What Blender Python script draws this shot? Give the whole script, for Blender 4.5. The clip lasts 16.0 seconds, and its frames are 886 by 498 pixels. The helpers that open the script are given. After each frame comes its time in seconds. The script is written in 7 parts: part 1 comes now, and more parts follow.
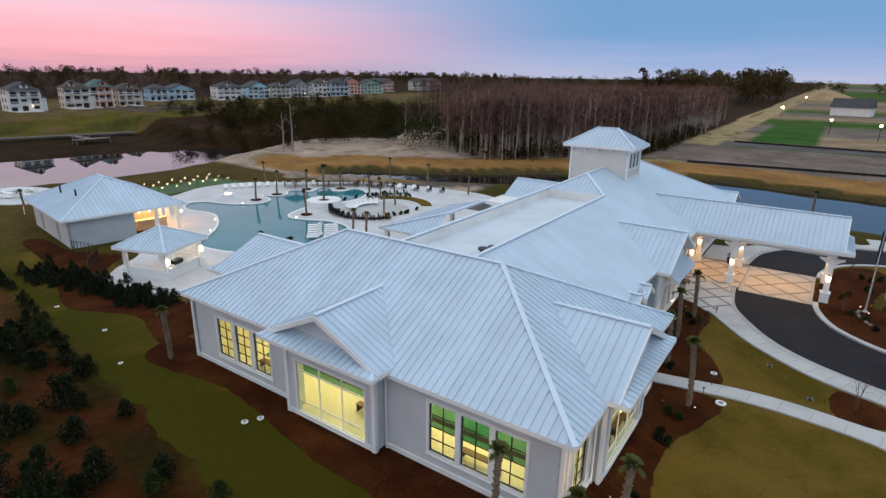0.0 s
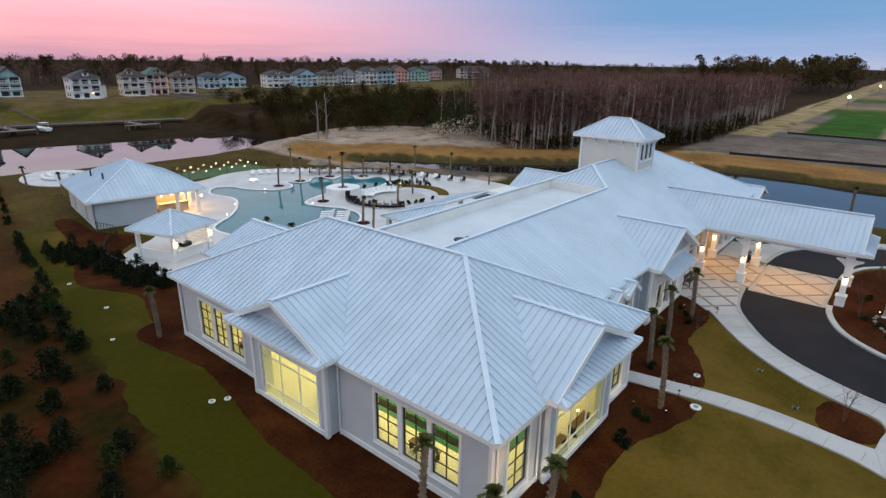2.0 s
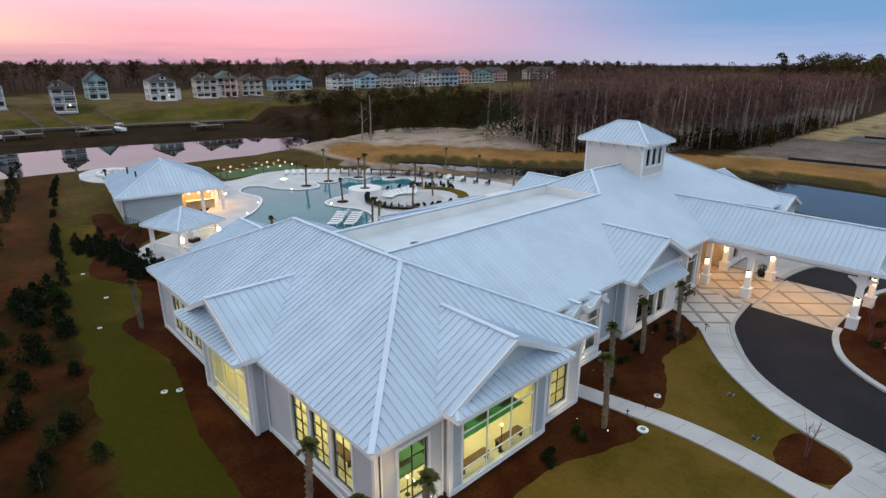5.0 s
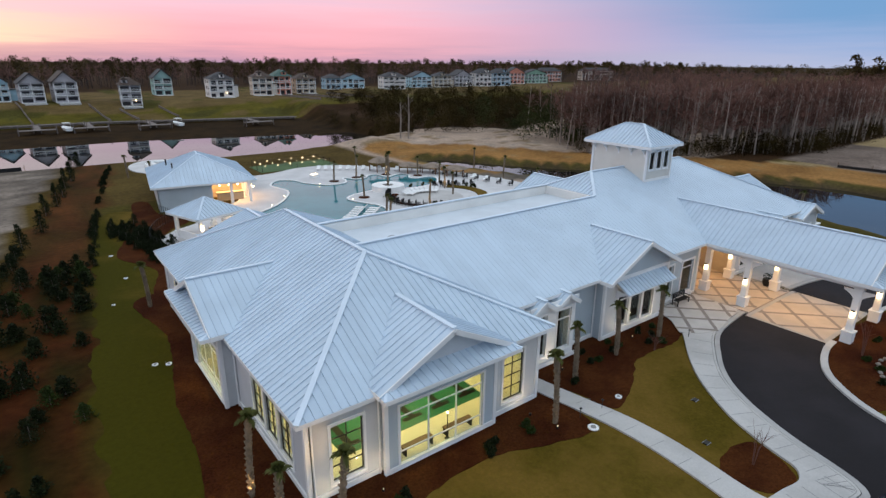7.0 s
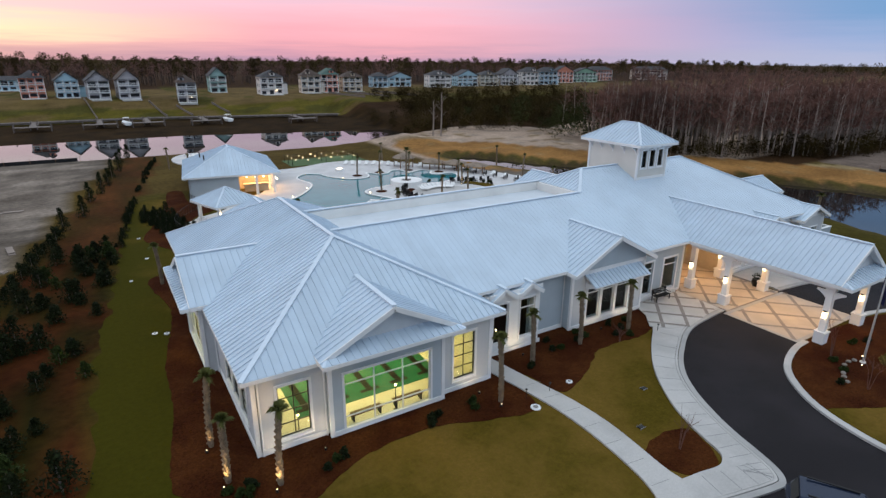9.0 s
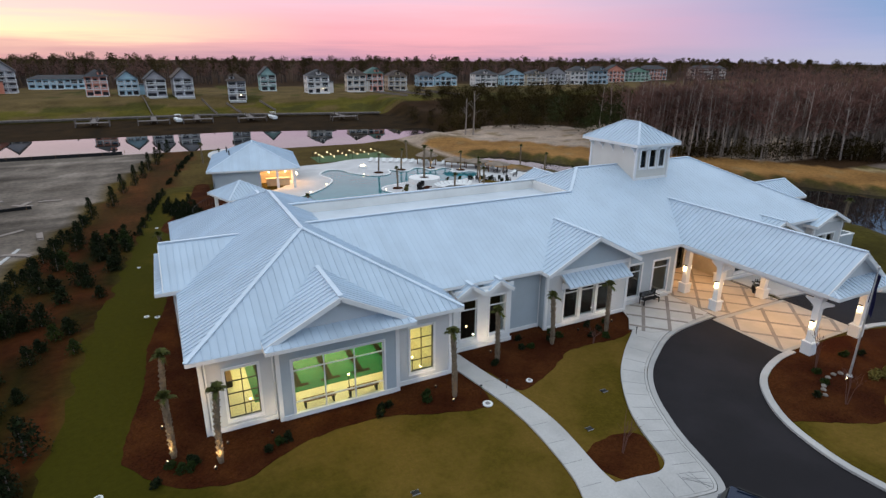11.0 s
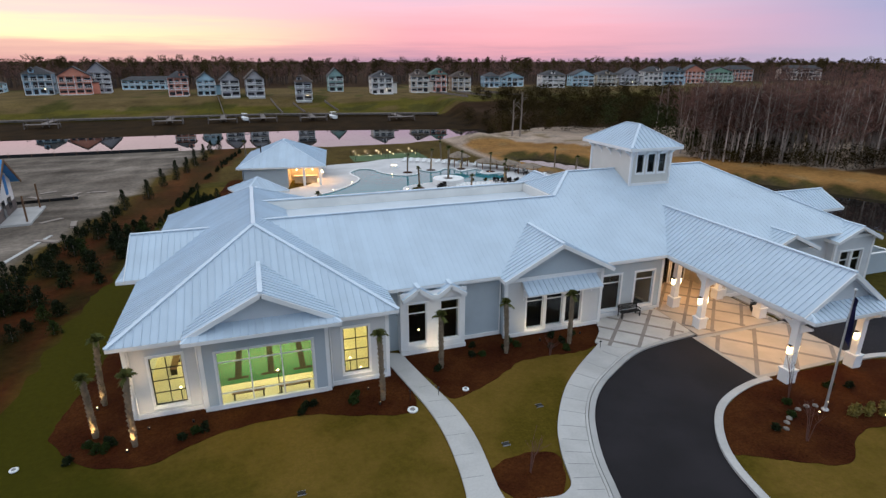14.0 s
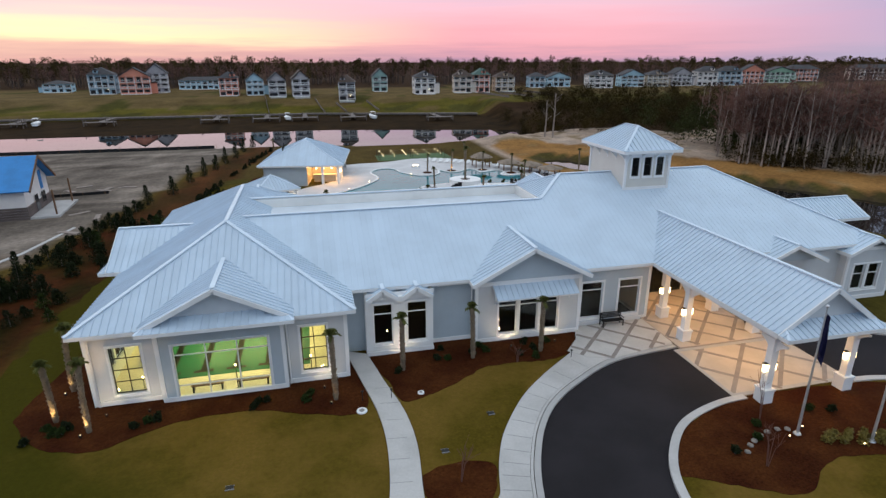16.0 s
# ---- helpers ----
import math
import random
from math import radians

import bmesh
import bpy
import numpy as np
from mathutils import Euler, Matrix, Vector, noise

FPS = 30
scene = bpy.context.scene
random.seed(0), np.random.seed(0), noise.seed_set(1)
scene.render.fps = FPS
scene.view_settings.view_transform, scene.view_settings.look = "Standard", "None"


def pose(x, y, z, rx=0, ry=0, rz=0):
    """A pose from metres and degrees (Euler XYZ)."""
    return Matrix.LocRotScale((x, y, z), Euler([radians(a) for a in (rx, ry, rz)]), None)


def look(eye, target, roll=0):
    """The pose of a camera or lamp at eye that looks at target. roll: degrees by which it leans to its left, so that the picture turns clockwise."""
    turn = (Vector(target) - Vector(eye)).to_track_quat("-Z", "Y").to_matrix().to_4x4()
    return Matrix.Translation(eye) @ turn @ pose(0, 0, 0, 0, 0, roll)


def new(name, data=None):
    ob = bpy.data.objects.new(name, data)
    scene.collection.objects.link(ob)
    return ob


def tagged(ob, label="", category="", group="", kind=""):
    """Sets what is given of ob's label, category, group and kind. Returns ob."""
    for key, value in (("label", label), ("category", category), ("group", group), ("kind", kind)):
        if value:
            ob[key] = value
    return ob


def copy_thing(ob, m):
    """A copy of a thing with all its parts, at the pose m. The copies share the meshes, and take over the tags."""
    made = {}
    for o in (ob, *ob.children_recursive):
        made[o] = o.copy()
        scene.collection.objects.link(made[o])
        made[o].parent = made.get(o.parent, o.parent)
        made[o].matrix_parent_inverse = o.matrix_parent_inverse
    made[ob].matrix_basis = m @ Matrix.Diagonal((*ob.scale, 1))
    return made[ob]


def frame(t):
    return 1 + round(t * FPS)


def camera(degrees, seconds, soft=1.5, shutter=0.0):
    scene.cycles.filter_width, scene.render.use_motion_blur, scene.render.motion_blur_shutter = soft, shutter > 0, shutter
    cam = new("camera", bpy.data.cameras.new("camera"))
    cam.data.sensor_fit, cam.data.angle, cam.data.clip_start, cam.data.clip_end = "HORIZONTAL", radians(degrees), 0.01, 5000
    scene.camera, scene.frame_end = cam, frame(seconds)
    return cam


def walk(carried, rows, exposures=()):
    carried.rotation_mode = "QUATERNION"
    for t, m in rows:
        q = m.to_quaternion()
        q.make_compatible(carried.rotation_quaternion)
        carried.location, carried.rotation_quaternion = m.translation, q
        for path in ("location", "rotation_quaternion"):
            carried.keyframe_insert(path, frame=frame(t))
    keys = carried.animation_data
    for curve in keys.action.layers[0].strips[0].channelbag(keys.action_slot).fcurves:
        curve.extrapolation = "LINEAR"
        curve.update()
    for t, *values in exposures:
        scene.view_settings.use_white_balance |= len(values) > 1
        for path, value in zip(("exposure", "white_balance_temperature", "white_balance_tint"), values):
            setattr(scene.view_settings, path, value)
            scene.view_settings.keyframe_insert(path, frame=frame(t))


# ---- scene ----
cam = camera(77.1, 16.0, soft=1.4)
PATH = [
    (0, (-18.468, -6.596, 18.382), (-16.897, -5.513, 17.783), 0.8),
    (0.5, (-17.706, -7.475, 18.393), (-16.164, -6.357, 17.784), 0.8),
    (1, (-16.993, -8.387, 18.414), (-15.481, -7.238, 17.786), 0.7),
    (1.5, (-16.257, -9.285, 18.427), (-14.774, -8.105, 17.787), 0.7),
    (2, (-15.448, -10.151, 18.443), (-13.992, -8.938, 17.804), 0.7),
    (2.5, (-14.542, -11.004, 18.491), (-13.114, -9.757, 17.852), 0.7),
    (3, (-13.681, -11.827, 18.544), (-12.283, -10.549, 17.901), 0.7),
    (3.5, (-12.759, -12.641, 18.558), (-11.392, -11.331, 17.913), 0.7),
    (4, (-11.896, -13.412, 18.567), (-10.559, -12.073, 17.92), 0.7),
    (6.3, (-8.318, -17.416, 18.666), (-7.115, -15.949, 18.035), 0.3),
    (6.5, (-7.986, -17.85, 18.67), (-6.804, -16.368, 18.031), 0.6),
    (7, (-7.379, -19.189, 18.714), (-6.231, -17.68, 18.076), 0.5),
    (7.5, (-6.798, -20.644, 18.735), (-5.687, -19.108, 18.097), 0.5),
    (8, (-6.121, -21.954, 18.771), (-5.047, -20.393, 18.129), 0.5),
    (8.5, (-5.315, -23.113, 18.792), (-4.277, -21.529, 18.149), 0.5),
    (9, (-4.43, -24.176, 18.845), (-3.428, -22.569, 18.201), 0.5),
    (11.5, (1.218, -27.704, 18.739), (2.025, -25.993, 18.091), 0.3),
    (12, (2.471, -28.216, 18.741), (3.239, -26.486, 18.092), 0.2),
    (12.5, (3.751, -28.625, 18.743), (4.478, -26.878, 18.096), 0.2),
    (13, (4.993, -29.01, 18.708), (5.681, -27.246, 18.063), 0.2),
    (13.5, (6.275, -29.355, 18.681), (6.923, -27.576, 18.036), 0.2),
    (14, (7.588, -29.673, 18.663), (8.196, -27.88, 18.018), 0.1),
    (14.5, (8.866, -29.98, 18.624), (9.432, -28.173, 17.978), 0.1),
    (15, (10.208, -30.24, 18.615), (10.732, -28.422, 17.968), 0.0),
    (15.5, (11.548, -30.499, 18.605), (12.029, -28.668, 17.961), -0.0),
    (16, (12.811, -30.771, 18.637), (13.25, -28.93, 17.993), -0.1),
]
walk(cam, [(t, look(eye, target, roll)) for t, eye, target, roll in PATH])

# ---- world: dusk sky after sunset ----
def node(tree, kind, **values):
    n = tree.nodes.new(kind)
    for key, value in values.items():
        if key in n.inputs:
            n.inputs[key].default_value = value
    return n


def ramp(tree, stops, fac):
    n = tree.nodes.new("ShaderNodeValToRGB")
    els = n.color_ramp.elements
    while len(els) < len(stops):
        els.new(0.5)
    for el, (at, col) in zip(els, stops):
        el.position, el.color = at, (*col, 1)
    tree.links.new(fac, n.inputs["Fac"])
    return n.outputs["Color"]


def mix(tree, fac, a, b, kind="MIX"):
    n = tree.nodes.new("ShaderNodeMix")
    n.data_type, n.blend_type = "RGBA", kind
    for sock, v in ((n.inputs["Factor"], fac), (n.inputs["A"], a), (n.inputs["B"], b)):
        if isinstance(v, (int, float)):
            sock.default_value = v
        elif isinstance(v, tuple):
            sock.default_value = (*v, 1)
        else:
            tree.links.new(v, sock)
    return n.outputs["Result"]


def spread(tree, value, a, b, c=0.0, d=1.0):
    n = tree.nodes.new("ShaderNodeMapRange")
    n.interpolation_type = "SMOOTHSTEP"
    for key, v in (("From Min", a), ("From Max", b), ("To Min", c), ("To Max", d)):
        n.inputs[key].default_value = v
    tree.links.new(value, n.inputs["Value"])
    return n.outputs["Result"]


world = bpy.data.worlds.new("dusk_sky")
scene.world = world
world.use_nodes = True
wt = world.node_tree
wt.nodes.clear()
coord = wt.nodes.new("ShaderNodeTexCoord")
split = wt.nodes.new("ShaderNodeSeparateXYZ")
wt.links.new(coord.outputs["Generated"], split.inputs[0])
toward = wt.nodes.new("ShaderNodeVectorMath")
toward.operation = "DOT_PRODUCT"
toward.inputs[1].default_value = (-0.55, 0.835, 0.0)
wt.links.new(coord.outputs["Generated"], toward.inputs[0])
stretch = wt.nodes.new("ShaderNodeMapping")
stretch.inputs["Scale"].default_value = (1.6, 1.6, 26.0)
wt.links.new(coord.outputs["Generated"], stretch.inputs["Vector"])
streak = node(wt, "ShaderNodeTexNoise", Scale=2.2, Detail=4.0, Roughness=0.55)
wt.links.new(stretch.outputs[0], streak.inputs["Vector"])
el = wt.nodes.new("ShaderNodeMath")
el.operation = "MULTIPLY_ADD"
el.inputs[1].default_value = 0.055
wt.links.new(streak.outputs["Fac"], el.inputs[0])
shifted = wt.nodes.new("ShaderNodeMath")
shifted.operation = "SUBTRACT"
shifted.inputs[1].default_value = 0.0275
wt.links.new(split.outputs["Z"], shifted.inputs[0])
wt.links.new(shifted.outputs[0], el.inputs[2])
height = el.outputs[0]
glow = ramp(wt, [(0.0, (0.74, 0.40, 0.38)), (0.020, (0.95, 0.58, 0.46)), (0.034, (1.30, 1.02, 0.58)), (0.050, (1.24, 0.96, 0.62)), (0.064, (1.12, 0.79, 0.69)), (0.085, (1.04, 0.69, 0.71)), (0.11, (1.02, 0.73, 0.77)), (0.15, (1.05, 0.88, 0.88)), (0.30, (0.85, 0.86, 0.94)), (0.6, (0.79, 0.90, 1.02))], height)
pink = ramp(wt, [(0.0, (0.50, 0.30, 0.42)), (0.025, (0.90, 0.42, 0.48)), (0.055, (1.02, 0.49, 0.56)), (0.085, (0.97, 0.57, 0.66)), (0.115, (0.76, 0.57, 0.74)), (0.165, (0.95, 0.82, 0.90)), (0.30, (0.74, 0.78, 0.92)), (0.6, (0.79, 0.90, 1.02))], height)
blue = ramp(wt, [(0.0, (0.46, 0.50, 0.68)), (0.03, (0.32, 0.43, 0.68)), (0.07, (0.19, 0.36, 0.62)), (0.12, (0.17, 0.35, 0.61)), (0.21, (0.22, 0.37, 0.63)), (0.31, (0.52, 0.64, 0.82)), (0.42, (0.84, 0.91, 1.02)), (0.6, (0.79, 0.90, 1.02))], height)
side = toward.outputs["Value"]
sky = mix(wt, spread(wt, side, 0.62, 1.0), mix(wt, spread(wt, side, -0.25, 0.55), blue, pink), glow)
ground_tone = mix(wt, spread(wt, split.outputs["Z"], -0.03, 0.0), (0.05, 0.045, 0.03), sky)
back = node(wt, "ShaderNodeBackground", Strength=1.05)
wt.links.new(ground_tone, back.inputs["Color"])
out = wt.nodes.new("ShaderNodeOutputWorld")
wt.links.new(back.outputs[0], out.inputs["Surface"])


def lamp(name, kind, place, energy, colour, size=0.2, size_y=None, aim=None, spot=60):
    data = bpy.data.lights.new(name, kind)
    data.energy, data.color = energy, colour
    if kind == "AREA":
        data.size = size
        if size_y:
            data.shape, data.size_y = "RECTANGLE", size_y
    else:
        data.shadow_soft_size = size
    if kind == "SPOT":
        data.spot_size, data.spot_blend = radians(spot), 0.6
    ob = new(name, data)
    ob.matrix_world = look(place, aim if aim else (place[0], place[1] + 0.001, place[2] - 1))
    return ob


# ---- materials ----
def surf(name, base, rough=0.6, metal=0.0, grain=12.0, stain=0.5, vary=0.25, bump=0.15, second=None, emit=None, strength=0.0, lift=0.05, spec=0.5, per_piece=0.0, speck=0.0, drift=None):
    m = bpy.data.materials.new(name)
    m.use_nodes = True
    t = m.node_tree
    b = t.nodes["Principled BSDF"]
    tc = t.nodes.new("ShaderNodeTexCoord")
    n1 = node(t, "ShaderNodeTexNoise", Scale=grain, Detail=5.0, Roughness=0.6)
    n2 = node(t, "ShaderNodeTexNoise", Scale=stain, Detail=4.0, Roughness=0.6)
    for n in (n1, n2):
        t.links.new(tc.outputs["Object"], n.inputs["Vector"])
    dark = tuple(c * (1 - vary) for c in base)
    light = second if second else tuple(min(1.0, c * (1 + vary)) for c in base)
    col = mix(t, spread(t, n2.outputs["Fac"], 0.35, 0.65), dark, light)
    col = mix(t, spread(t, n1.outputs["Fac"], 0.3, 0.7, 0.0, 0.55), col, base)
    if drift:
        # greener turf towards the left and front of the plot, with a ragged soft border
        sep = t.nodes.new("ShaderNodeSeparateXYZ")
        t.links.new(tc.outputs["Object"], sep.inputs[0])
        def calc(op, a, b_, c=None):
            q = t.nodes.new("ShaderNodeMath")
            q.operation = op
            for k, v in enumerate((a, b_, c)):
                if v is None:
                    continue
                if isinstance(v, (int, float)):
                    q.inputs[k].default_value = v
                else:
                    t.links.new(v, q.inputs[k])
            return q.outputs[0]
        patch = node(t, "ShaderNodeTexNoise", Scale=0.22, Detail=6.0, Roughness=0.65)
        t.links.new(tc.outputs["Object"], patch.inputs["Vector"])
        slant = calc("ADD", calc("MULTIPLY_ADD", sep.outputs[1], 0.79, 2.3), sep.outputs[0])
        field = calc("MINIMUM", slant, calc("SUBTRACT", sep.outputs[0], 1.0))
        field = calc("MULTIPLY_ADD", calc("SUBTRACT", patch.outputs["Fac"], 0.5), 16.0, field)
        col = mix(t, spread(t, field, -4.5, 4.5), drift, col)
    if speck:
        fine = node(t, "ShaderNodeTexNoise", Scale=grain * 0.45, Detail=8.0, Roughness=0.75)
        t.links.new(tc.outputs["Object"], fine.inputs["Vector"])
        col = mix(t, 1.0, col, ramp(t, [(0.32, (1 - speck,) * 3), (0.68, (1 + speck,) * 3)], fine.outputs["Fac"]), "MULTIPLY")
    if per_piece:
        info = t.nodes.new("ShaderNodeObjectInfo")
        shade = spread(t, info.outputs["Random"], 0.0, 1.0, 1 - per_piece, 1.0)
        grey = t.nodes.new("ShaderNodeCombineColor")
        for k in range(3):
            t.links.new(shade, grey.inputs[k])
        col = mix(t, 1.0, col, grey.outputs[0], "MULTIPLY")
    t.links.new(col, b.inputs["Base Color"])
    b.inputs["Roughness"].default_value = rough
    b.inputs["Metallic"].default_value = metal
    b.inputs["Specular IOR Level"].default_value = spec
    if bump:
        bp = node(t, "ShaderNodeBump", Strength=bump, Distance=lift)
        t.links.new(n1.outputs["Fac"], bp.inputs["Height"])
        t.links.new(bp.outputs[0], b.inputs["Normal"])
    if emit:
        b.inputs["Emission Color"].default_value = (*emit, 1)
        b.inputs["Emission Strength"].default_value = strength
    return m


def glass(name, tint=(0.9, 0.95, 0.95), rough=0.02):
    m = bpy.data.materials.new(name)
    m.use_nodes = True
    t = m.node_tree
    t.nodes.clear()
    clear = node(t, "ShaderNodeBsdfTransparent", Color=(*tint, 1))
    gloss = node(t, "ShaderNodeBsdfGlossy", Color=(1, 1, 1, 1), Roughness=rough)
    weight = node(t, "ShaderNodeLayerWeight", Blend=0.5)
    power = t.nodes.new("ShaderNodeMath")
    power.operation = "POWER"
    power.inputs[1].default_value = 4.0
    t.links.new(weight.outputs["Facing"], power.inputs[0])
    amount = spread(t, power.outputs[0], 0.0, 1.0, 0.03, 0.6)
    mx = t.nodes.new("ShaderNodeMixShader")
    t.links.new(amount, mx.inputs[0])
    t.links.new(clear.outputs[0], mx.inputs[1])
    t.links.new(gloss.outputs[0], mx.inputs[2])
    o = t.nodes.new("ShaderNodeOutputMaterial")
    t.links.new(mx.outputs[0], o.inputs[0])
    return m


METAL_ROOF = surf("painted_metal_roof", (0.53, 0.63, 0.73), 0.42, 0.0, 30, 0.35, 0.06, 0.03, per_piece=0.06)
ROOF_TRIM = surf("roof_trim_metal", (0.62, 0.71, 0.80), 0.4, 0.0, 30, 0.4, 0.05, 0.03)
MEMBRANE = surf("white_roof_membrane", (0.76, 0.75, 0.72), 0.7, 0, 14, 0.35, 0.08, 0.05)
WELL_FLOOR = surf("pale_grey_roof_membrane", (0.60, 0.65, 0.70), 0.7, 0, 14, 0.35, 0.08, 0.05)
SIDING = surf("pale_grey_siding", (0.575, 0.59, 0.60), 0.6, 0, 25, 0.4, 0.06, 0.06, speck=0.04)
SIDING_BLUE = surf("blue_grey_siding", (0.43, 0.485, 0.52), 0.6, 0, 25, 0.4, 0.06, 0.06)
WHITE = surf("white_painted_trim", (0.80, 0.80, 0.79), 0.5, 0, 30, 0.6, 0.05, 0.04)
DARK_FRAME = surf("dark_bronze_muntin", (0.035, 0.033, 0.03), 0.4, 0.3, 30, 1, 0.2, 0.03)
CONCRETE = surf("pale_concrete", (0.46, 0.445, 0.43), 0.8, 0, 18, 0.35, 0.12, 0.12, speck=0.08)
KERB = surf("kerb_concrete", (0.38, 0.37, 0.36), 0.8, 0, 18, 0.5, 0.10, 0.12)
JOINT = surf("concrete_joint", (0.25, 0.25, 0.25), 0.9, 0, 18, 0.5, 0.10, 0.1)
ASPHALT = surf("asphalt", (0.019, 0.0165, 0.019), 0.9, 0, 60, 0.18, 0.25, 0.3, spec=0.2, speck=0.15)
PAVER = surf("tan_stamped_concrete", (0.47, 0.40, 0.33), 0.75, 0, 14, 0.5, 0.10, 0.12)
PAVER_GREY = surf("grey_stamped_concrete", (0.50, 0.48, 0.455), 0.75, 0, 14, 0.5, 0.10, 0.12, speck=0.08)
BAND = surf("brown_paver_band", (0.24, 0.21, 0.19), 0.8, 0, 20, 0.8, 0.15, 0.15)
DECK = surf("white_pool_deck", (0.56, 0.55, 0.55), 0.75, 0, 16, 0.3, 0.10, 0.1)
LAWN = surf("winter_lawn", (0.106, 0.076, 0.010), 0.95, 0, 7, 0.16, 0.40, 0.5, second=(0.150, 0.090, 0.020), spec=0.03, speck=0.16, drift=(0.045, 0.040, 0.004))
TOWER = surf("cream_tower_siding", (0.66, 0.63, 0.57), 0.6, 0, 25, 0.4, 0.05, 0.05)
LAWN_DARK = surf("green_winter_lawn", (0.058, 0.052, 0.004), 0.95, 0, 7, 0.12, 0.3, 0.6, second=(0.086, 0.066, 0.009), spec=0.08, speck=0.35)
MULCH = surf("brown_mulch", (0.055, 0.0145, 0.0055), 0.95, 0, 18, 0.3, 0.45, 0.8, second=(0.069, 0.0235, 0.007), spec=0.03, speck=0.5)
DIRT = surf("grey_dirt", (0.22, 0.19, 0.17), 0.95, 0, 3, 0.10, 0.3, 0.4, spec=0.2)
SHRUB = surf("dark_shrub_leaf", (0.011, 0.017, 0.004), 0.8, 0, 10, 1.5, 0.4, 0.1, spec=0.15)
SHRUB_GREEN = surf("green_shrub_leaf", (0.022, 0.036, 0.006), 0.8, 0, 10, 1.5, 0.35, 0.1, spec=0.15)
PALM_LEAF = surf("palm_frond", (0.075, 0.080, 0.018), 0.7, 0, 10, 1.5, 0.35, 0.1, spec=0.2)
PALM_BARK = surf("palm_bark", (0.20, 0.15, 0.10), 0.9, 0, 14, 2.0, 0.35, 0.6, lift=0.1)
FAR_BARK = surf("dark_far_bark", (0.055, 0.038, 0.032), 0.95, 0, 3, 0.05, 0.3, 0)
BARK = surf("grey_bark", (0.16, 0.13, 0.115), 0.9, 0, 10, 1, 0.3, 0.4)
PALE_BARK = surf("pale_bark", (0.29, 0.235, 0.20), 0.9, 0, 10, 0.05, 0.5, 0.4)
TWIG = surf("brown_twigs", (0.150, 0.078, 0.062), 0.95, 0, 3, 0.03, 0.30, 0, spec=0.05)
# far pines only: lightened and browned, with distance haze put into the colour
PINE = surf("hazed_pine_needles", (0.070, 0.050, 0.020), 0.95, 0, 3, 0.02, 0.5, 0, spec=0.05)
SCRUB = surf("scrub_leaf", (0.034, 0.021, 0.008), 0.95, 0, 3, 0.11, 0.7, 0, spec=0.05, second=(0.052, 0.039, 0.010))
THATCH = surf("grey_thatch", (0.22, 0.17, 0.13), 0.95, 0, 12, 1, 0.3, 0.6)
POOL = surf("pool_water", (0.028, 0.175, 0.205), 0.05, 0, 2.2, 0.15, 0.14, 0.05, spec=0.2)
LANE = surf("black_lane_tile", (0.004, 0.004, 0.004), 0.5, 0, 20, 1, 0.2, 0, spec=0.1)
LAP_POOL = surf("indoor_pool_water", (0.022, 0.115, 0.066), 0.22, 0, 2.5, 0.4, 0.12, 0.05, spec=0.1)
WATER = surf("still_water", (0.012, 0.011, 0.010), 0.015, 0, 0.8, 0.05, 0.2, 0.0, spec=0.6)
WATER.node_tree.nodes["Principled BSDF"].inputs["IOR"].default_value = 1.33
INDOOR_FLOOR = surf("cream_pool_deck_tile", (0.62, 0.56, 0.42), 0.5, 0, 8, 0.6, 0.1, 0.05)
INDOOR_WALL = surf("cream_indoor_wall", (0.68, 0.62, 0.46), 0.7, 0, 8, 0.6, 0.06, 0.03)
# near-black base colour paints in the darkness of unlit rooms
ROOM_SHADE = surf("painted_room_darkness", (0.014, 0.013, 0.012), 0.8, 0, 8, 0.6, 0.2, 0.03)
WOOD = surf("brown_wood", (0.15, 0.075, 0.035), 0.6, 0, 14, 1.2, 0.3, 0.15)
BLACK = surf("black_metal", (0.02, 0.02, 0.02), 0.45, 0.5, 30, 2, 0.2, 0.05)
SILVER = surf("silver_pole", (0.62, 0.62, 0.62), 0.35, 0.6, 30, 2, 0.1, 0.03)
NAVY = surf("navy_flag", (0.020, 0.020, 0.09), 0.8, 0, 20, 2, 0.2, 0.1)
STONE = surf("white_rock", (0.24, 0.21, 0.18), 0.85, 0, 10, 2, 0.25, 0.3)
TAN_WALL = surf("tan_wall", (0.42, 0.36, 0.27), 0.7, 0, 14, 0.8, 0.1, 0.1)
WINDOW = glass("window_glass")
LIT = surf("warm_lamp_glass", (0.9, 0.8, 0.6), 0.4, 0, 20, 2, 0.03, 0, emit=(1.0, 0.72, 0.36), strength=9.0)
LIT_SOFT = surf("soft_lamp_glass", (0.9, 0.8, 0.6), 0.4, 0, 20, 2, 0.03, 0, emit=(1.0, 0.78, 0.45), strength=7.0)


# ---- mesh helpers ----
def thing(name, label, category, group="", kind="", at=None):
    ob = new(name)
    if at is not None:
        ob.matrix_world = at
    return tagged(ob, label, category, group, kind)


def part(name, bm, material, parent, label="", smooth=False):
    me = bpy.data.meshes.new(name)
    bm.to_mesh(me)
    bm.free()
    me.materials.append(material)
    if smooth:
        for p in me.polygons:
            p.use_smooth = True
    ob = new(name, me)
    ob.parent = parent
    return tagged(ob, label)


def raw(name, verts, faces, material, parent=None, label="", category="", kind="", group=""):
    me = bpy.data.meshes.new(name)
    me.from_pydata([tuple(v) for v in verts], [], faces)
    me.materials.append(material)
    ob = new(name, me)
    if parent is not None:
        ob.parent = parent
    return tagged(ob, label, category, group, kind)


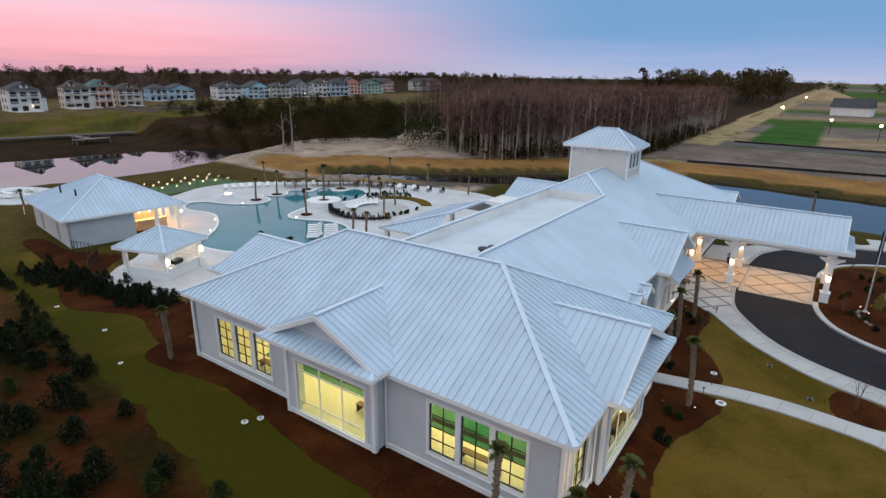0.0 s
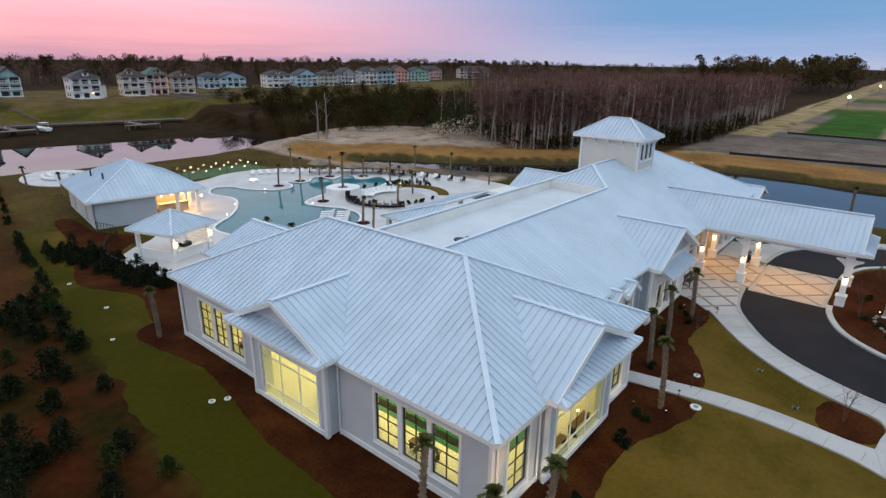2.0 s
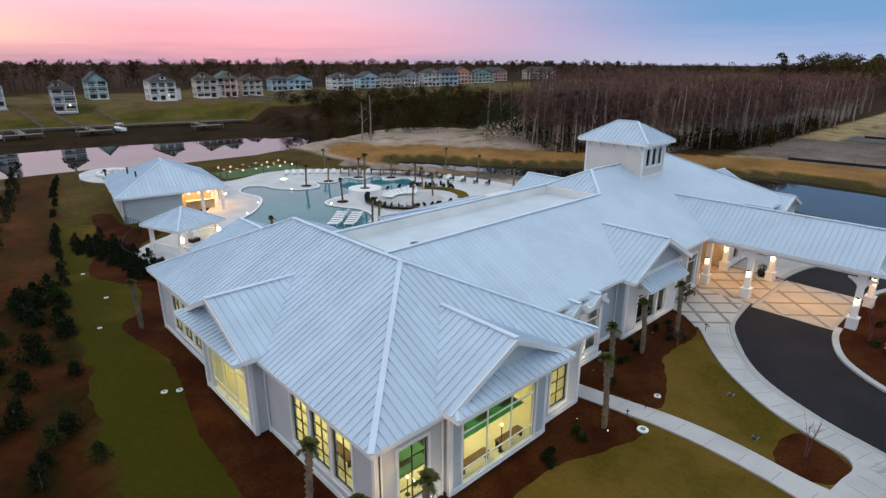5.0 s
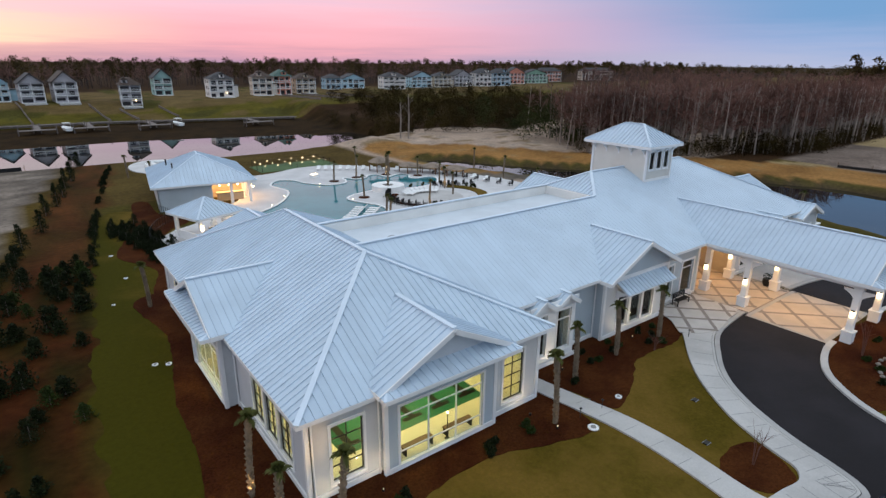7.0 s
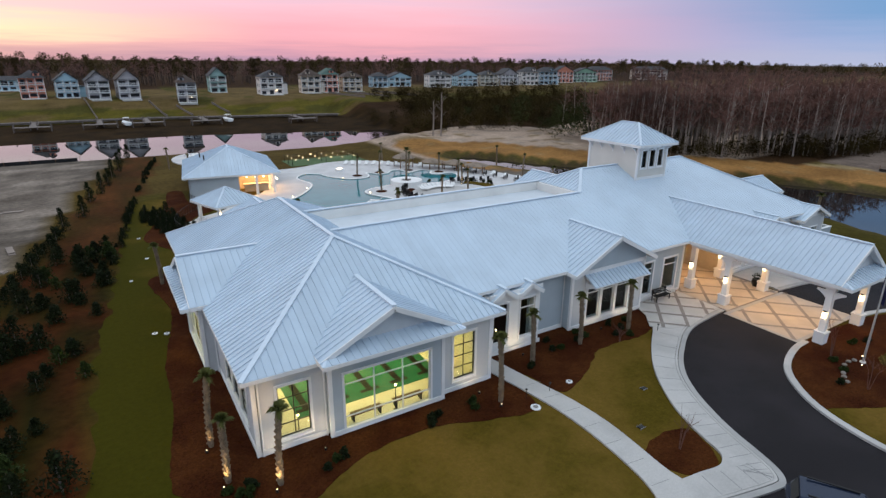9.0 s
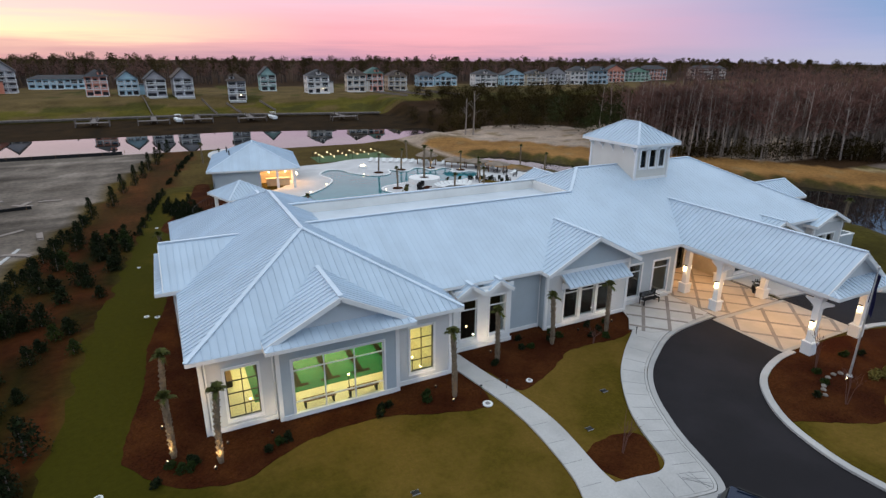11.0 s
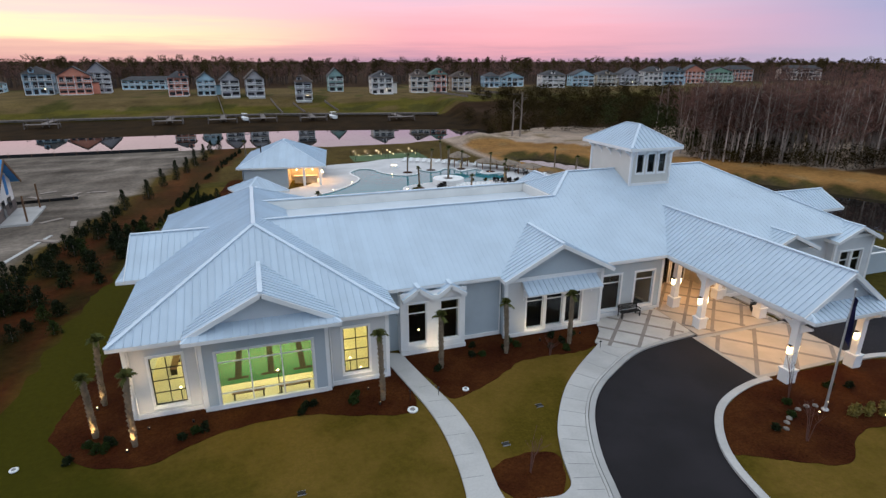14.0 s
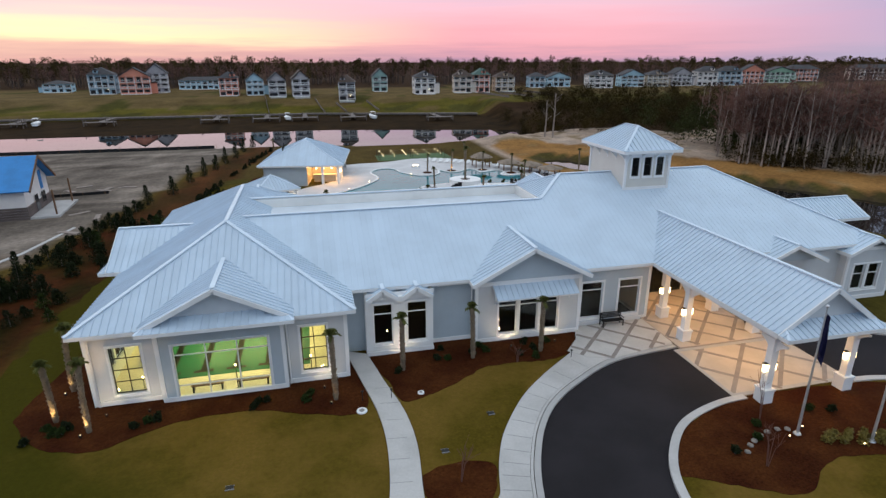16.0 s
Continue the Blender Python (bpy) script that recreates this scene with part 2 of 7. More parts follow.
def box(bm, x0, y0, z0, x1, y1, z1, m=None):
    vs = [bm.verts.new(Vector(c) if m is None else m @ Vector(c)) for c in ((x0, y0, z0), (x1, y0, z0), (x1, y1, z0), (x0, y1, z0), (x0, y0, z1), (x1, y0, z1), (x1, y1, z1), (x0, y1, z1))]
    for f in ((3, 2, 1, 0), (4, 5, 6, 7), (0, 1, 5, 4), (1, 2, 6, 5), (2, 3, 7, 6), (3, 0, 4, 7)):
        bm.faces.new([vs[i] for i in f])
    return bm


def boxes(*items):
    bm = bmesh.new()
    for b in items:
        box(bm, *b)
    return bm


def beam(bm, p, q, w, h, up=(0, 0, 1)):
    p, q = Vector(p), Vector(q)
    d = (q - p)
    ln = d.length
    d.normalize()
    s = d.cross(Vector(up))
    if s.length < 1e-4:
        s = Vector((1, 0, 0))
    s.normalize()
    u = s.cross(d)
    m = Matrix((s, d, u)).transposed().to_4x4()
    m.translation = p
    return box(bm, -w / 2, 0, -h / 2, w / 2, ln, h / 2, m)


def tube(bm, rings, sides=8, cap=True):
    """rings: (centre, radius) from end to end."""
    loops = []
    for k, (c, r) in enumerate(rings):
        a = Vector(rings[max(0, k - 1)][0])
        b = Vector(rings[min(len(rings) - 1, k + 1)][0])
        d = (b - a).normalized()
        s = d.orthogonal().normalized() if abs(d.z) < 0.9 else Vector((1, 0, 0))
        s = (s - d * s.dot(d)).normalized()
        u = d.cross(s)
        loops.append([bm.verts.new(Vector(c) + r * (math.cos(2 * math.pi * i / sides) * s + math.sin(2 * math.pi * i / sides) * u)) for i in range(sides)])
    for l0, l1 in zip(loops, loops[1:]):
        for i in range(sides):
            bm.faces.new((l0[i], l0[(i + 1) % sides], l1[(i + 1) % sides], l1[i]))
    if cap:
        bm.faces.new(loops[-1])
        bm.faces.new(loops[0][::-1])
    return bm


def ball(bm, c, r, seg=8, rings=6, squash=1.0):
    bmesh.ops.create_uvsphere(bm, u_segments=seg, v_segments=rings, radius=r, matrix=Matrix.Translation(c) @ Matrix.Diagonal((1, 1, squash, 1)))
    return bm


def smooth_line(pts, steps=6, closed=False):
    """A Catmull-Rom line through points."""
    n = len(pts)
    res = []
    P = [Vector((*p, 0)) if len(p) == 2 else Vector(p) for p in pts]
    for i in range(n if closed else n - 1):
        a, b, c, d = (P[(i - 1) % n], P[i], P[(i + 1) % n], P[(i + 2) % n]) if closed else (P[max(i - 1, 0)], P[i], P[i + 1], P[min(i + 2, n - 1)])
        for k in range(steps):
            t = k / steps
            res.append(0.5 * (2 * b + (c - a) * t + (2 * a - 5 * b + 4 * c - d) * t * t + (3 * b - a - 3 * c + d) * t ** 3))
    if not closed:
        res.append(P[-1])
    return [(v.x, v.y) for v in res]


def frayed(line, amount=0.13, scale=1.6):
    """A line with the small unevenness of a planted edge."""
    return [(x + amount * noise.noise((x * scale, y * scale, 0.0)), y + amount * noise.noise((x * scale, y * scale, 9.0))) for x, y in line]


def slab(name, outer, z0, z1, material, parent=None, holes=(), label="", category="", kind="structure"):
    """A flat sheet with thickness; holes go through it."""
    bm = bmesh.new()
    edges = []
    for loop in (outer, *holes):
        vs = [bm.verts.new((x, y, z1)) for x, y in loop]
        edges += [bm.edges.new((vs[i], vs[(i + 1) % len(vs)])) for i in range(len(vs))]
    bmesh.ops.triangle_fill(bm, use_beauty=True, edges=edges)
    rim = [e for e in bm.edges if len(e.link_faces) == 1]
    got = bmesh.ops.extrude_edge_only(bm, edges=rim)
    for v in got["geom"]:
        if isinstance(v, bmesh.types.BMVert):
            v.co.z = z0
    bmesh.ops.recalc_face_normals(bm, faces=bm.faces[:])
    up = [f for f in bm.faces if abs(f.normal.z) > 0.9]
    if up and up[0].normal.z < 0:
        bmesh.ops.reverse_faces(bm, faces=bm.faces[:])
    ob = part(name, bm, material, parent, label)
    return tagged(ob, label, category, "", kind if parent is None else "")


def ribbon(name, left, right, z0, z1, material, parent=None, label="", category="", steps=6):
    a, b = smooth_line(left, steps), smooth_line(right, steps)
    return slab(name, a + b[::-1], z0, z1, material, parent, (), label, category)


def offset_line(line, d):
    res = []
    for i, p in enumerate(line):
        a, b = line[max(i - 1, 0)], line[min(i + 1, len(line) - 1)]
        tx, ty = b[0] - a[0], b[1] - a[1]
        ln = math.hypot(tx, ty) or 1
        res.append((p[0] - ty / ln * d, p[1] + tx / ln * d))
    return res


# ---- ground ----
def canal_near(x):
    return 103.0 - 5.0 * math.exp(-((x - 33) / 18) ** 2) + max(0.0, x - 54) * 0.45


def canal_far(x):
    return 208.0 - 0.24 * max(0.0, x - 20)


def river_depth(x, y):
    return min(y - canal_near(x), canal_far(x) - y, 88 - x)


POND = [(84, -160, 13), (83, -14, 13), (89, 12, 11), (82, 34, 7.5), (69, 54, 4.5), (61, 72, 3.0)]


def pond_depth(x, y):
    best = -999.0
    for (ax, ay, ar), (bx, by, br) in zip(POND, POND[1:]):
        dx, dy = bx - ax, by - ay
        u = max(0.0, min(1.0, ((x - ax) * dx + (y - ay) * dy) / (dx * dx + dy * dy)))
        best = max(best, ar + u * (br - ar) - math.hypot(x - ax - u * dx, y - ay - u * dy))
    return best


def ease(u):
    u = max(0.0, min(1.0, u))
    return u * u * (3 - 2 * u)


def ground_height(x, y):
    s = pond_depth(x, y)
    z = max(-2.6, -0.45 * (s + 2.2)) if s > -2.2 else 0.0
    z += 2.7 * ease((y - 176) / 24)
    near, far = canal_near(x), canal_far(x)
    if y > near and x < 92:
        if y < far:
            # far reed shelf reaches out to cover the bank's dark mirror image too
            w = max(-5.2, -0.38 * (y - near), -2.6 - 0.033 * (far - y))
        else:
            w = -2.6 + 5.3 * ease((y - far) / 42)
        e = ease((92 - x) / 10)
        z = e * w + (1 - e) * z
    r = math.hypot(x - 60, y - 97)
    if r < 14 and s < -2.2:
        z += 2.2 * (1 - r / 14) ** 2
    if s < -4 and (x > 62 and 45 < y < 112):
        z += 0.35 * noise.noise((x * 0.12, y * 0.12, 0.0))
    return z


def strip_left(y):
    return -8.2 + (y - 57) * 0.185


def strip_right(y):
    return -6.9 + (y - 8) * 0.085 + 0.0006 * (y - 8) ** 2


def ground_tint(x, y):
    w = noise.noise((x * 0.05, y * 0.05, 3.0)) * 4
    f = noise.noise((x * 0.25, y * 0.25, 7.0))
    grass, reed_and_reflection = ((0.060, 0.049, 0.009) if y < 66 else (0.082, 0.056, 0.016)), (0.034, 0.019, 0.007)
    sand, tan, woods, lot = (0.38, 0.29, 0.235), (0.28, 0.145, 0.05), (0.040, 0.021, 0.010), (0.20, 0.155, 0.135)
    s, r = pond_depth(x, y), river_depth(x, y)
    if s > -1.0:
        return (0.06, 0.045, 0.025)
    if y > 325 + 6 * w:
        return woods
    if x < 92 and y > canal_near(x) + 1:
        if y < canal_far(x) - 2:
            # dark reed colour, also painting in the bank's reflection on the water
            return tuple(a * (0.8 + 0.5 * f) for a in reed_and_reflection)
    if y > 193 + 2 * w:
        g = noise.noise((x * 0.07, y * 0.09, 1.0))
        if g > 0.22:
            return (0.118, 0.082, 0.030)
        if g < -0.25:
            return (0.062, 0.056, 0.012)
        return (0.092, 0.077, 0.012) if y < 226 + w else (0.128, 0.088, 0.036)
    if x < strip_left(y) - 2.2 + 0.3 * w and 30 < y < 113:
        k = 0.42 + 0.75 * abs(f) + 0.6 * (0.5 + noise.noise((x * 0.06, y * 0.34, 5.0))) * (1.0 + 0.8 * noise.noise((x * 0.5, y * 0.9, 2.0)))
        return tuple(a * k for a in (0.205, 0.172, 0.150))
    if x < strip_left(y) - 2.2 and y <= 30:
        return (0.16, 0.125, 0.10)
    if x < strip_right(y):
        if x <= strip_left(y):
            return (0.075, 0.050, 0.010)
        k = ease(0.5 + 1.6 * noise.noise((x * 0.35, y * 0.16, 9.0)))
        a, c = ((0.062, 0.018, 0.006) if y < 42 + w else (0.082, 0.031, 0.010)), ((0.021, 0.016, 0.003) if y < 42 + w else (0.042, 0.023, 0.006))
        return tuple(c[n] + (a[n] - c[n]) * k for n in range(3))
    if s > -3.2 and x > 50:
        return (0.075, 0.060, 0.018)
    near_side = x < 78 + 0.1 * y if y < 30 else x + 0.9 * y < 108
    if x > 52 and s > -18 and not near_side:
        return tan if f < 0.35 else (0.26, 0.16, 0.07)
    if x > 112 and y < 30 + 0.012 * (x - 112):
        if 176 < x < 250 and -4 < y < 15:
            return (0.040, 0.105, 0.016)
        if 118 < x < 160:
            return tuple(a * (0.85 + 0.5 * f * f) for a in lot)
        if y > 20:
            return (0.36, 0.27, 0.15) if f > -0.45 else (0.12, 0.09, 0.03)
        if 160 < x < 176:
            return (0.12, 0.11, 0.115)
        return ((0.055, 0.10, 0.018), (0.28, 0.20, 0.13), (0.17, 0.14, 0.12))[int(x / 42) % 3]
    if x > 50 and 40 < y < 118 and x < 165:
        d = x + 0.9 * y
        if 100 < d < 112:
            return (0.12, 0.105, 0.09)
        if f > 0.25 and w < 0:
            return (0.22, 0.16, 0.10)
        if d < 200 + 4 * w or abs(y - (52 + 0.40 * x)) < 6:
            return sand if f > -0.25 else (0.30, 0.24, 0.20)
        return woods
    if x > 78 or y > 128:
        return woods
    return grass


def lines(a, b, step, far):
    res = list(np.arange(a, b + 0.01, step))
    g = step
    while res[-1] < far:
        g *= 1.22
        res.append(res[-1] + g)
    g = step
    while res[0] > -far:
        g *= 1.22
        res.insert(0, res[0] - g)
    return res


gx, gy = lines(-60, 180, 2.0, 3500), lines(-40, 220, 2.0, 3500)
gv = [(x, y, ground_height(x, y)) for y in gy for x in gx]
gf = [(j * len(gx) + i, j * len(gx) + i + 1, (j + 1) * len(gx) + i + 1, (j + 1) * len(gx) + i) for j in range(len(gy) - 1) for i in range(len(gx) - 1)]
GROUND = bpy.data.materials.new("mixed_ground")
GROUND.use_nodes = True
t = GROUND.node_tree
tint = t.nodes.new("ShaderNodeAttribute")
tint.attribute_name = "tint"
tc = t.nodes.new("ShaderNodeTexCoord")
n1 = node(t, "ShaderNodeTexNoise", Scale=1.6, Detail=6.0, Roughness=0.65)
n2 = node(t, "ShaderNodeTexNoise", Scale=0.10, Detail=5.0, Roughness=0.6)
for n in (n1, n2):
    t.links.new(tc.outputs["Object"], n.inputs["Vector"])
col = mix(t, 1.0, tint.outputs["Color"], ramp(t, [(0.3, (0.62, 0.60, 0.56)), (0.7, (1.25, 1.25, 1.2))], n2.outputs["Fac"]), "MULTIPLY")
col = mix(t, 1.0, col, ramp(t, [(0.3, (0.72, 0.72, 0.72)), (0.7, (1.25, 1.22, 1.2))], n1.outputs["Fac"]), "MULTIPLY")
t.links.new(col, t.nodes["Principled BSDF"].inputs["Base Color"])
t.nodes["Principled BSDF"].inputs["Roughness"].default_value = 0.95
t.nodes["Principled BSDF"].inputs["Specular IOR Level"].default_value = 0.04
bp = node(t, "ShaderNodeBump", Strength=0.5, Distance=0.15)
t.links.new(n1.outputs["Fac"], bp.inputs["Height"])
t.links.new(bp.outputs[0], t.nodes["Principled BSDF"].inputs["Normal"])
ground = raw("ground", gv, gf, GROUND, None, "winter grass, sand and bare dirt reaching the horizon", "ground", "structure")
att = ground.data.attributes.new("tint", "FLOAT_COLOR", "POINT")
att.data.foreach_set("color", np.array([(*ground_tint(x, y), 1.0) for x, y, _ in gv], dtype=np.float32).ravel())
for p in ground.data.polygons:
    p.use_smooth = True
slab("water", [(-700, 104), (-700, 208), (94, 208), (94, 104)], -4.05, -4.0, WATER, None, (), "still dark canal water mirroring the pink sky", "water")
slab("water", [(48, -400), (48, 92), (112, 60), (112, -400)], -1.0, -0.95, WATER, None, (), "still pond water mirroring the bare trees", "water")

# ---- drive, walks and beds ----
OUT_L = [(36.07, -1.70), (31.2, -2.35), (27.6, -4.20), (25.4, -5.85), (23.9, -7.70), (22.83, -9.70), (22.2, -11.25), (21.72, -12.85), (21.3, -14.0), (20.8, -14.62), (20.15, -14.78), (18.3, -14.42), (16.3, -13.95)]
IN_L = [(36.27, -7.60), (34.6, -7.75), (32.5, -8.35), (30.8, -9.25), (29.3, -10.75), (28.25, -12.40), (27.65, -14.30), (27.42, -16.60), (28.07, -19.90), (30.77, -24.90)]
mirror = lambda pts: [(80.2 - x, y) for x, y in pts]
out_l, in_l = smooth_line(OUT_L), smooth_line(IN_L)
island_edge = in_l + mirror(in_l)[::-1]
slab("road", out_l + [(16.27, -16.90), (5, -22), (-6, -32), (0, -60), (80, -60), (80, -30)] + mirror(out_l)[::-1], -0.05, 0.015, ASPHALT, None, [island_edge], "dark smooth asphalt driveway loop", "road")
for pts, sgn in ((in_l, 1), (mirror(in_l), -1)):
    ln = pts
    slab("kerb", ln + offset_line(ln, 0.42 * sgn)[::-1], -0.02, 0.15, CONCRETE, None, (), "pale concrete kerb round the planted island", "kerb")
for pts, sgn in ((out_l, 1), (mirror(out_l), -1)):
    slab("kerb", pts + offset_line(pts, -0.32 * sgn)[::-1], -0.02, 0.13, KERB, None, (), "grey concrete kerb along the drive", "kerb")
    slab("kerb", offset_line(pts, -0.36 * sgn) + offset_line(pts, -0.50 * sgn)[::-1], -0.02, 0.145, CONCRETE, None, (), "pale concrete edging band along the drive", "kerb")
WALK_L = [(30.2, 1.0), (28.97, -0.50), (26.0, -2.75), (23.7, -4.85), (21.7, -7.50), (20.75, -9.40), (20.3, -10.70), (19.98, -11.75), (19.5, -12.2), (18.9, -12.34), (17.84, -12.15)]
inner = offset_line(out_l, -0.52)
slab("pavement", [(30.6, 2.7)] + smooth_line(WALK_L) + [(16.67, -12.00), (14.47, -12.50), (14.87, -13.50)] + inner[::-1][:-1] + [(35.87, -1.20), (36.2, 0.0), (36.2, 2.7)], -0.02, 0.14, CONCRETE, None, (), "pale concrete walk beside the drive", "pavement")
slab("pavement", [(80.2 - x, y) for x, y in [(30.6, 2.7)] + smooth_line(WALK_L) + [(16.67, -12.00)] + inner[::-1][:-1] + [(35.87, -1.20), (36.2, 0.0), (36.2, 2.7)]], -0.02, 0.14, CONCRETE, None, (), "pale concrete walk beside the drive", "pavement")
ribbon("pavement", [(14.1, 3.0), (14.82, -1.00), (15.38, -4.20), (15.50, -7.20), (15.12, -10.70), (14.47, -12.50)], [(15.5, 2.3), (16.2, -1.40), (16.85, -4.50), (17.0, -7.50), (16.64, -10.90), (16.67, -12.00)], -0.02, 0.12, CONCRETE, None, "pale concrete footpath curving to the side door", "pavement")
# stamped crossing under the canopy
slab("pavement", [(35.7, -7.6), (44.1, -7.6), (44.1, -1.9), (35.7, -1.9)], -0.02, 0.03, PAVER, None, (), "tan stamped concrete crossing with dark diagonal bands", "pavement")
slab("pavement", [(36.22, -1.88), (43.6, -1.88), (43.6, 7.0), (36.22, 7.0)], -0.02, 0.145, PAVER, None, (), "tan stamped concrete entry terrace", "pavement")
slab("pavement", [(29.9, 0.9), (28.6, -0.5), (29.6, -1.6), (31.3, -2.1), (36.15, -1.1), (36.15, 2.68), (30.7, 2.68)], 0.10, 0.15, PAVER_GREY, None, (), "grey stamped concrete apron with dark diagonal bands", "pavement")


def bands(x0, y0, x1, y1, step, z, width, poly=None):
    bm = bmesh.new()

    def inside(x, y):
        if not (x0 < x < x1 and y0 < y < y1):
            return False
        if poly is None:
            return True
        c = False
        for (ax, ay), (bx, by) in zip(poly, poly[1:] + poly[:1]):
            if (ay > y) != (by > y) and x < (bx - ax) * (y - ay) / (by - ay) + ax:
                c = not c
        return c
    for slope in (1, -1):
        c = -80
        while c < 120:
            run = []
            for k in range(0, 400):
                x = x0 + (x1 - x0) * k / 399
                y = c + slope * (x - x0)
                if inside(x, y):
                    run.append((x, y))
            if len(run) > 8:
                beam(bm, (*run[0], z), (*run[-1], z + (0.001 if slope > 0 else 0.002)), width, 0.008)
            c += step
    return bm


crossing_bands = bands(35.8, -7.5, 44.0, -2.0, 3.3, 0.032, 0.27)
part("pavement_band", crossing_bands, BAND, bpy.data.objects["pavement.003"])
part("pavement_band", bands(36.3, -1.8, 43.5, 6.9, 2.75, 0.148, 0.24), BAND, bpy.data.objects["pavement.004"])
apron = [(29.9, 0.9), (28.6, -0.5), (29.6, -1.6), (31.3, -2.1), (36.15, -1.1), (36.15, 2.68), (30.7, 2.68)]
part("pavement_band", bands(28.5, -2.2, 36.1, 2.65, 2.6, 0.152, 0.26, apron), BAND, bpy.data.objects["pavement.005"])
edge_bands = boxes((35.7, -7.6, 0.03, 35.95, -1.9, 0.037), (35.95, -2.2, 0.03, 44.1, -1.9, 0.037), (35.95, -7.6, 0.03, 44.1, -7.3, 0.037))
part("pavement_band", edge_bands, KERB, bpy.data.objects["pavement.003"])
joints = bmesh.new()
for u in range(3, len(out_l) - 1, 3):
    p = out_l[u]
    q = offset_line(out_l, -1.95)[u]
    o = offset_line(out_l, -0.55)[u]
    beam(joints, (*o, 0.141), ((q[0] * 0.92 + o[0] * 0.08), (q[1] * 0.92 + o[1] * 0.08), 0.141), 0.03, 0.006)
for y in (-2, -3.6, -5.2, -6.8, -8.4, -10.0, -11.6):
    x = 15.0 + 0.5 * math.sin((y + 11) * 0.25)
    beam(joints, (x + 0.1, y + 0.07, 0.121), (x + 1.15, y - 0.07, 0.121), 0.025, 0.006)
part("pavement_joint", joints, JOINT, bpy.data.objects["pavement"])

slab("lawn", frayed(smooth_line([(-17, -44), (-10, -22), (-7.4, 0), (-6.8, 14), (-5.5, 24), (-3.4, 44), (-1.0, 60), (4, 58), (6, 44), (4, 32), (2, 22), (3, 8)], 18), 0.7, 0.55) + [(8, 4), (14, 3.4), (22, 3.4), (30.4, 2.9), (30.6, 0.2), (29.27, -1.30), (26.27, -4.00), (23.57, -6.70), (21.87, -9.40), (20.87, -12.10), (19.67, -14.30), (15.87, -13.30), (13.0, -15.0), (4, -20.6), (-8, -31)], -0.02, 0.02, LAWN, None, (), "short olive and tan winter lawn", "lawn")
slab("mulch_bed", frayed(smooth_line([(-4.0, 0.5), (-3.4, -1.4), (-1.5, -3.4), (1.2, -4.1), (3.1, -3.2), (5.2, -2.5), (8.7, -2.4), (12.0, -3.6), (14.67, -3.90), (14.97, -0.90), (14.0, 2.0), (8, 2), (1.0, 3), (0.6, 12), (0.6, 25), (1, 29.5), (-2.4, 28.6), (-1.5, 21.5), (-1.9, 17.5), (-2.9, 12.0), (-3.1, 6.8)], 12, True)), -0.02, 0.045, MULCH, None, (), "dark brown mulch bed along the walls", "mulch bed")
slab("mulch_bed", frayed(smooth_line([(15.6, 2.8), (16.47, -1.30), (17.07, -3.50), (19.77, -2.70), (22.47, -1.10), (24.67, -0.90), (26.67, -1.10), (28.87, -0.60), (30.1, 0.9), (30.3, 2.9), (24, 3.4)], 12, True)), -0.02, 0.045, MULCH, None, (), "dark brown mulch bed under the front windows", "mulch bed")
slab("mulch_bed", frayed(smooth_line([(16.72, -9.90), (17.77, -9.30), (19.57, -9.30), (20.37, -10.00), (19.97, -11.30), (19.07, -12.20), (17.47, -12.00), (16.77, -11.10)], 12, True)), -0.02, 0.05, MULCH, None, (), "small dark mulch bed at the path fork", "mulch bed")
isl = offset_line(in_l, 0.42)
slab("lawn", isl + mirror(isl)[::-1], -0.02, 0.06, LAWN, None, (), "olive lawn on the drive island", "lawn")
slab("mulch_bed", frayed(smooth_line([(36.67, -7.8), (33.1, -8.6), (31.0, -9.6), (29.6, -11.0), (28.7, -12.4), (29.35, -12.95), (31.2, -14.0), (33.1, -14.85), (34.3, -14.65), (35.5, -13.80), (36.3, -13.50), (37.27, -13.30), (40.27, -13.80), (44.77, -14.40), (49.67, -12.70), (49.27, -10.30), (46.67, -8.80), (43.67, -8.05)], 12, True)), 0.02, 0.085, MULCH, None, (), "dark brown mulch bed on the drive island", "mulch bed")

# ---- clubhouse ----
E, S = 4.72, 0.497
club = thing("clubhouse", "pale grey single-storey clubhouse with white standing-seam metal roofs", "clubhouse")
panel_count = [0]
loose_v, loose_f = [], []


def clip(poly, e, lo, hi):
    """Keeps the piece of a polygon between two lines across the direction e."""
    for sgn, lim in ((1, lo), (-1, hi)):
        res = []
        for p, q in zip(poly, poly[1:] + poly[:1]):
            a, b = sgn * (p.dot(e) - lim), sgn * (q.dot(e) - lim)
            if a >= 0:
                res.append(p)
            if a * b < 0:
                res.append(p + (q - p) * (a / (a - b)))
        poly = res
        if len(poly) < 3:
            return []
    return poly


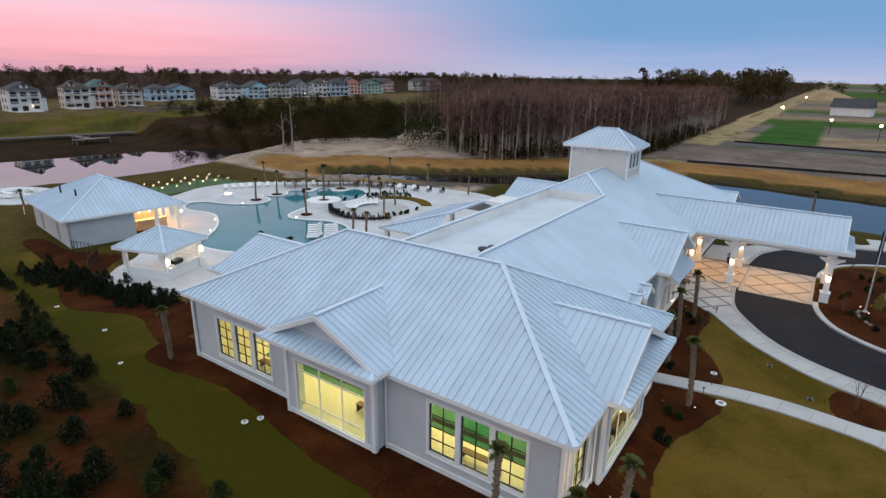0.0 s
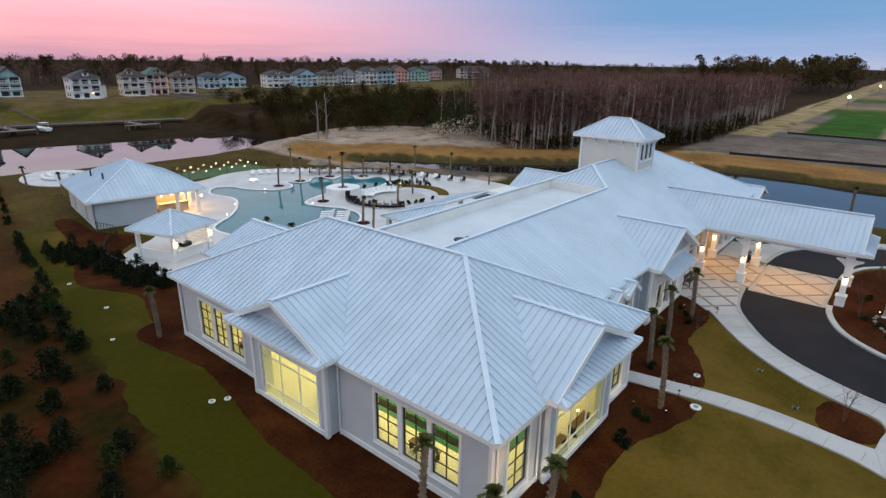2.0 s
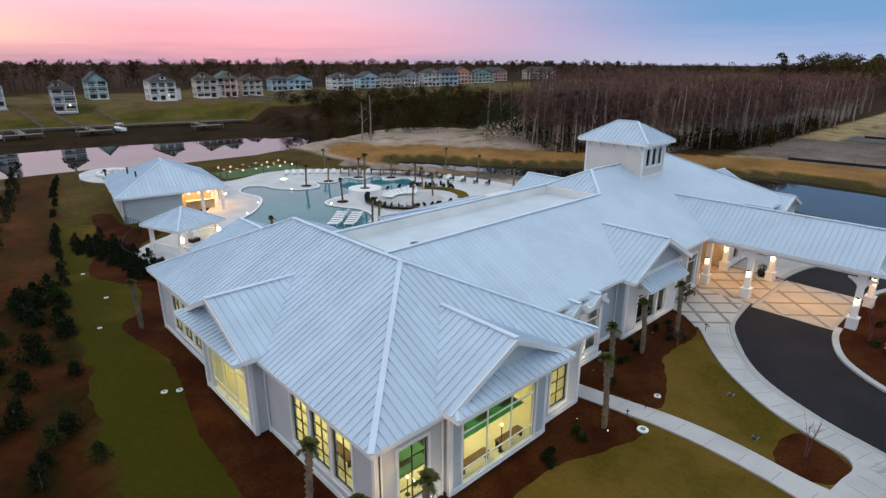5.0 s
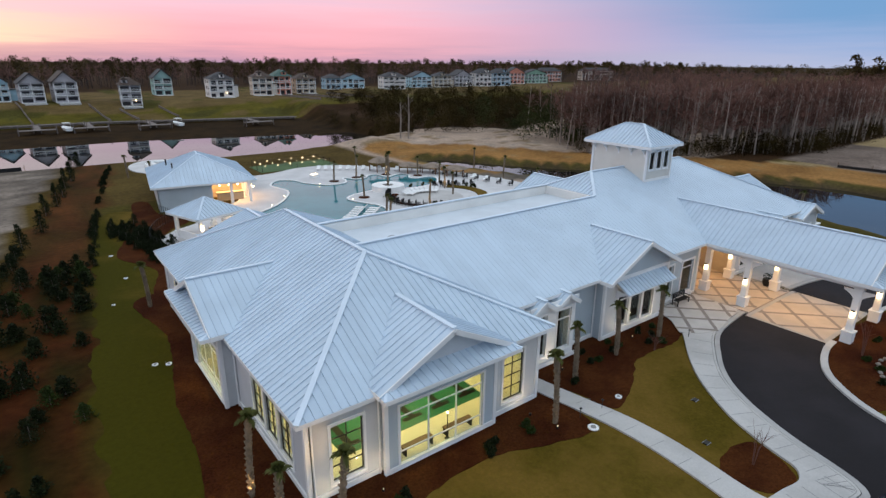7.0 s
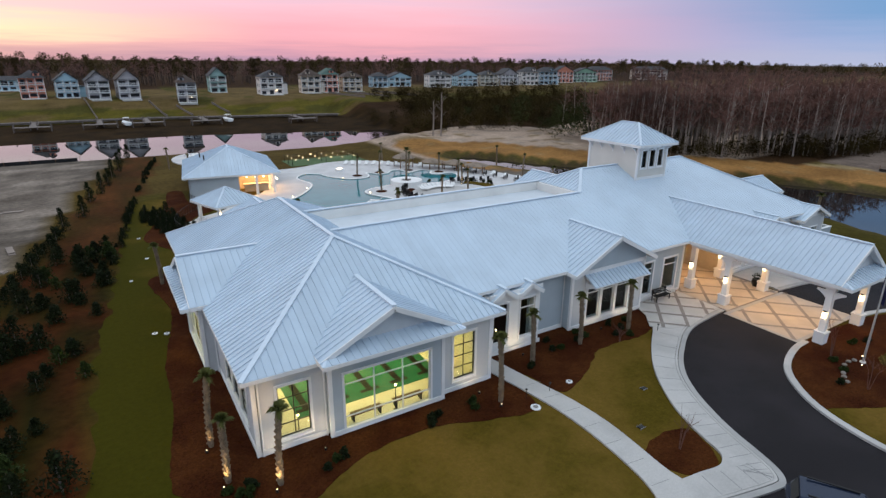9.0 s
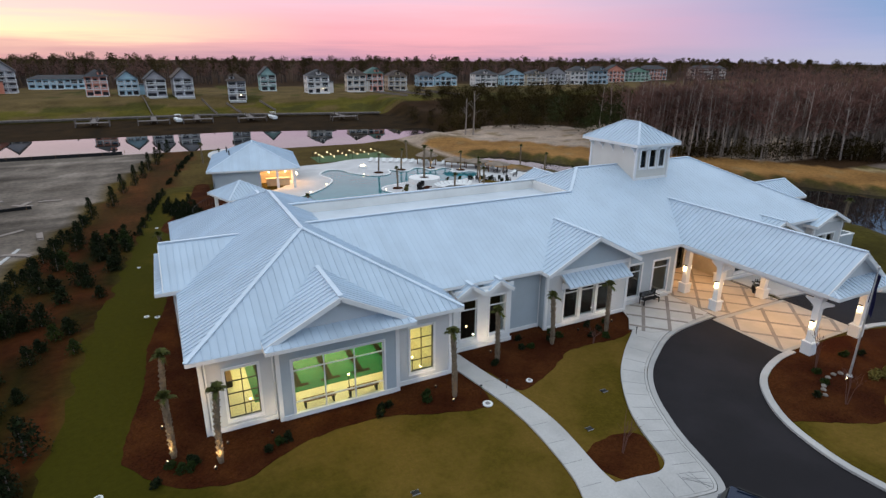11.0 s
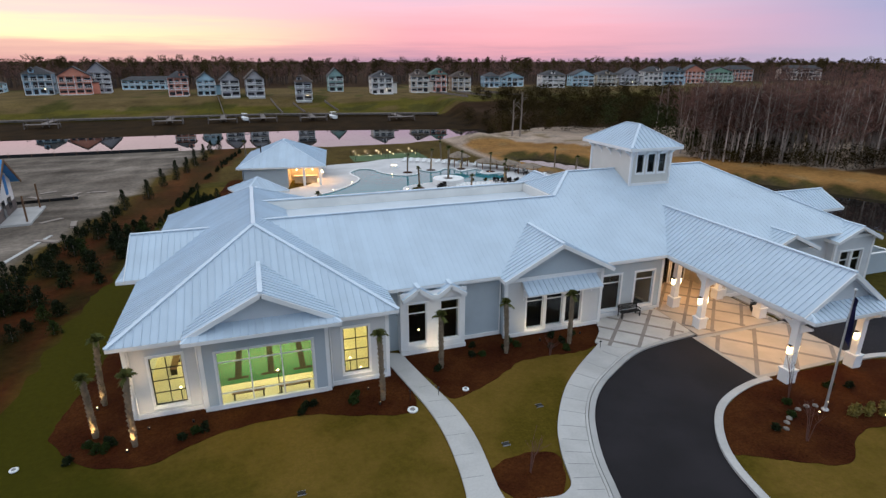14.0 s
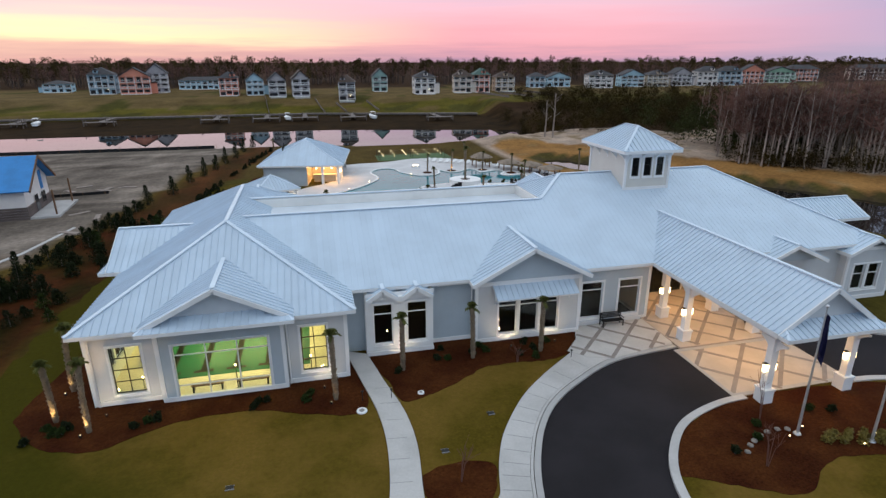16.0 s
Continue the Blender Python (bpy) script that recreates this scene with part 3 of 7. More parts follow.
def roof_plane(parent, pts, down, step=0.405, single=True, under=0.16, rib_h=0.06):
    """Standing-seam panels over one slope. down: the way the water runs, in plan."""
    P = [Vector(p) for p in pts]
    n = (P[1] - P[0]).cross(P[2] - P[0]).normalized()
    if n.z < 0:
        n, P = -n, P[::-1]
    d = Vector((*down, 0)).normalized()
    e = Vector((-d.y, d.x, 0))
    lo, hi = min(p.dot(e) for p in P), max(p.dot(e) for p in P)
    count = max(1, round((hi - lo) / step))
    w = (hi - lo) / count
    bm = bmesh.new()
    top = [bm.verts.new(p) for p in P]
    low = [bm.verts.new(p - Vector((0, 0, under))) for p in P]
    bm.faces.new(top)
    bm.faces.new(low[::-1])
    for i in range(len(P)):
        bm.faces.new((top[i], low[i], low[(i + 1) % len(P)], top[(i + 1) % len(P)]))
    bmesh.ops.recalc_face_normals(bm, faces=bm.faces[:])
    deck = part("roof_slope", bm, WHITE, parent)
    down3 = (d - n * d.dot(n)).normalized()
    for k in range(count):
        piece = clip(P, e, lo + k * w, lo + (k + 1) * w)
        if len(piece) < 3:
            continue
        verts = [p + n * 0.022 for p in piece] + [p + n * 0.002 for p in piece]
        m = len(piece)
        faces = [tuple(range(m))] + [(i, i + m, (i + 1) % m + m, (i + 1) % m) for i in range(m)]
        at = lo + k * w + 0.03
        cut = [p + (q - p) * ((at - p.dot(e)) / (q.dot(e) - p.dot(e))) for p, q in zip(piece, piece[1:] + piece[:1]) if (p.dot(e) - at) * (q.dot(e) - at) < 0]
        if len(cut) >= 2:
            cut.sort(key=lambda v: v.dot(down3))
            a, b = cut[0], cut[-1]
            if (b - a).length > 0.1:
                o = len(verts)
                hw = e * 0.022
                for q in (a, b):
                    verts += [q - hw + n * 0.022, q - hw * 0.7 + n * (0.022 + rib_h), q + hw * 0.7 + n * (0.022 + rib_h), q + hw + n * 0.022]
                faces += [(o, o + 4, o + 5, o + 1), (o + 1, o + 5, o + 6, o + 2), (o + 2, o + 6, o + 7, o + 3), (o + 4, o + 7, o + 6, o + 5), (o, o + 1, o + 2, o + 3)]
        if single and panel_count[0] < 300:
            panel_count[0] += 1
            raw("roof_panel", verts, faces, METAL_ROOF, deck)
        else:
            o = len(loose_v)
            loose_v.extend(verts)
            loose_f.extend([tuple(i + o for i in f) for f in faces])
    return deck


def cap(parent, pairs, w=0.26, h=0.07, lift=0.06):
    for p, q in pairs:
        part("ridge_cap", beam(bmesh.new(), Vector(p) + Vector((0, 0, lift)), Vector(q) + Vector((0, 0, lift)), w, h), ROOF_TRIM, parent)


def fascia(parent, pairs, h=0.20, w=0.06, drop=0.10):
    for p, q in pairs:
        part("fascia", beam(bmesh.new(), Vector(p) - Vector((0, 0, drop)), Vector(q) - Vector((0, 0, drop)), w, h), WHITE, parent)


def loop_pairs(pts):
    return list(zip(pts, pts[1:] + pts[:1]))


def gable(parent, frame_m, half, z_e, rise, front, back, skirt=None, single=True, infill=SIDING, wall_y=None, infill_half=None):
    """A gabled roof along local -y; frame_m lays local x, y into the plan."""
    def L(x, y, z):
        return frame_m @ Vector((x, y, z))
    xdir = (frame_m.to_3x3() @ Vector((1, 0, 0)))
    top = z_e + rise
    roof_plane(parent, [L(-half, front, z_e), L(-half, back, z_e), L(0, back, top), L(0, front, top)], (-xdir.x, -xdir.y), single=single)
    roof_plane(parent, [L(half, front, z_e), L(half, back, z_e), L(0, back, top), L(0, front, top)], (xdir.x, xdir.y), single=single)
    cap(parent, [(L(0, front, top), L(0, back, top))])
    fascia(parent, [(L(-half, front - 0.03, z_e), L(0, front - 0.03, top)), (L(half, front - 0.03, z_e), L(0, front - 0.03, top)), (L(-half, front, z_e), L(-half, back, z_e)), (L(half, front, z_e), L(half, back, z_e))], h=0.26, drop=0.12)
    wy = wall_y if wall_y is not None else front + 0.3
    ih = infill_half or half - 0.35
    bm = bmesh.new()
    vs = []
    for y in (wy, wy + 0.12):
        vs.append([bm.verts.new(L(x, y, z)) for x, z in ((-ih, z_e - 0.15), (ih, z_e - 0.15), (ih, z_e + rise * (1 - ih / half) - 0.17), (0, top - 0.17), (-ih, z_e + rise * (1 - ih / half) - 0.17))])
    bm.faces.new(vs[0])
    bm.faces.new(vs[1][::-1])
    for i in range(5):
        bm.faces.new((vs[0][i], vs[0][(i + 1) % 5], vs[1][(i + 1) % 5], vs[1][i]))
    bmesh.ops.recalc_face_normals(bm, faces=bm.faces[:])
    part("gable_wall", bm, infill, parent)
    if skirt is not None:
        zs = z_e - 0.03
        inset = 0.75
        hip = inset * rise / half * 0.86
        roof_plane(parent, [L(-half, skirt, zs), L(half, skirt, zs), L(half - inset, wy, zs + hip), L(-half + inset, wy, zs + hip)], tuple((frame_m.to_3x3() @ Vector((0, -1, 0)))[:2]), single=single)
        for sg in (-1, 1):
            xd = xdir * sg
            roof_plane(parent, [L(sg * half, skirt, zs), L(sg * half, wy, zs), L(sg * (half - inset), wy, zs + hip)], (xd.x, xd.y), single=single)
        cap(parent, [(L(-half, skirt, zs), L(-half + inset, wy, zs + hip)), (L(half, skirt, zs), L(half - inset, wy, zs + hip))], 0.14, 0.04, 0.02)
        fascia(parent, [(L(-half, skirt, zs), L(half, skirt, zs)), (L(-half, skirt, zs), L(-half, front - 0.07, zs)), (L(half, skirt, zs), L(half, front - 0.07, zs))])
        bm = bmesh.new()
        box(bm, -half + 0.05, skirt + 0.05, zs - 0.24, half - 0.05, back * 0.3 + wy * 0.7, zs - 0.20, frame_m)
        part("soffit", bm, WHITE, parent)


R = E + S * 7.65
# wing roof
wing_eave = [(-0.6, -0.6, E), (14.7, -0.6, E), (14.7, 26.3, E), (-0.6, 26.3, E)]
RF, RB = (7.05, 7.05, R), (7.05, 18.65, R)
roof_plane(club, [wing_eave[0], wing_eave[1], RF], (0, -1))
roof_plane(club, [wing_eave[0], RF, RB, wing_eave[3]], (-1, 0))
roof_plane(club, [wing_eave[1], RF, RB, wing_eave[2]], (1, 0))
roof_plane(club, [wing_eave[2], wing_eave[3], RB], (0, 1), single=False)
cap(club, [(RF, RB), (RF, wing_eave[0]), (RF, wing_eave[1]), (RB, wing_eave[2]), (RB, wing_eave[3])])
fascia(club, loop_pairs(wing_eave))
gable(club, pose(7.12, 0, 0), 4.08, 4.95, 2.05, -1.08, 3.9, skirt=-1.55, wall_y=-0.36)
gable(club, pose(0, 12.9, 0, 0, 0, -90), 4.1, 4.95, 1.95, -1.3, 4.0, skirt=-1.8, wall_y=-0.66)
gable(club, pose(7.4, 26.3, 0, 0, 0, 180), 4.2, 4.70, 1.75, -2.2, 3.4, skirt=-2.9, wall_y=-1.9, single=False)
# main roof with its sunken service well
Y0, Y1, X1, YR, ZR = 2.4, 22.2, 57.4, 12.3, 9.46
YW, ZW = 9.55, 8.10
roof_plane(club, [(7.5, Y0, E), (X1, Y0, E), (47.5, YR, ZR), (33.2, YR, ZR), (30.45, YW, ZW), (7.5, YW, ZW)], (0, -1), rib_h=0.015)
roof_plane(club, [(7.5, Y1, E), (X1, Y1, E), (47.5, YR, ZR), (33.2, YR, ZR), (30.45, 24.6 - YW, ZW), (7.5, 24.6 - YW, ZW)], (0, 1), single=False)
roof_plane(club, [(30.45, YW, ZW), (33.2, YR, ZR), (30.45, 24.6 - YW, ZW)], (-1, 0))
roof_plane(club, [(X1, Y0, E), (X1, Y1, E), (47.5, YR, ZR)], (1, 0), single=False)
cap(club, [((33.2, YR, ZR), (47.5, YR, ZR)), ((47.5, YR, ZR), (X1, Y0, E)), ((47.5, YR, ZR), (X1, Y1, E)), ((33.2, YR, ZR), (30.45, YW, ZW)), ((33.2, YR, ZR), (30.45, 24.6 - YW, ZW)), ((7.5, YW, ZW), (30.45, YW, ZW)), ((7.5, 24.6 - YW, ZW), (30.45, 24.6 - YW, ZW))])
fascia(club, [((14.7, Y0, E), (X1, Y0, E)), ((X1, Y0, E), (X1, Y1, E)), ((X1, Y1, E), (14.7, Y1, E))])
well = ((7.6, 9.6, 7.0, 30.4, 15.0, 7.35), (8, 9.56, 7.3, 30.44, 9.68, 8.05), (8, 14.92, 7.3, 30.44, 15.04, 8.05), (30.3, 9.6, 7.3, 30.44, 15.0, 8.05))
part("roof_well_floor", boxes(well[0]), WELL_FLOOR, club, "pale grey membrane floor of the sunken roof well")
for b in well[1:]:
    part("roof_well", boxes(b), MEMBRANE, club, "cream membrane of the sunken roof well")
for x, y, r, h in ((11.2, 10.7, 0.24, 0.25), (12.0, 10.5, 0.2, 0.2)):
    part("roof_vent", tube(bmesh.new(), [((x, y, 7.35), r), ((x, y, 7.35 + h), r), ((x, y, 7.4 + h), r * 1.5), ((x, y, 7.5 + h), r * 1.5)], 10), BLACK, club)
# rear gable and rear porch roof
gable(club, pose(34.2, 18.0, 0, 0, 0, 180), 3.6, 6.2, 1.8, -2.2, 4.0, single=False)
for b in ((28.0, 15.6, 6.3, 31.5, 20.5, 6.6),):
    part("roof_platform", boxes(b), MEMBRANE, club)
roof_plane(club, [(21.0, 28.2, 4.1), (33.4, 28.2, 4.1), (31.0, 22.0, 5.9), (23.4, 22.0, 5.9)], (0, 1), single=False)
roof_plane(club, [(21.0, 28.2, 4.1), (23.4, 22.0, 5.9), (21.0, 22.0, 4.1)], (-1, 0), single=False)
roof_plane(club, [(33.4, 28.2, 4.1), (31.0, 22.0, 5.9), (33.4, 22.0, 4.1)], (1, 0), single=False)
cap(club, [((21.0, 28.2, 4.1), (23.4, 22.0, 5.9)), ((33.4, 28.2, 4.1), (31.0, 22.0, 5.9)), ((23.4, 22, 5.9), (31, 22, 5.9))])
for x in (21.5, 25.3, 29.1, 32.9):
    part("porch_column", boxes((x - 0.2, 27.4, 0.0, x + 0.2, 27.8, 3.95), (x - 0.35, 27.25, 0.0, x + 0.35, 27.95, 0.9)), WHITE, club)
# front gable over the triple window, and the small end gables
gable(club, pose(26.8, 2.2, 0), 4.25, 4.66, 2.2, -0.75, 4.6, wall_y=-0.02, infill_half=3.85, infill=SIDING_BLUE)
gable(club, pose(48.0, 2.2, 0), 3.0, 4.05, 1.35, -0.75, 3.2, wall_y=-0.02, infill_half=2.6, infill=SIDING_BLUE)
gable(club, pose(56.0, 2.6, 0), 2.6, 4.15, 1.15, -0.9, 5, wall_y=-0.05, infill_half=2.2)
gable(club, pose(58.0, 12.3, 0, 0, 0, 90), 2.8, 4.4, 1.4, -6.2, 4, wall_y=-5.6, single=False)
# canopy over the drive
PX, PE, PT = 39.75, 4.72, 7.08
gable(club, pose(PX, 0, 0), 3.35, PE, PT - PE, -9.05, 7.4, skirt=-9.75, wall_y=-8.55)
raw("canopy_ceiling", *(lambda b: ([v.co[:] for v in b.verts], [tuple(v.index for v in f.verts) for f in b.faces]))((lambda b: (b.verts.ensure_lookup_table(), b.verts.index_update(), b)[2])(boxes((36.6, -9.2, 4.38, 42.9, 2.4, 4.46)))), WHITE, club)

# tower
TWIN = [(38.55, 39.2), (39.65, 40.35), (40.8, 41.45)]
tower = part("tower_wall", boxes((38.0, 9.95, 7.2, 42.0, 10.07, 9.45), (38.0, 9.95, 11.05, 42.0, 10.07, 11.55), (38.0, 9.95, 9.45, 38.55, 10.07, 11.05), (39.2, 9.95, 9.45, 39.65, 10.07, 11.05), (40.35, 9.95, 9.45, 40.8, 10.07, 11.05), (41.45, 9.95, 9.45, 42.0, 10.07, 11.05), (38.0, 15.85, 7.2, 42.0, 15.97, 11.55), (38.0, 10.07, 7.2, 38.12, 15.85, 11.55), (41.88, 10.07, 7.2, 42.0, 15.85, 11.55)), TOWER, club)
TE, TT = 11.62, 13.28
t_eave = [(37.35, 9.25, TE), (42.65, 9.25, TE), (42.65, 16.67, TE), (37.35, 16.67, TE)]
TA, TB = (40.0, 11.95, TT), (40.0, 13.97, TT)
for pl, dn in (([t_eave[0], t_eave[1], TA], (0, -1)), ([t_eave[1], t_eave[2], TB, TA], (1, 0)), ([t_eave[2], t_eave[3], TB], (0, 1)), ([t_eave[3], t_eave[0], TA, TB], (-1, 0))):
    roof_plane(tower, pl, dn, 0.42)
cap(tower, [(TA, TB), (TA, t_eave[0]), (TA, t_eave[1]), (TB, t_eave[2]), (TB, t_eave[3])], 0.2, 0.06)
fascia(tower, loop_pairs(t_eave), 0.24)
part("tower_soffit", boxes((37.4, 9.3, 11.38, 42.6, 16.62, 11.44)), WHITE, tower)
for x, y in ((38.0, 9.95), (42.0, 9.95), (38.0, 15.97), (42.0, 15.97)):
    part("corner_board", boxes((x - 0.09, y - 0.09, 7.2, x + 0.09, y + 0.09, 11.4)), WHITE, tower)
for z0, z1 in ((8.3, 8.55), (11.13, 11.38)):
    part("band_board", boxes((38.1, 9.88, z0, 41.9, 9.95, z1)), WHITE, tower)


def bracket(parent, m, reach=0.55, h=0.75):
    bm = bmesh.new()
    prof = [(0, 0)] + [(-reach * (1 - math.cos(a)), -h + h * math.sin(a)) for a in [i * math.pi / 2 / 6 for i in range(7)]] + [(-reach, 0)]
    prof = [(0, 0), (0, -h)] + [(-reach * (k / 6) ** 2.0, -h + h * 0.85 * k / 6) for k in range(1, 7)] + [(-reach, 0)]
    a = [bm.verts.new(m @ Vector((-0.05, y, z))) for y, z in prof]
    b = [bm.verts.new(m @ Vector((0.05, y, z))) for y, z in prof]
    bm.faces.new(a)
    bm.faces.new(b[::-1])
    for i in range(len(a)):
        bm.faces.new((a[i], a[(i + 1) % len(a)], b[(i + 1) % len(b)], b[i]))
    bmesh.ops.recalc_face_normals(bm, faces=bm.faces[:])
    return part("bracket", bm, WHITE, parent)


for y in (10.2, 11.6, 13.0, 14.4, 15.7):
    bracket(tower, pose(38.0, y, 11.38, 0, 0, -90))
for x in (38.15, 39.35, 40.65, 41.85):
    bracket(tower, pose(x, 9.95, 11.38))


# ---- walls and windows ----
def wall(parent, m, length, z0, z1, holes, material, thick=0.22, name="wall"):
    """A wall along local x with openings (x0, x1, z0, z1) through it; the outside is local -y."""
    bm = bmesh.new()
    edges = []
    for x0, x1, a, b in [(0.0, length, z0, z1)] + list(holes):
        vs = [bm.verts.new((x, 0, z)) for x, z in ((x0, a), (x1, a), (x1, b), (x0, b))]
        edges += [bm.edges.new((vs[i], vs[(i + 1) % 4])) for i in range(4)]
    bmesh.ops.triangle_fill(bm, use_beauty=True, edges=edges)
    got = bmesh.ops.solidify(bm, geom=bm.faces[:], thickness=thick)
    ys = [v.co.y for v in bm.verts]
    if min(ys) < -0.01:
        for v in bm.verts:
            v.co.y += thick
    bmesh.ops.transform(bm, matrix=m, verts=bm.verts[:])
    bmesh.ops.recalc_face_normals(bm, faces=bm.faces[:])
    return part(name, bm, material, parent)


def window(parent, m, x0, x1, z0, z1, cols, rows, bars=DARK_FRAME, trim_w=0.14, transom=None, bar_w=0.045):
    w = part("window_frame", boxes(), WHITE, parent)
    bm = bmesh.new()
    tw = trim_w
    for b in ((x0 - tw, -0.06, z0 - tw, x1 + tw, 0.02, z0), (x0 - tw, -0.06, z1, x1 + tw, 0.02, z1 + tw), (x0 - tw, -0.06, z0, x0, 0.02, z1), (x1, -0.06, z0, x1 + tw, 0.02, z1)):
        box(bm, *b, m)
    box(bm, x0 - tw, -0.10, z0 - tw - 0.05, x1 + tw, 0.0, z0 - tw, m)
    bm.to_mesh(w.data)
    bm.free()
    mu = bmesh.new()
    for b in ((x0, 0.06, z0, x0 + 0.05, 0.12, z1), (x1 - 0.05, 0.06, z0, x1, 0.12, z1), (x0 + 0.05, 0.06, z0, x1 - 0.05, 0.12, z0 + 0.05), (x0 + 0.05, 0.06, z1 - 0.05, x1 - 0.05, 0.12, z1)):
        box(mu, *b, m)
    for i in range(1, cols):
        x = x0 + (x1 - x0) * i / cols
        box(mu, x - bar_w / 2, 0.065, z0 + 0.05, x + bar_w / 2, 0.115, z1 - 0.05, m)
    zs = [z0 + (z1 - z0) * j / rows for j in range(1, rows)] if transom is None else transom
    for z in zs:
        box(mu, x0 + 0.05, 0.068, z - bar_w / 2, x1 - 0.05, 0.112, z + bar_w / 2, m)
    part("muntin", mu, bars, w)
    pane = bmesh.new()
    box(pane, x0 + 0.02, 0.085, z0 + 0.02, x1 - 0.02, 0.093, z1 - 0.02, m)
    p = part("pane", pane, WINDOW, w)
    p.visible_shadow = False
    return w


for a, b in TWIN:
    w = window(tower, pose(0, 9.95, 0), a, b, 9.45, 11.0, 1, 2, DARK_FRAME, 0.13, (10.35,))
# near-black sheet added behind the tower panes to paint the inside dark
part("dark_lining", boxes((38.2, 11.2, 8.0, 41.8, 11.3, 11.3)), ROOM_SHADE, tower)
WT = 4.50
front_m, left_m = pose(0, 0, 0), pose(0, 0, 0, 0, 0, -90)
# wing front wall, in two stretches beside the bay
wall(club, pose(0, 0, 0), 3.7, 0, WT, [(1.12, 2.72, 0.70, 3.62)], SIDING)
window(club, pose(0, 0, 0), 1.12, 2.72, 0.70, 3.62, 2, 4)
wall(club, pose(10.45, 0, 0), 3.65, 0, WT, [(0.98, 2.48, 0.78, 3.70)], SIDING)
window(club, pose(10.45, 0, 0), 0.98, 2.48, 0.78, 3.70, 2, 4)
wall(club, pose(3.7, -0.42, 0), 6.75, 0, 4.70, [(0.75, 5.90, 0.25, 3.55)], SIDING_BLUE)
window(club, pose(3.7, -0.42, 0), 0.75, 5.90, 0.25, 3.55, 3, 3, WHITE, 0.12, (0.95, 2.9), 0.07)
for b in ((3.7, -0.2, 0, 3.9, 0.22, 4.70), (10.25, -0.2, 0, 10.45, 0.22, 4.70)):
    part("wall", boxes(b), SIDING_BLUE, club)
# wing left wall: local x runs towards -y
lw = pose(0, 26.0, 0, 0, 0, -90)
y2 = lambda y: 26.0 - y
holes = [(y2(23.5), y2(22.0), 0.95, 3.5), (y2(21.7), y2(20.2), 0.95, 3.5), (y2(19.9), y2(18.4), 0.95, 3.5)]
wall(club, lw, y2(16.0), 0, WT, holes, SIDING)
for h in holes:
    window(club, lw, *h, 2, 4)
lw2 = pose(0, 9.62, 0, 0, 0, -90)
y3 = lambda y: 9.62 - y
holes = [(y3(6.80), y3(5.28), 0.98, 3.68), (y3(5.0), y3(3.48), 0.98, 3.68), (y3(3.2), y3(1.68), 0.98, 3.68)]
wall(club, lw2, 9.62, 0, WT, holes, SIDING)
for h in holes:
    window(club, lw2, *h, 2, 4)
lw3 = pose(-0.72, 16.0, 0, 0, 0, -90)
wall(club, lw3, 6.38, 0, 4.70, [(0.72, 5.74, 0.28, 3.45)], SIDING)
window(club, lw3, 0.72, 5.74, 0.28, 3.45, 3, 3, WHITE, 0.12, (0.95, 2.85), 0.07)
for b in ((-0.5, 9.62, 0, 0.22, 9.82, 4.70), (-0.5, 15.8, 0, 0.22, 16.0, 4.70)):
    part("wall", boxes(b), SIDING, club)
# wing rear and inner walls
for b in ((0, 25.78, 0, 14.1, 26.0, WT), (13.9, 0.22, 0, 14.1, 25.78, WT)):
    part("wall", boxes(b), SIDING, club)
for b in ((0.25, 25.6, 0, 13.85, 25.74, WT), (13.7, 0.3, 0, 13.85, 25.6, WT)):
    part("indoor_wall", boxes(b), INDOOR_WALL, club)
part("soffit", boxes((-0.55, -0.55, E - 0.24, 14.65, 26.25, E - 0.19)), WHITE, club)
part("soffit", boxes((14.66, 2.45, E - 0.24, 57.3, 22.1, E - 0.19)), WHITE, club)
pool_rect = [(2.6, 1.9), (11.8, 1.9), (11.8, 22.5), (2.6, 22.5)]
slab("indoor_floor", [(0.1, 0.0), (3.9, 0.0), (3.9, -0.3), (10.25, -0.3), (10.25, 0.0), (13.9, 0.0), (13.9, 25.7), (0.1, 25.7), (0.1, 15.8), (-0.6, 15.8), (-0.6, 9.82), (0.1, 9.82)], 0.0, 0.12, INDOOR_FLOOR, club, [pool_rect])
part("lap_pool", boxes((2.6, 1.9, 0.02, 11.8, 22.5, 0.07)), LAP_POOL, club, "green indoor lap pool with dark lane lines")
for x in (3.3, 5.25, 7.2, 9.15, 11.1):
    part("lane_line", boxes((x - 0.19, 2.8, 0.071, x + 0.19, 20.8, 0.076), (x - 0.6, 2.5, 0.071, x + 0.6, 2.798, 0.076), (x - 0.5, 20.802, 0.071, x + 0.5, 21.08, 0.076)), LANE, club)
for x, y, a in ((5.9, 0.25, 0), (8.5, 0.25, 0), (1.5, 5.0, 90), (1.5, 12.0, 90), (1.5, 20.5, 90)):
    ib = thing("indoor_bench", "brown wooden bench on the indoor pool deck", "bench", "benches by the indoor pool", at=pose(x, y, 0.12, 0, 0, a))
    part("seat", boxes((-0.9, -0.2, 0.40, 0.9, 0.2, 0.46)), WOOD, ib)
    for lx in (-0.8, 0.8):
        part("leg", boxes((lx - 0.04, -0.18, 0, lx + 0.04, 0.18, 0.40)), BLACK, ib)
for x in (3.0, 7.2, 11.4):
    for y in (4, 9, 14, 19, 24):
        part("ceiling_light", boxes((x - 0.3, y - 0.3, 4.27, x + 0.3, y + 0.3, 4.32)), LIT_SOFT, club)
for y in (5.5, 13, 20.5):
    lamp("indoor_light", "AREA", (7.1, y, 4.2), 760, (1.0, 0.80, 0.30), 8, 5)
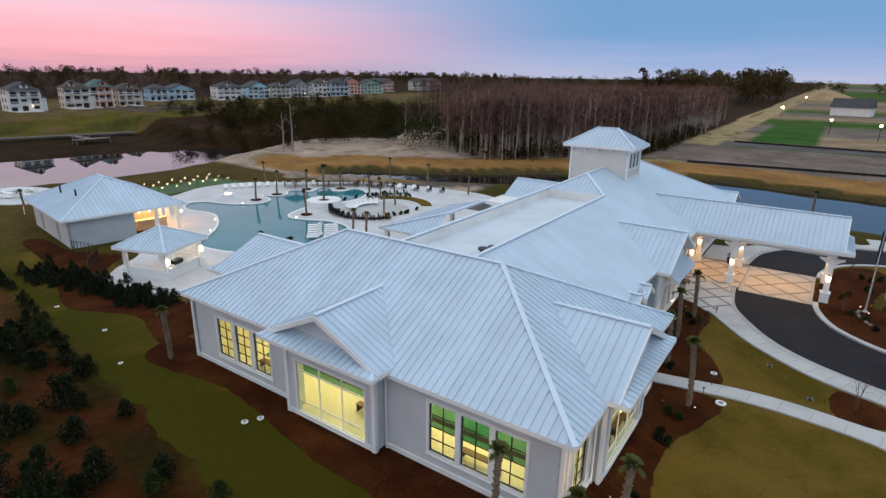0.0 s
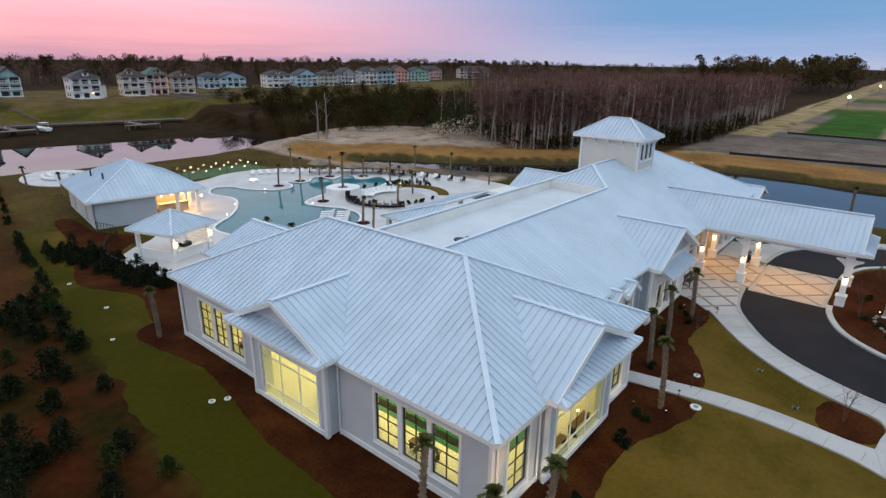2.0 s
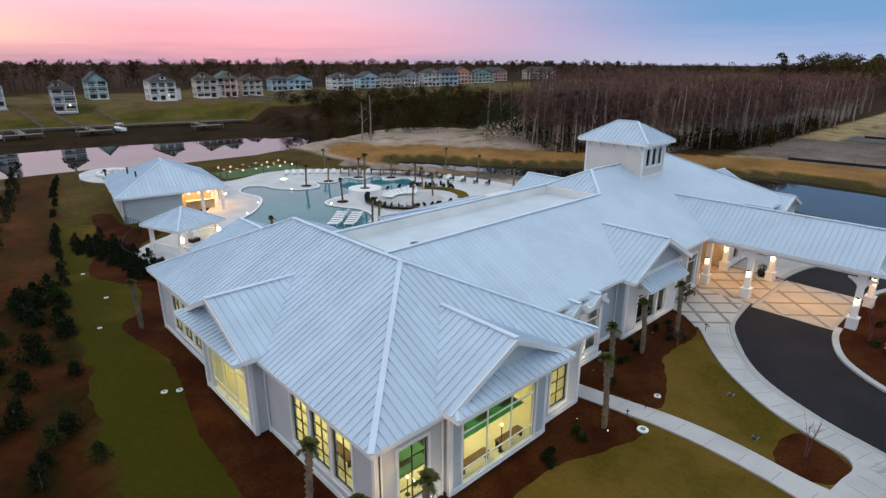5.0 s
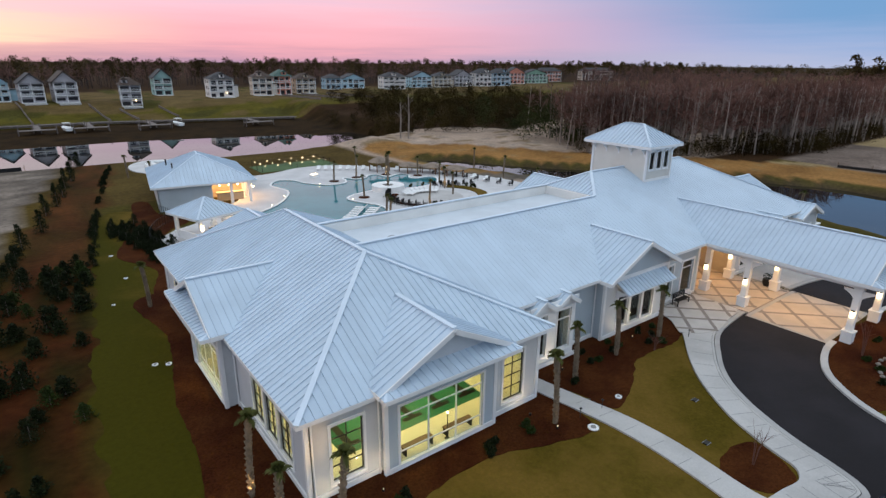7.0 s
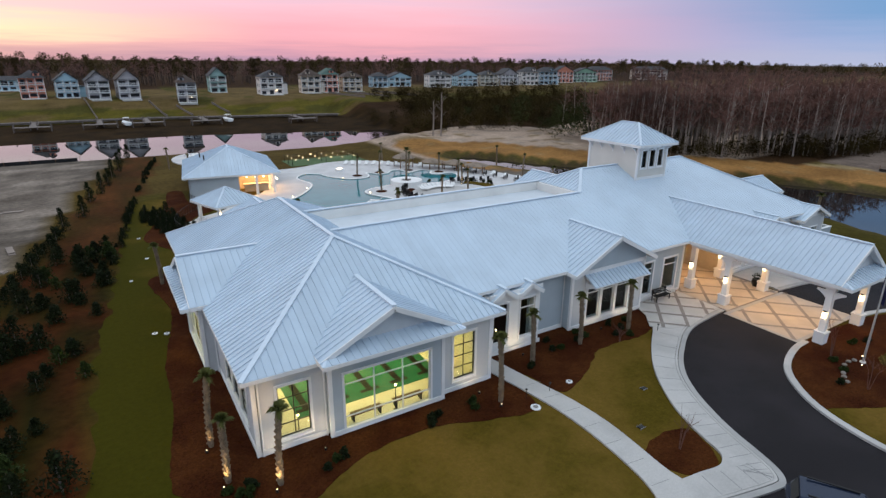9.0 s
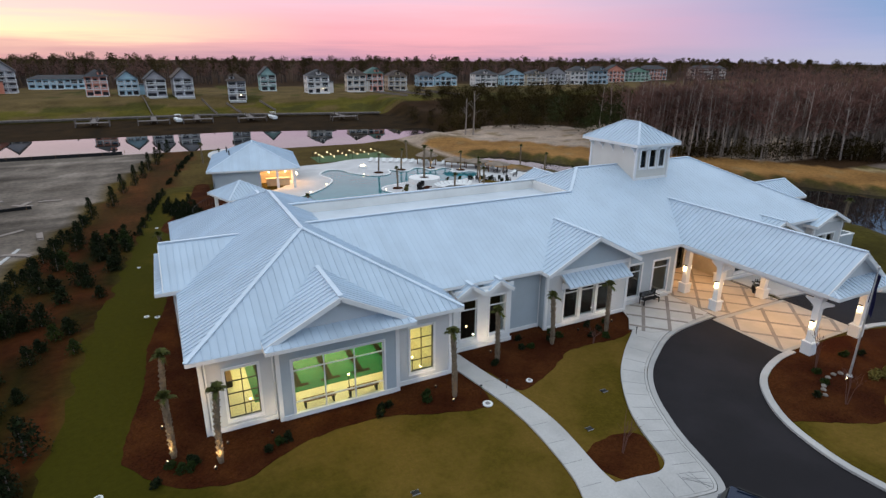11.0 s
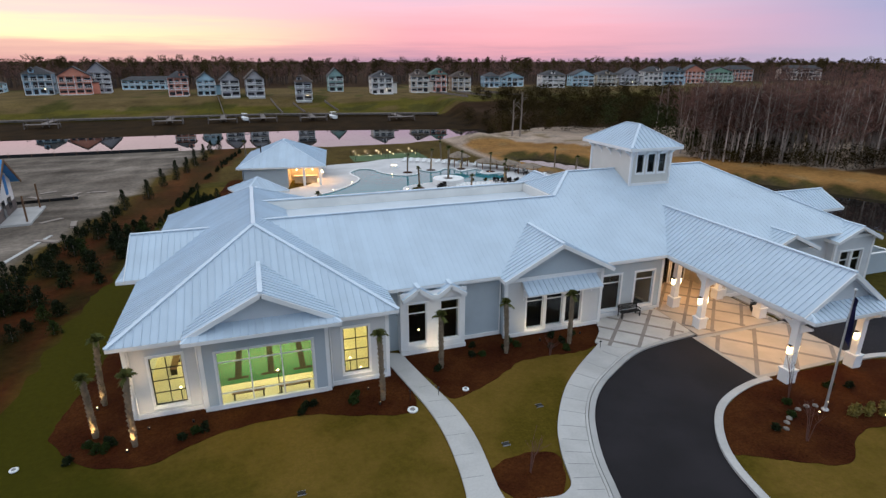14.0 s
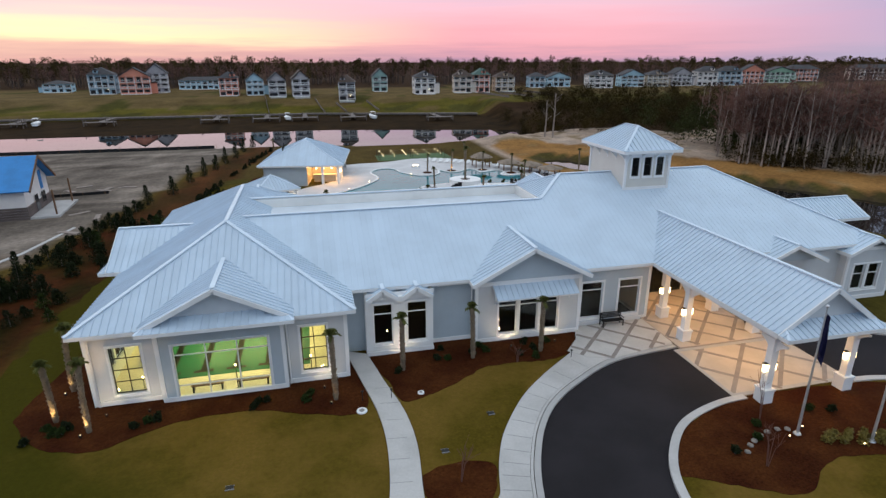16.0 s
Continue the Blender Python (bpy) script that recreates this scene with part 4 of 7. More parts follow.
# added glowing globes stand in for garden lights reflected in the panes
for x, y, z in ((2.3, 0.9, 1.0), (7.6, 0.0, 1.6), (11.9, 0.8, 1.2), (17.0, 3.2, 1.1), (25.0, 3.3, 1.0)):
    gl = thing("globe_lamp", "small glowing globe on a slim stand, imitating a light reflected in the glass", "lamp", "globe lamps inside the windows", at=pose(x, y, 0.1))
    part("globe", ball(bmesh.new(), (0, 0, z), 0.065), LIT, gl)
    part("stand", tube(bmesh.new(), [((0, 0, 0.02), 0.03), ((0, 0, z - 0.12), 0.02)], 6), BLACK, gl)
    part("foot", tube(bmesh.new(), [((0, 0, 0.0), 0.14), ((0, 0, 0.03), 0.14)], 10), BLACK, gl)
# main front: white twin window bay, plain wall, gable bay, wall by the entry
mf = pose(14.1, 3.0, 0)
wall(club, mf, 22.6, 0, WT, [(1.7, 5.6, 0.12, 4.2), (9.2, 16.2, 0.12, 4.2), (17.1, 18.75, 0.6, 3.35), (20.1, 21.75, 0.6, 3.35)], SIDING_BLUE)
for a in (17.1, 20.1):
    window(club, mf, a, a + 1.65, 0.6, 3.35, 1, 2, WHITE, 0.15, (2.75,), 0.08)
tb = pose(15.5, 2.25, 0)
wall(club, tb, 4.5, 0, 4.25, [(0.52, 1.76, 0.75, 3.58), (2.76, 4.06, 0.75, 3.58)], WHITE)
for a, b in ((0.52, 1.76), (2.76, 4.06)):
    window(club, tb, a, b, 0.75, 3.58, 1, 2, WHITE, 0.1, (2.9,), 0.08)
for b in ((15.5, 2.47, 0, 15.7, 3.0, 4.25), (19.8, 2.47, 0, 20.0, 3.0, 4.25)):
    part("wall", boxes(b), WHITE, club)
for cx in (16.65, 18.85):
    gable(club, pose(cx, 2.1, 0), 1.05, 4.12, 0.68, -0.28, 3.0, wall_y=-0.03, infill=WHITE, infill_half=0.98)
part("valley_block", boxes((17.6, 1.78, 3.94, 17.9, 2.09, 4.26)), WHITE, club)
gb = pose(23.0, 2.2, 0)
wall(club, gb, 7.6, 0, 4.6, [(1.6, 2.9, 0.5, 3.2), (3.15, 4.45, 0.5, 3.2), (4.7, 6.0, 0.5, 3.2)], SIDING)
for a in (1.6, 3.15, 4.7):
    window(club, gb, a, a + 1.3, 0.5, 3.2, 1, 2, WHITE, 0.115, (2.6,), 0.08)
for b in ((23.0, 2.42, 0, 23.2, 3.0, 4.6), (30.4, 2.42, 0, 30.6, 3.0, 4.6)):
    part("wall", boxes(b), SIDING_BLUE, club)
roof_plane(club, [(24.1, 1.05, 3.55), (30.0, 1.05, 3.55), (30.0, 2.18, 4.2), (24.1, 2.18, 4.2)], (0, -1), under=0.08)
for x in (24.35, 25.9, 27.4, 28.9, 29.8):
    bracket(club, pose(x, 2.2, 3.55), 0.9, 0.8)
# entry recess, right-hand walls
for b in ((36.5, 3.22, 0, 36.7, 7.0, WT), (43.2, 3.22, 0, 43.4, 7.0, WT)):
    part("wall", boxes(b), TAN_WALL, club)
en = pose(36.7, 7.0, 0)
wall(club, en, 6.5, 0, WT, [(0.8, 2.2, 0.1, 2.5), (2.5, 4.1, 0.1, 2.6), (4.4, 5.8, 0.1, 2.5)], TAN_WALL)
for a, b in ((0.8, 2.2), (2.5, 4.1), (4.4, 5.8)):
    window(club, en, a, b, 0.12, 2.5, 2, 1, DARK_FRAME, 0.1)
rf = pose(43.2, 3.0, 0)
wall(club, rf, 14.0, 0, WT, [(1.2, 2.6, 0.65, 3.3), (3.4, 4.8, 0.65, 3.3)], SIDING)
for a in (1.2, 3.4):
    window(club, rf, a, a + 1.4, 0.65, 3.3, 1, 2, WHITE, 0.12, (2.7,), 0.08)
eb = pose(53.9, 2.2, 0)
wall(club, eb, 4.4, 0, 4.3, [(0.7, 1.85, 0.9, 3.0), (2.15, 3.3, 0.9, 3.0)], SIDING)
for a in (0.7, 2.15):
    window(club, eb, a, a + 1.15, 0.9, 3.0, 1, 2, WHITE, 0.14, (2.2,), 0.08)
for b in ((53.9, 2.42, 0, 54.1, 3.0, 4.3), (58.1, 2.42, 0, 58.3, 6.0, 4.3), (57.0, 3.2, 0, 57.2, 21.8, WT), (14.1, 21.6, 0, 57.0, 21.8, WT)):
    part("wall", boxes(b), SIDING, club)
# floors whose near-black colour carries the darkness of the rooms
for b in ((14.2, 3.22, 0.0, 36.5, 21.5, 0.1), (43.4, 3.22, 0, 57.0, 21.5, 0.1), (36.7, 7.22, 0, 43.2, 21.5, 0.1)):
    part("floor_slab", boxes(b), ROOM_SHADE, club)
# near-black sheets added behind the panes, painted dark in place of room shade
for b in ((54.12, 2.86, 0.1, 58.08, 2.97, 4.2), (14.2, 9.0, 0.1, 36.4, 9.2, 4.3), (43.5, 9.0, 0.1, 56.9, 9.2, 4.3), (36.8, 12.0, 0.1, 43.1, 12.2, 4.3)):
    part("indoor_wall", boxes(b), ROOM_SHADE, club)
# white corner boards, base boards and downpipes
for x, y, h in ((0, 0, WT), (3.7, -0.42, 4.6), (10.45, -0.42, 4.6), (14.1, 0, WT), (0, 26, WT), (-0.72, 9.62, 4.6), (-0.72, 16.0, 4.6), (23.0, 2.2, 4.5), (30.6, 2.2, 4.5), (36.6, 3.0, WT), (43.3, 3.0, WT), (53.9, 2.2, 4.2), (58.3, 2.2, 4.2)):
    part("corner_board", boxes((x - 0.11, y - 0.05 if x >= 0 else y - 0.11, 0.0, x + 0.11, y + 0.13, h)), WHITE, club)
for a, b in (((0.11, -0.04), (3.6, -0.04)), ((3.8, -0.46), (10.35, -0.46)), ((10.55, -0.04), (14.0, -0.04)), ((15.5, 2.06), (20.0, 2.06)), ((20.1, 2.96), (22.9, 2.96)), ((23.1, 2.16), (30.5, 2.16)), ((30.7, 2.96), (36.5, 2.96)), ((-0.04, 0.13), (-0.04, 9.5)), ((-0.76, 9.75), (-0.76, 15.9)), ((-0.04, 16.1), (-0.04, 25.9)), ((43.4, 2.96), (53.8, 2.96)), ((54, 2.16), (58.2, 2.16))):
    part("base_board", beam(bmesh.new(), (*a, 0.16), (*b, 0.16), 0.07, 0.32), WHITE, club)
    part("frieze_board", beam(bmesh.new(), (*a, 4.34), (*b, 4.34), 0.06, 0.28), WHITE, club)
for x, y in ((3.5, -0.1), (10.66, -0.1), (-0.1, 9.4), (-0.1, 16.2), (22.85, 2.9), (30.75, 2.9), (0.2, -0.1)):
    part("downpipe", tube(bmesh.new(), [((x, y, 0.05), 0.05), ((x, y, 4.3), 0.05)], 6), WHITE, club)

yard = thing("equipment_yard", "pale walled equipment yard beside the clubhouse end", "enclosure")
for b in ((58.6, 3.0, 0, 62.5, 3.15, 1.95), (62.35, 3.15, 0, 62.5, 5.6, 1.95), (58.6, 5.6, 0, 62.5, 5.75, 1.95)):
    w = part("wall", boxes(b), SIDING_BLUE, yard)
    part("wall_cap", boxes((b[0] - 0.05, b[1] - 0.05, 1.95, b[3] + 0.05, b[4] + 0.05, 2.03)), WHITE, w)

# canopy columns with lanterns
for cx, cy in ((37.0, -8.35), (42.6, -8.3), (37.15, -0.9), (42.75, -0.95), (37.9, 2.75), (42.4, 2.9)):
    col_ob = part("canopy_column", boxes((cx - 0.21, cy - 0.21, 0.98, cx + 0.21, cy + 0.21, 4.38), (cx - 0.28, cy - 0.28, 4.0, cx + 0.28, cy + 0.28, 4.17)), WHITE, club)
    b = boxes((cx - 0.34, cy - 0.34, 0.0, cx + 0.34, cy + 0.34, 0.88), (cx - 0.39, cy - 0.39, 0.88, cx + 0.39, cy + 0.39, 0.98))
    part("column_base", b, WHITE, col_ob)
    if cy < 0:
        for turn in (0, 180):
            bracket(col_ob, pose(cx, cy - 0.21 if turn == 0 else cy + 0.21, 4.0, 0, 0, turn), 0.7, 0.8)
    for dx, dy in ((-0.31, 0), (0.31, 0)):
        part("lantern", boxes((cx + dx - 0.085, cy + dy - 0.085, 2.05, cx + dx + 0.085, cy + dy + 0.085, 2.5)), LIT, col_ob)
        part("lantern_cap", boxes((cx + dx - 0.12, cy + dy - 0.12, 2.51, cx + dx + 0.12, cy + dy + 0.12, 2.57)), BLACK, col_ob)
for b in ((36.75, -8.65, 4.18, 37.25, 2.4, 4.37), (42.2, -8.65, 4.18, 42.7, 2.4, 4.37), (37.27, -8.65, 4.18, 42.18, -8.15, 4.37)):
    part("canopy_beam", boxes(b), WHITE, club)
bm = bmesh.new()
for x in (38.3, 39.75, 41.2):
    for y in (-6.5, -3.5, -0.5):
        part("downlight", tube(bmesh.new(), [((x, y, 4.35), 0.1), ((x, y, 4.375), 0.1)], 8), LIT_SOFT, club)
lamp("canopy_light", "AREA", (39.75, -4.6, 4.3), 245, (1.0, 0.60, 0.27), 4, 6)
lamp("canopy_light", "AREA", (39.75, 3.5, 4.3), 170, (1.0, 0.56, 0.24), 3.5, 4)
for cx, cy in ((37.0, -8.4), (42.45, -8.4), (37.15, -1.1)):
    lamp("lantern_light", "POINT", (cx - 0.75, cy - 0.6, 2.4), 9, (1.0, 0.62, 0.28), 0.15)


# ---- pool terrace ----
DZ = 0.25
deck_line = smooth_line([(2.94, 43.98), (4.69, 37.01), (11.13, 35.18), (15.21, 31.61), (21, 27.6), (34, 27.0), (46, 29), (55.98, 35.22), (56.60, 44.98), (54.99, 52.78), (51.79, 60.58), (45.62, 68.38), (39.49, 75.20), (32.50, 76.71), (26.60, 74.35), (20.66, 73.45), (17.74, 70.58), (16.01, 58.95), (11.61, 54.62), (8.22, 49.78), (4.77, 47.38)], 5, True)
pool_line = smooth_line([(14.63, 48.84), (18.55, 52.02), (21.47, 55.49), (23.56, 59.85), (22.85, 64.71), (24.96, 67.79), (27.08, 66.80), (27.85, 63.69), (30.12, 60.37), (32.81, 59.95), (34.27, 61.59), (34.81, 63.82), (36.05, 61.87), (37.74, 61.76), (39.49, 63.49), (40.89, 63.18), (41.26, 60.56), (43.03, 61.03), (44.71, 61.60), (45.25, 60.04), (44.10, 58.21), (44.94, 56.74), (47.32, 56.92), (47.56, 55.17), (45.84, 52.75), (42.70, 51.12), (39.10, 51.34), (35.18, 53.03), (31.60, 52.48), (29.14, 51.43), (28.18, 49.68), (28.94, 47.14), (30.00, 44.59), (29.67, 41.67), (28.03, 39.34), (23.99, 36.83), (19.97, 38.04), (15.90, 41.40), (14.31, 45.33)], 4, True)
slab("pool_deck", deck_line, -0.02, DZ, DECK, None, [pool_line], "white concrete pool terrace", "pool deck")
slab("pool_water", pool_line, 0.02, 0.14, POOL, None, (), "calm turquoise swimming pool water", "water")
rim = pool_line + pool_line[:1]
slab("pool_coping", [p for p in offset_line(rim, -0.02)][:-1], 0.2, DZ + 0.02, WHITE, None, [offset_line(rim, 0.28)[:-1]], "pale coping round the pool", "coping")


def ring(cx, cy, r, n=28, sx=1.0, sy=1.0, a0=0.0, a1=2 * math.pi):
    return [(cx + r * sx * math.cos(a0 + (a1 - a0) * i / n), cy + r * sy * math.sin(a0 + (a1 - a0) * i / n)) for i in range(n)]


planter = thing("pool_planter", "round white raised planter standing in the pool", "planter")
slab("planter_wall", ring(36.10, 51.86, 2.45), 0.05, 1.05, WHITE, planter, [ring(36.10, 51.86, 0.8)])
slab("planter_soil", ring(36.10, 51.86, 0.8), 0.05, 0.9, MULCH, planter)
slab("sand_court", ring(38.59, 44.33, 4.6, 36, 1.05, 1.0), 0.2, DZ + 0.02, CONCRETE, None, (), "pale round splash court beside the pool", "court")
court_bed = thing("court_bed", "curved planting bed round the splash court", "planting bed")
slab("bed_soil", ring(38.59, 44.33, 5.6, 40, 1.05, 1.0, 2.2, 4.3) + ring(38.59, 44.33, 4.75, 40, 1.05, 1.0, 2.2, 4.3)[::-1], 0.2, DZ + 0.12, MULCH, court_bed)
slab("bed_turf", ring(40.88, 44.31, 6.4, 40, 1.05, 1.0, -0.9, 0.9) + ring(40.88, 44.31, 4.9, 40, 1.05, 1.0, -0.9, 0.9)[::-1], 0.2, DZ + 0.14, LAWN, court_bed)
for cx, cy in ((32.26, 62.19), (36.72, 62.93), (42.20, 62.40), (46.18, 58.58), (30.68, 49.56), (27.07, 37.58)):
    pad = slab("tree_ring", ring(cx, cy, 0.8, 18), 0.2, DZ + 0.05, MULCH, None, (), "round mulch ring at a palm's foot", "tree ring")
firepit = thing("fire_pit", "round white fire pit on the terrace", "fire pit", at=pose(31.14, 67.34, DZ))
part("pit_wall", tube(bmesh.new(), [((0, 0, 0), 0.8), ((0, 0, 0.45), 0.8)], 18), WHITE, firepit)
part("flame_bowl", tube(bmesh.new(), [((0, 0, 0.45), 0.5), ((0, 0, 0.5), 0.45)], 14), LIT, firepit)
slab("lawn", [(25.6, 76.8), (40.6, 77.0), (40.4, 84.2), (25.8, 83.8)], -0.02, 0.05, surf("putting_turf", (0.05, 0.10, 0.03), 0.9, 0, 9, 0.3, 0.2, 0.3), None, (), "green putting turf with string lights", "lawn")
string = thing("string_lights", "string of warm bulbs on posts over the turf", "string lights")
for x in (26, 32.5, 39):
    for y in (77.4, 80.0, 82.6):
        part("post", tube(bmesh.new(), [((x, y, 0), 0.05), ((x, y, 1.4), 0.04)], 6), BLACK, string)
for j, y in enumerate((77.4, 80.0, 82.6)):
    for i in range(6):
        x = 26.6 + i * 2.3
        part("bulb", ball(bmesh.new(), (x, y, 1.15 - 0.15 * math.sin((i % 3 + 0.5) * 1.05)), 0.075), LIT, string)
    part("cable", tube(bmesh.new(), [((26, y, 1.4), 0.02), ((29.2, y, 1.2), 0.02), ((32.5, y, 1.4), 0.02), ((35.7, y, 1.2), 0.02), ((39, y, 1.4), 0.02)], 4), BLACK, string)
slab("pavement", ring(12.77, 93.30, 7.0, 30, 0.75, 1.15), -0.02, 0.12, DECK, None, (), "white splash pad near the canal", "pavement")
slide = thing("splash_feature", "low white curved splash-pad feature", "splash feature")
for r, z in ((2.4, 0.7), (1.5, 1.1)):
    part("curved_wall", tube(bmesh.new(), [((12.77 + r * math.cos(a), 93.30 + 1.3 * r * math.sin(a), 0.1 + z * 0.5), 0.28) for a in [k * 0.5 for k in range(11)]], 8), WHITE, slide)


# ---- pool house and pavilion ----
def hip_roof(parent, m, hx, hy, z, top, ridge, step=0.46, single=True):
    L = lambda x, y, zz: m @ Vector((x, y, zz))
    c = [L(-hx, -hy, z), L(hx, -hy, z), L(hx, hy, z), L(-hx, hy, z)]
    a, b = L(0, -ridge, top), L(0, ridge, top)
    r3 = m.to_3x3()
    for pl, d in (([c[0], c[1], a], (0, -1)), ([c[1], c[2], b, a], (1, 0)), ([c[2], c[3], b], (0, 1)), ([c[3], c[0], a, b], (-1, 0))):
        dd = r3 @ Vector((*d, 0))
        roof_plane(parent, pl, (dd.x, dd.y), step, single=single)
    cap(parent, [(a, c[0]), (a, c[1]), (b, c[2]), (b, c[3]), (a, b)], 0.2, 0.05)
    fascia(parent, loop_pairs(c))


saved = panel_count[0]
panel_count[0] = 0
ph = thing("pool_house", "pale grey pool house with a lit open bar", "pool house")
pm = pose(12.30, 64.43, 0, 0, 0, -8)
loose_mark = len(loose_v)
hip_roof(ph, pm, 6.5, 7.8, 3.3, 6.35, 1.2)
wall(ph, pm @ pose(-5.8, -7.1, 0), 6.6, 0, 3.2, [], SIDING_BLUE)
wall(ph, pm @ pose(-5.8, 7.1, 0, 0, 0, -90), 14.2, 0, 3.2, [(9.5, 10.6, 0.1, 2.2), (3.0, 4.2, 0.1, 2.2)], SIDING)
for a in (9.5, 3.0):
    bmx = bmesh.new()
    box(bmx, a + 0.03, 0.06, 0.12, a + 1.05, 0.12, 2.17, pm @ pose(-5.8, 7.1, 0, 0, 0, -90))
    part("door", bmx, TAN_WALL, ph)
wall(ph, pm @ pose(-5.8, 6.9, 0), 11.6, 0, 3.2, [], SIDING)
wall(ph, pm @ pose(0.8, -7.0, 0, 0, 0, 90), 5.5, 0, 3.2, [], TAN_WALL)
wall(ph, pm @ pose(0.8, -1.5, 0), 5.0, 0, 3.2, [], TAN_WALL)
bmx = bmesh.new()
box(bmx, -6.3, -7.6, 3.0, 6.3, 7.6, 3.06, pm)
part("soffit", bmx, WHITE, ph)
for x, y in ((5.6, -7.0), (3.2, -7.0), (5.6, -4.0), (5.6, -1.6)):
    bmx = bmesh.new()
    box(bmx, x - 0.18, y - 0.18, 0, x + 0.18, y + 0.18, 3.0, pm)
    part("post", bmx, WHITE, ph)
bmx = bmesh.new()
box(bmx, 1.6, -5.2, DZ, 5.0, -4.6, 1.35, pm)
box(bmx, 1.5, -5.4, 1.35, 5.1, -4.5, 1.42, pm)
part("bar_counter", bmx, TAN_WALL, ph)
for x in (2.0, 3.2, 4.4):
    bmx = bmesh.new()
    ball(bmx, pm @ Vector((x, -5.0, 2.35)), 0.11)
    part("pendant_lamp", bmx, LIT, ph)
for x, y in ((5.9, -6.2), (6.0, -7.3)):
    bmx = bmesh.new()
    ball(bmx, pm @ Vector((x, y, 2.3)), 0.13)
    part("wall_lantern", bmx, LIT, ph)
lamp("bar_light", "AREA", tuple(pm @ Vector((3.2, -4.0, 2.95))), 560, (1.0, 0.54, 0.21), 4, 4.5)
bmx = bmesh.new()
for x, y in ((-3.4, -2.5), (-3.9, 1.5)):
    tube(bmx, [(pm @ Vector((x, y, 4.2)), 0.1), (pm @ Vector((x, y, 5.5)), 0.1)], 8)
part("vent_pipe", bmx, BLACK, ph)

gz = thing("pavilion", "small white open pavilion with grill counter and lanterns", "pavilion")
gm = pose(7.60, 43.49, 0, 0, 0, 19)
hip_roof(gz, gm, 2.9, 2.9, 3.05, 4.6, 0.01, 0.4)
panel_count[0] = saved
for x in (-2.2, 2.2):
    for y in (-2.2, 2.2):
        bmx = bmesh.new()
        box(bmx, x - 0.16, y - 0.16, DZ, x + 0.16, y + 0.16, 2.95, gm)
        box(bmx, x - 0.27, y - 0.27, DZ, x + 0.27, y + 0.27, 1.0, gm)
        post = part("post", bmx, WHITE, gz)
        if y < 0:
            bmx = bmesh.new()
            box(bmx, x - 0.1, y - 0.42, 1.75, x + 0.1, y - 0.2, 2.2, gm)
            part("lantern", bmx, LIT, post)
for b in ((-1.9, -2.3, DZ, 1.9, -2.1, 1.15), (-2.3, -1.9, DZ, -2.1, 1.9, 1.15), (-2.0, -2.45, 1.15, 2.0, -1.75, 1.22)):
    bmx = bmesh.new()
    box(bmx, *b, gm)
    part("low_wall", bmx, WHITE, gz)
bmx = bmesh.new()
box(bmx, -0.8, -2.0, 1.23, 0.2, -1.4, 1.6, gm)
part("grill", bmx, BLACK, gz, "black steel grill")
bmx = bmesh.new()
box(bmx, -2.7, -2.7, 2.86, 2.7, 2.7, 2.92, gm)
part("soffit", bmx, WHITE, gz)
lamp("pavilion_light", "POINT", tuple(gm @ Vector((0.5, -0.3, 2.6))), 70, (1.0, 0.80, 0.55), 0.2)
lamp("pavilion_light", "POINT", tuple(gm @ Vector((2.9, -1.2, 2.2))), 40, (1.0, 0.72, 0.40), 0.2)
# tall white screen with tables by the pavilion
screen = thing("privacy_screen", "white slatted screen beside the pavilion", "screen")
for k in range(7):
    bmx = bmesh.new()
    box(bmx, 2.6, -2.0, 0.5 + k * 0.28, 2.68, 1.2, 0.72 + k * 0.28, gm)
    part("slat", bmx, WHITE, screen)
for y in (-2.0, 1.2):
    bmx = bmesh.new()
    box(bmx, 2.58, y - 0.06, DZ, 2.70, y + 0.06, 2.6, gm)
    part("post", bmx, WHITE, screen)


# ---- poolside furniture ----
def lounger():
    ob = thing("sun_lounger", "white slatted sun lounger with a low back", "sun lounger", "sun loungers by the pool")
    part("seat", boxes((-0.33, -0.3, 0.30, 0.33, 1.0, 0.37)), WHITE, ob)
    bm = bmesh.new()
    beam(bm, (0, -0.3, 0.34), (0, -0.85, 0.72), 0.66, 0.06)
    part("backrest", bm, WHITE, ob)
    for x in (-0.28, 0.28):
        for y in (-0.2, 0.9):
            part("leg", boxes((x - 0.03, y - 0.03, 0, x + 0.03, y + 0.03, 0.30)), WHITE, ob)
    return ob


base = lounger()
spots = []
for row, (a, b) in enumerate((((23.61, 40.25), (27.22, 44.13)), ((25.04, 39.07), (28.55, 42.65)))):
    for k in range(6):
        u = k / 5
        spots.append((a[0] + (b[0] - a[0]) * u, a[1] + (b[1] - a[1]) * u, 0.14, 47))
for k in range(11):
    u = k / 10
    spots.append((34.58 + 11 * u, 72.92 - 8.6 * u + 0.8 * math.sin(u * 3.1), DZ, 145 + 12 * math.sin(k)))
for k in range(9):
    a = 0.7 + k * 0.2
    spots.append((38.59 + 3.4 * math.cos(a), 44.33 + 3.4 * math.sin(a), DZ + 0.02, math.degrees(a) + 90))
for k in range(6):
    spots.append((50.84 + 0.55 * k, 59.13 - 2.6 * k, DZ, 120))
base.matrix_world = pose(spots[0][0], spots[0][1], spots[0][2], 0, 0, spots[0][3])
for x, y, z, a in spots[1:]:
    copy_thing(base, pose(x, y, z, 0, 0, a) @ Matrix.Scale(0.9, 4))


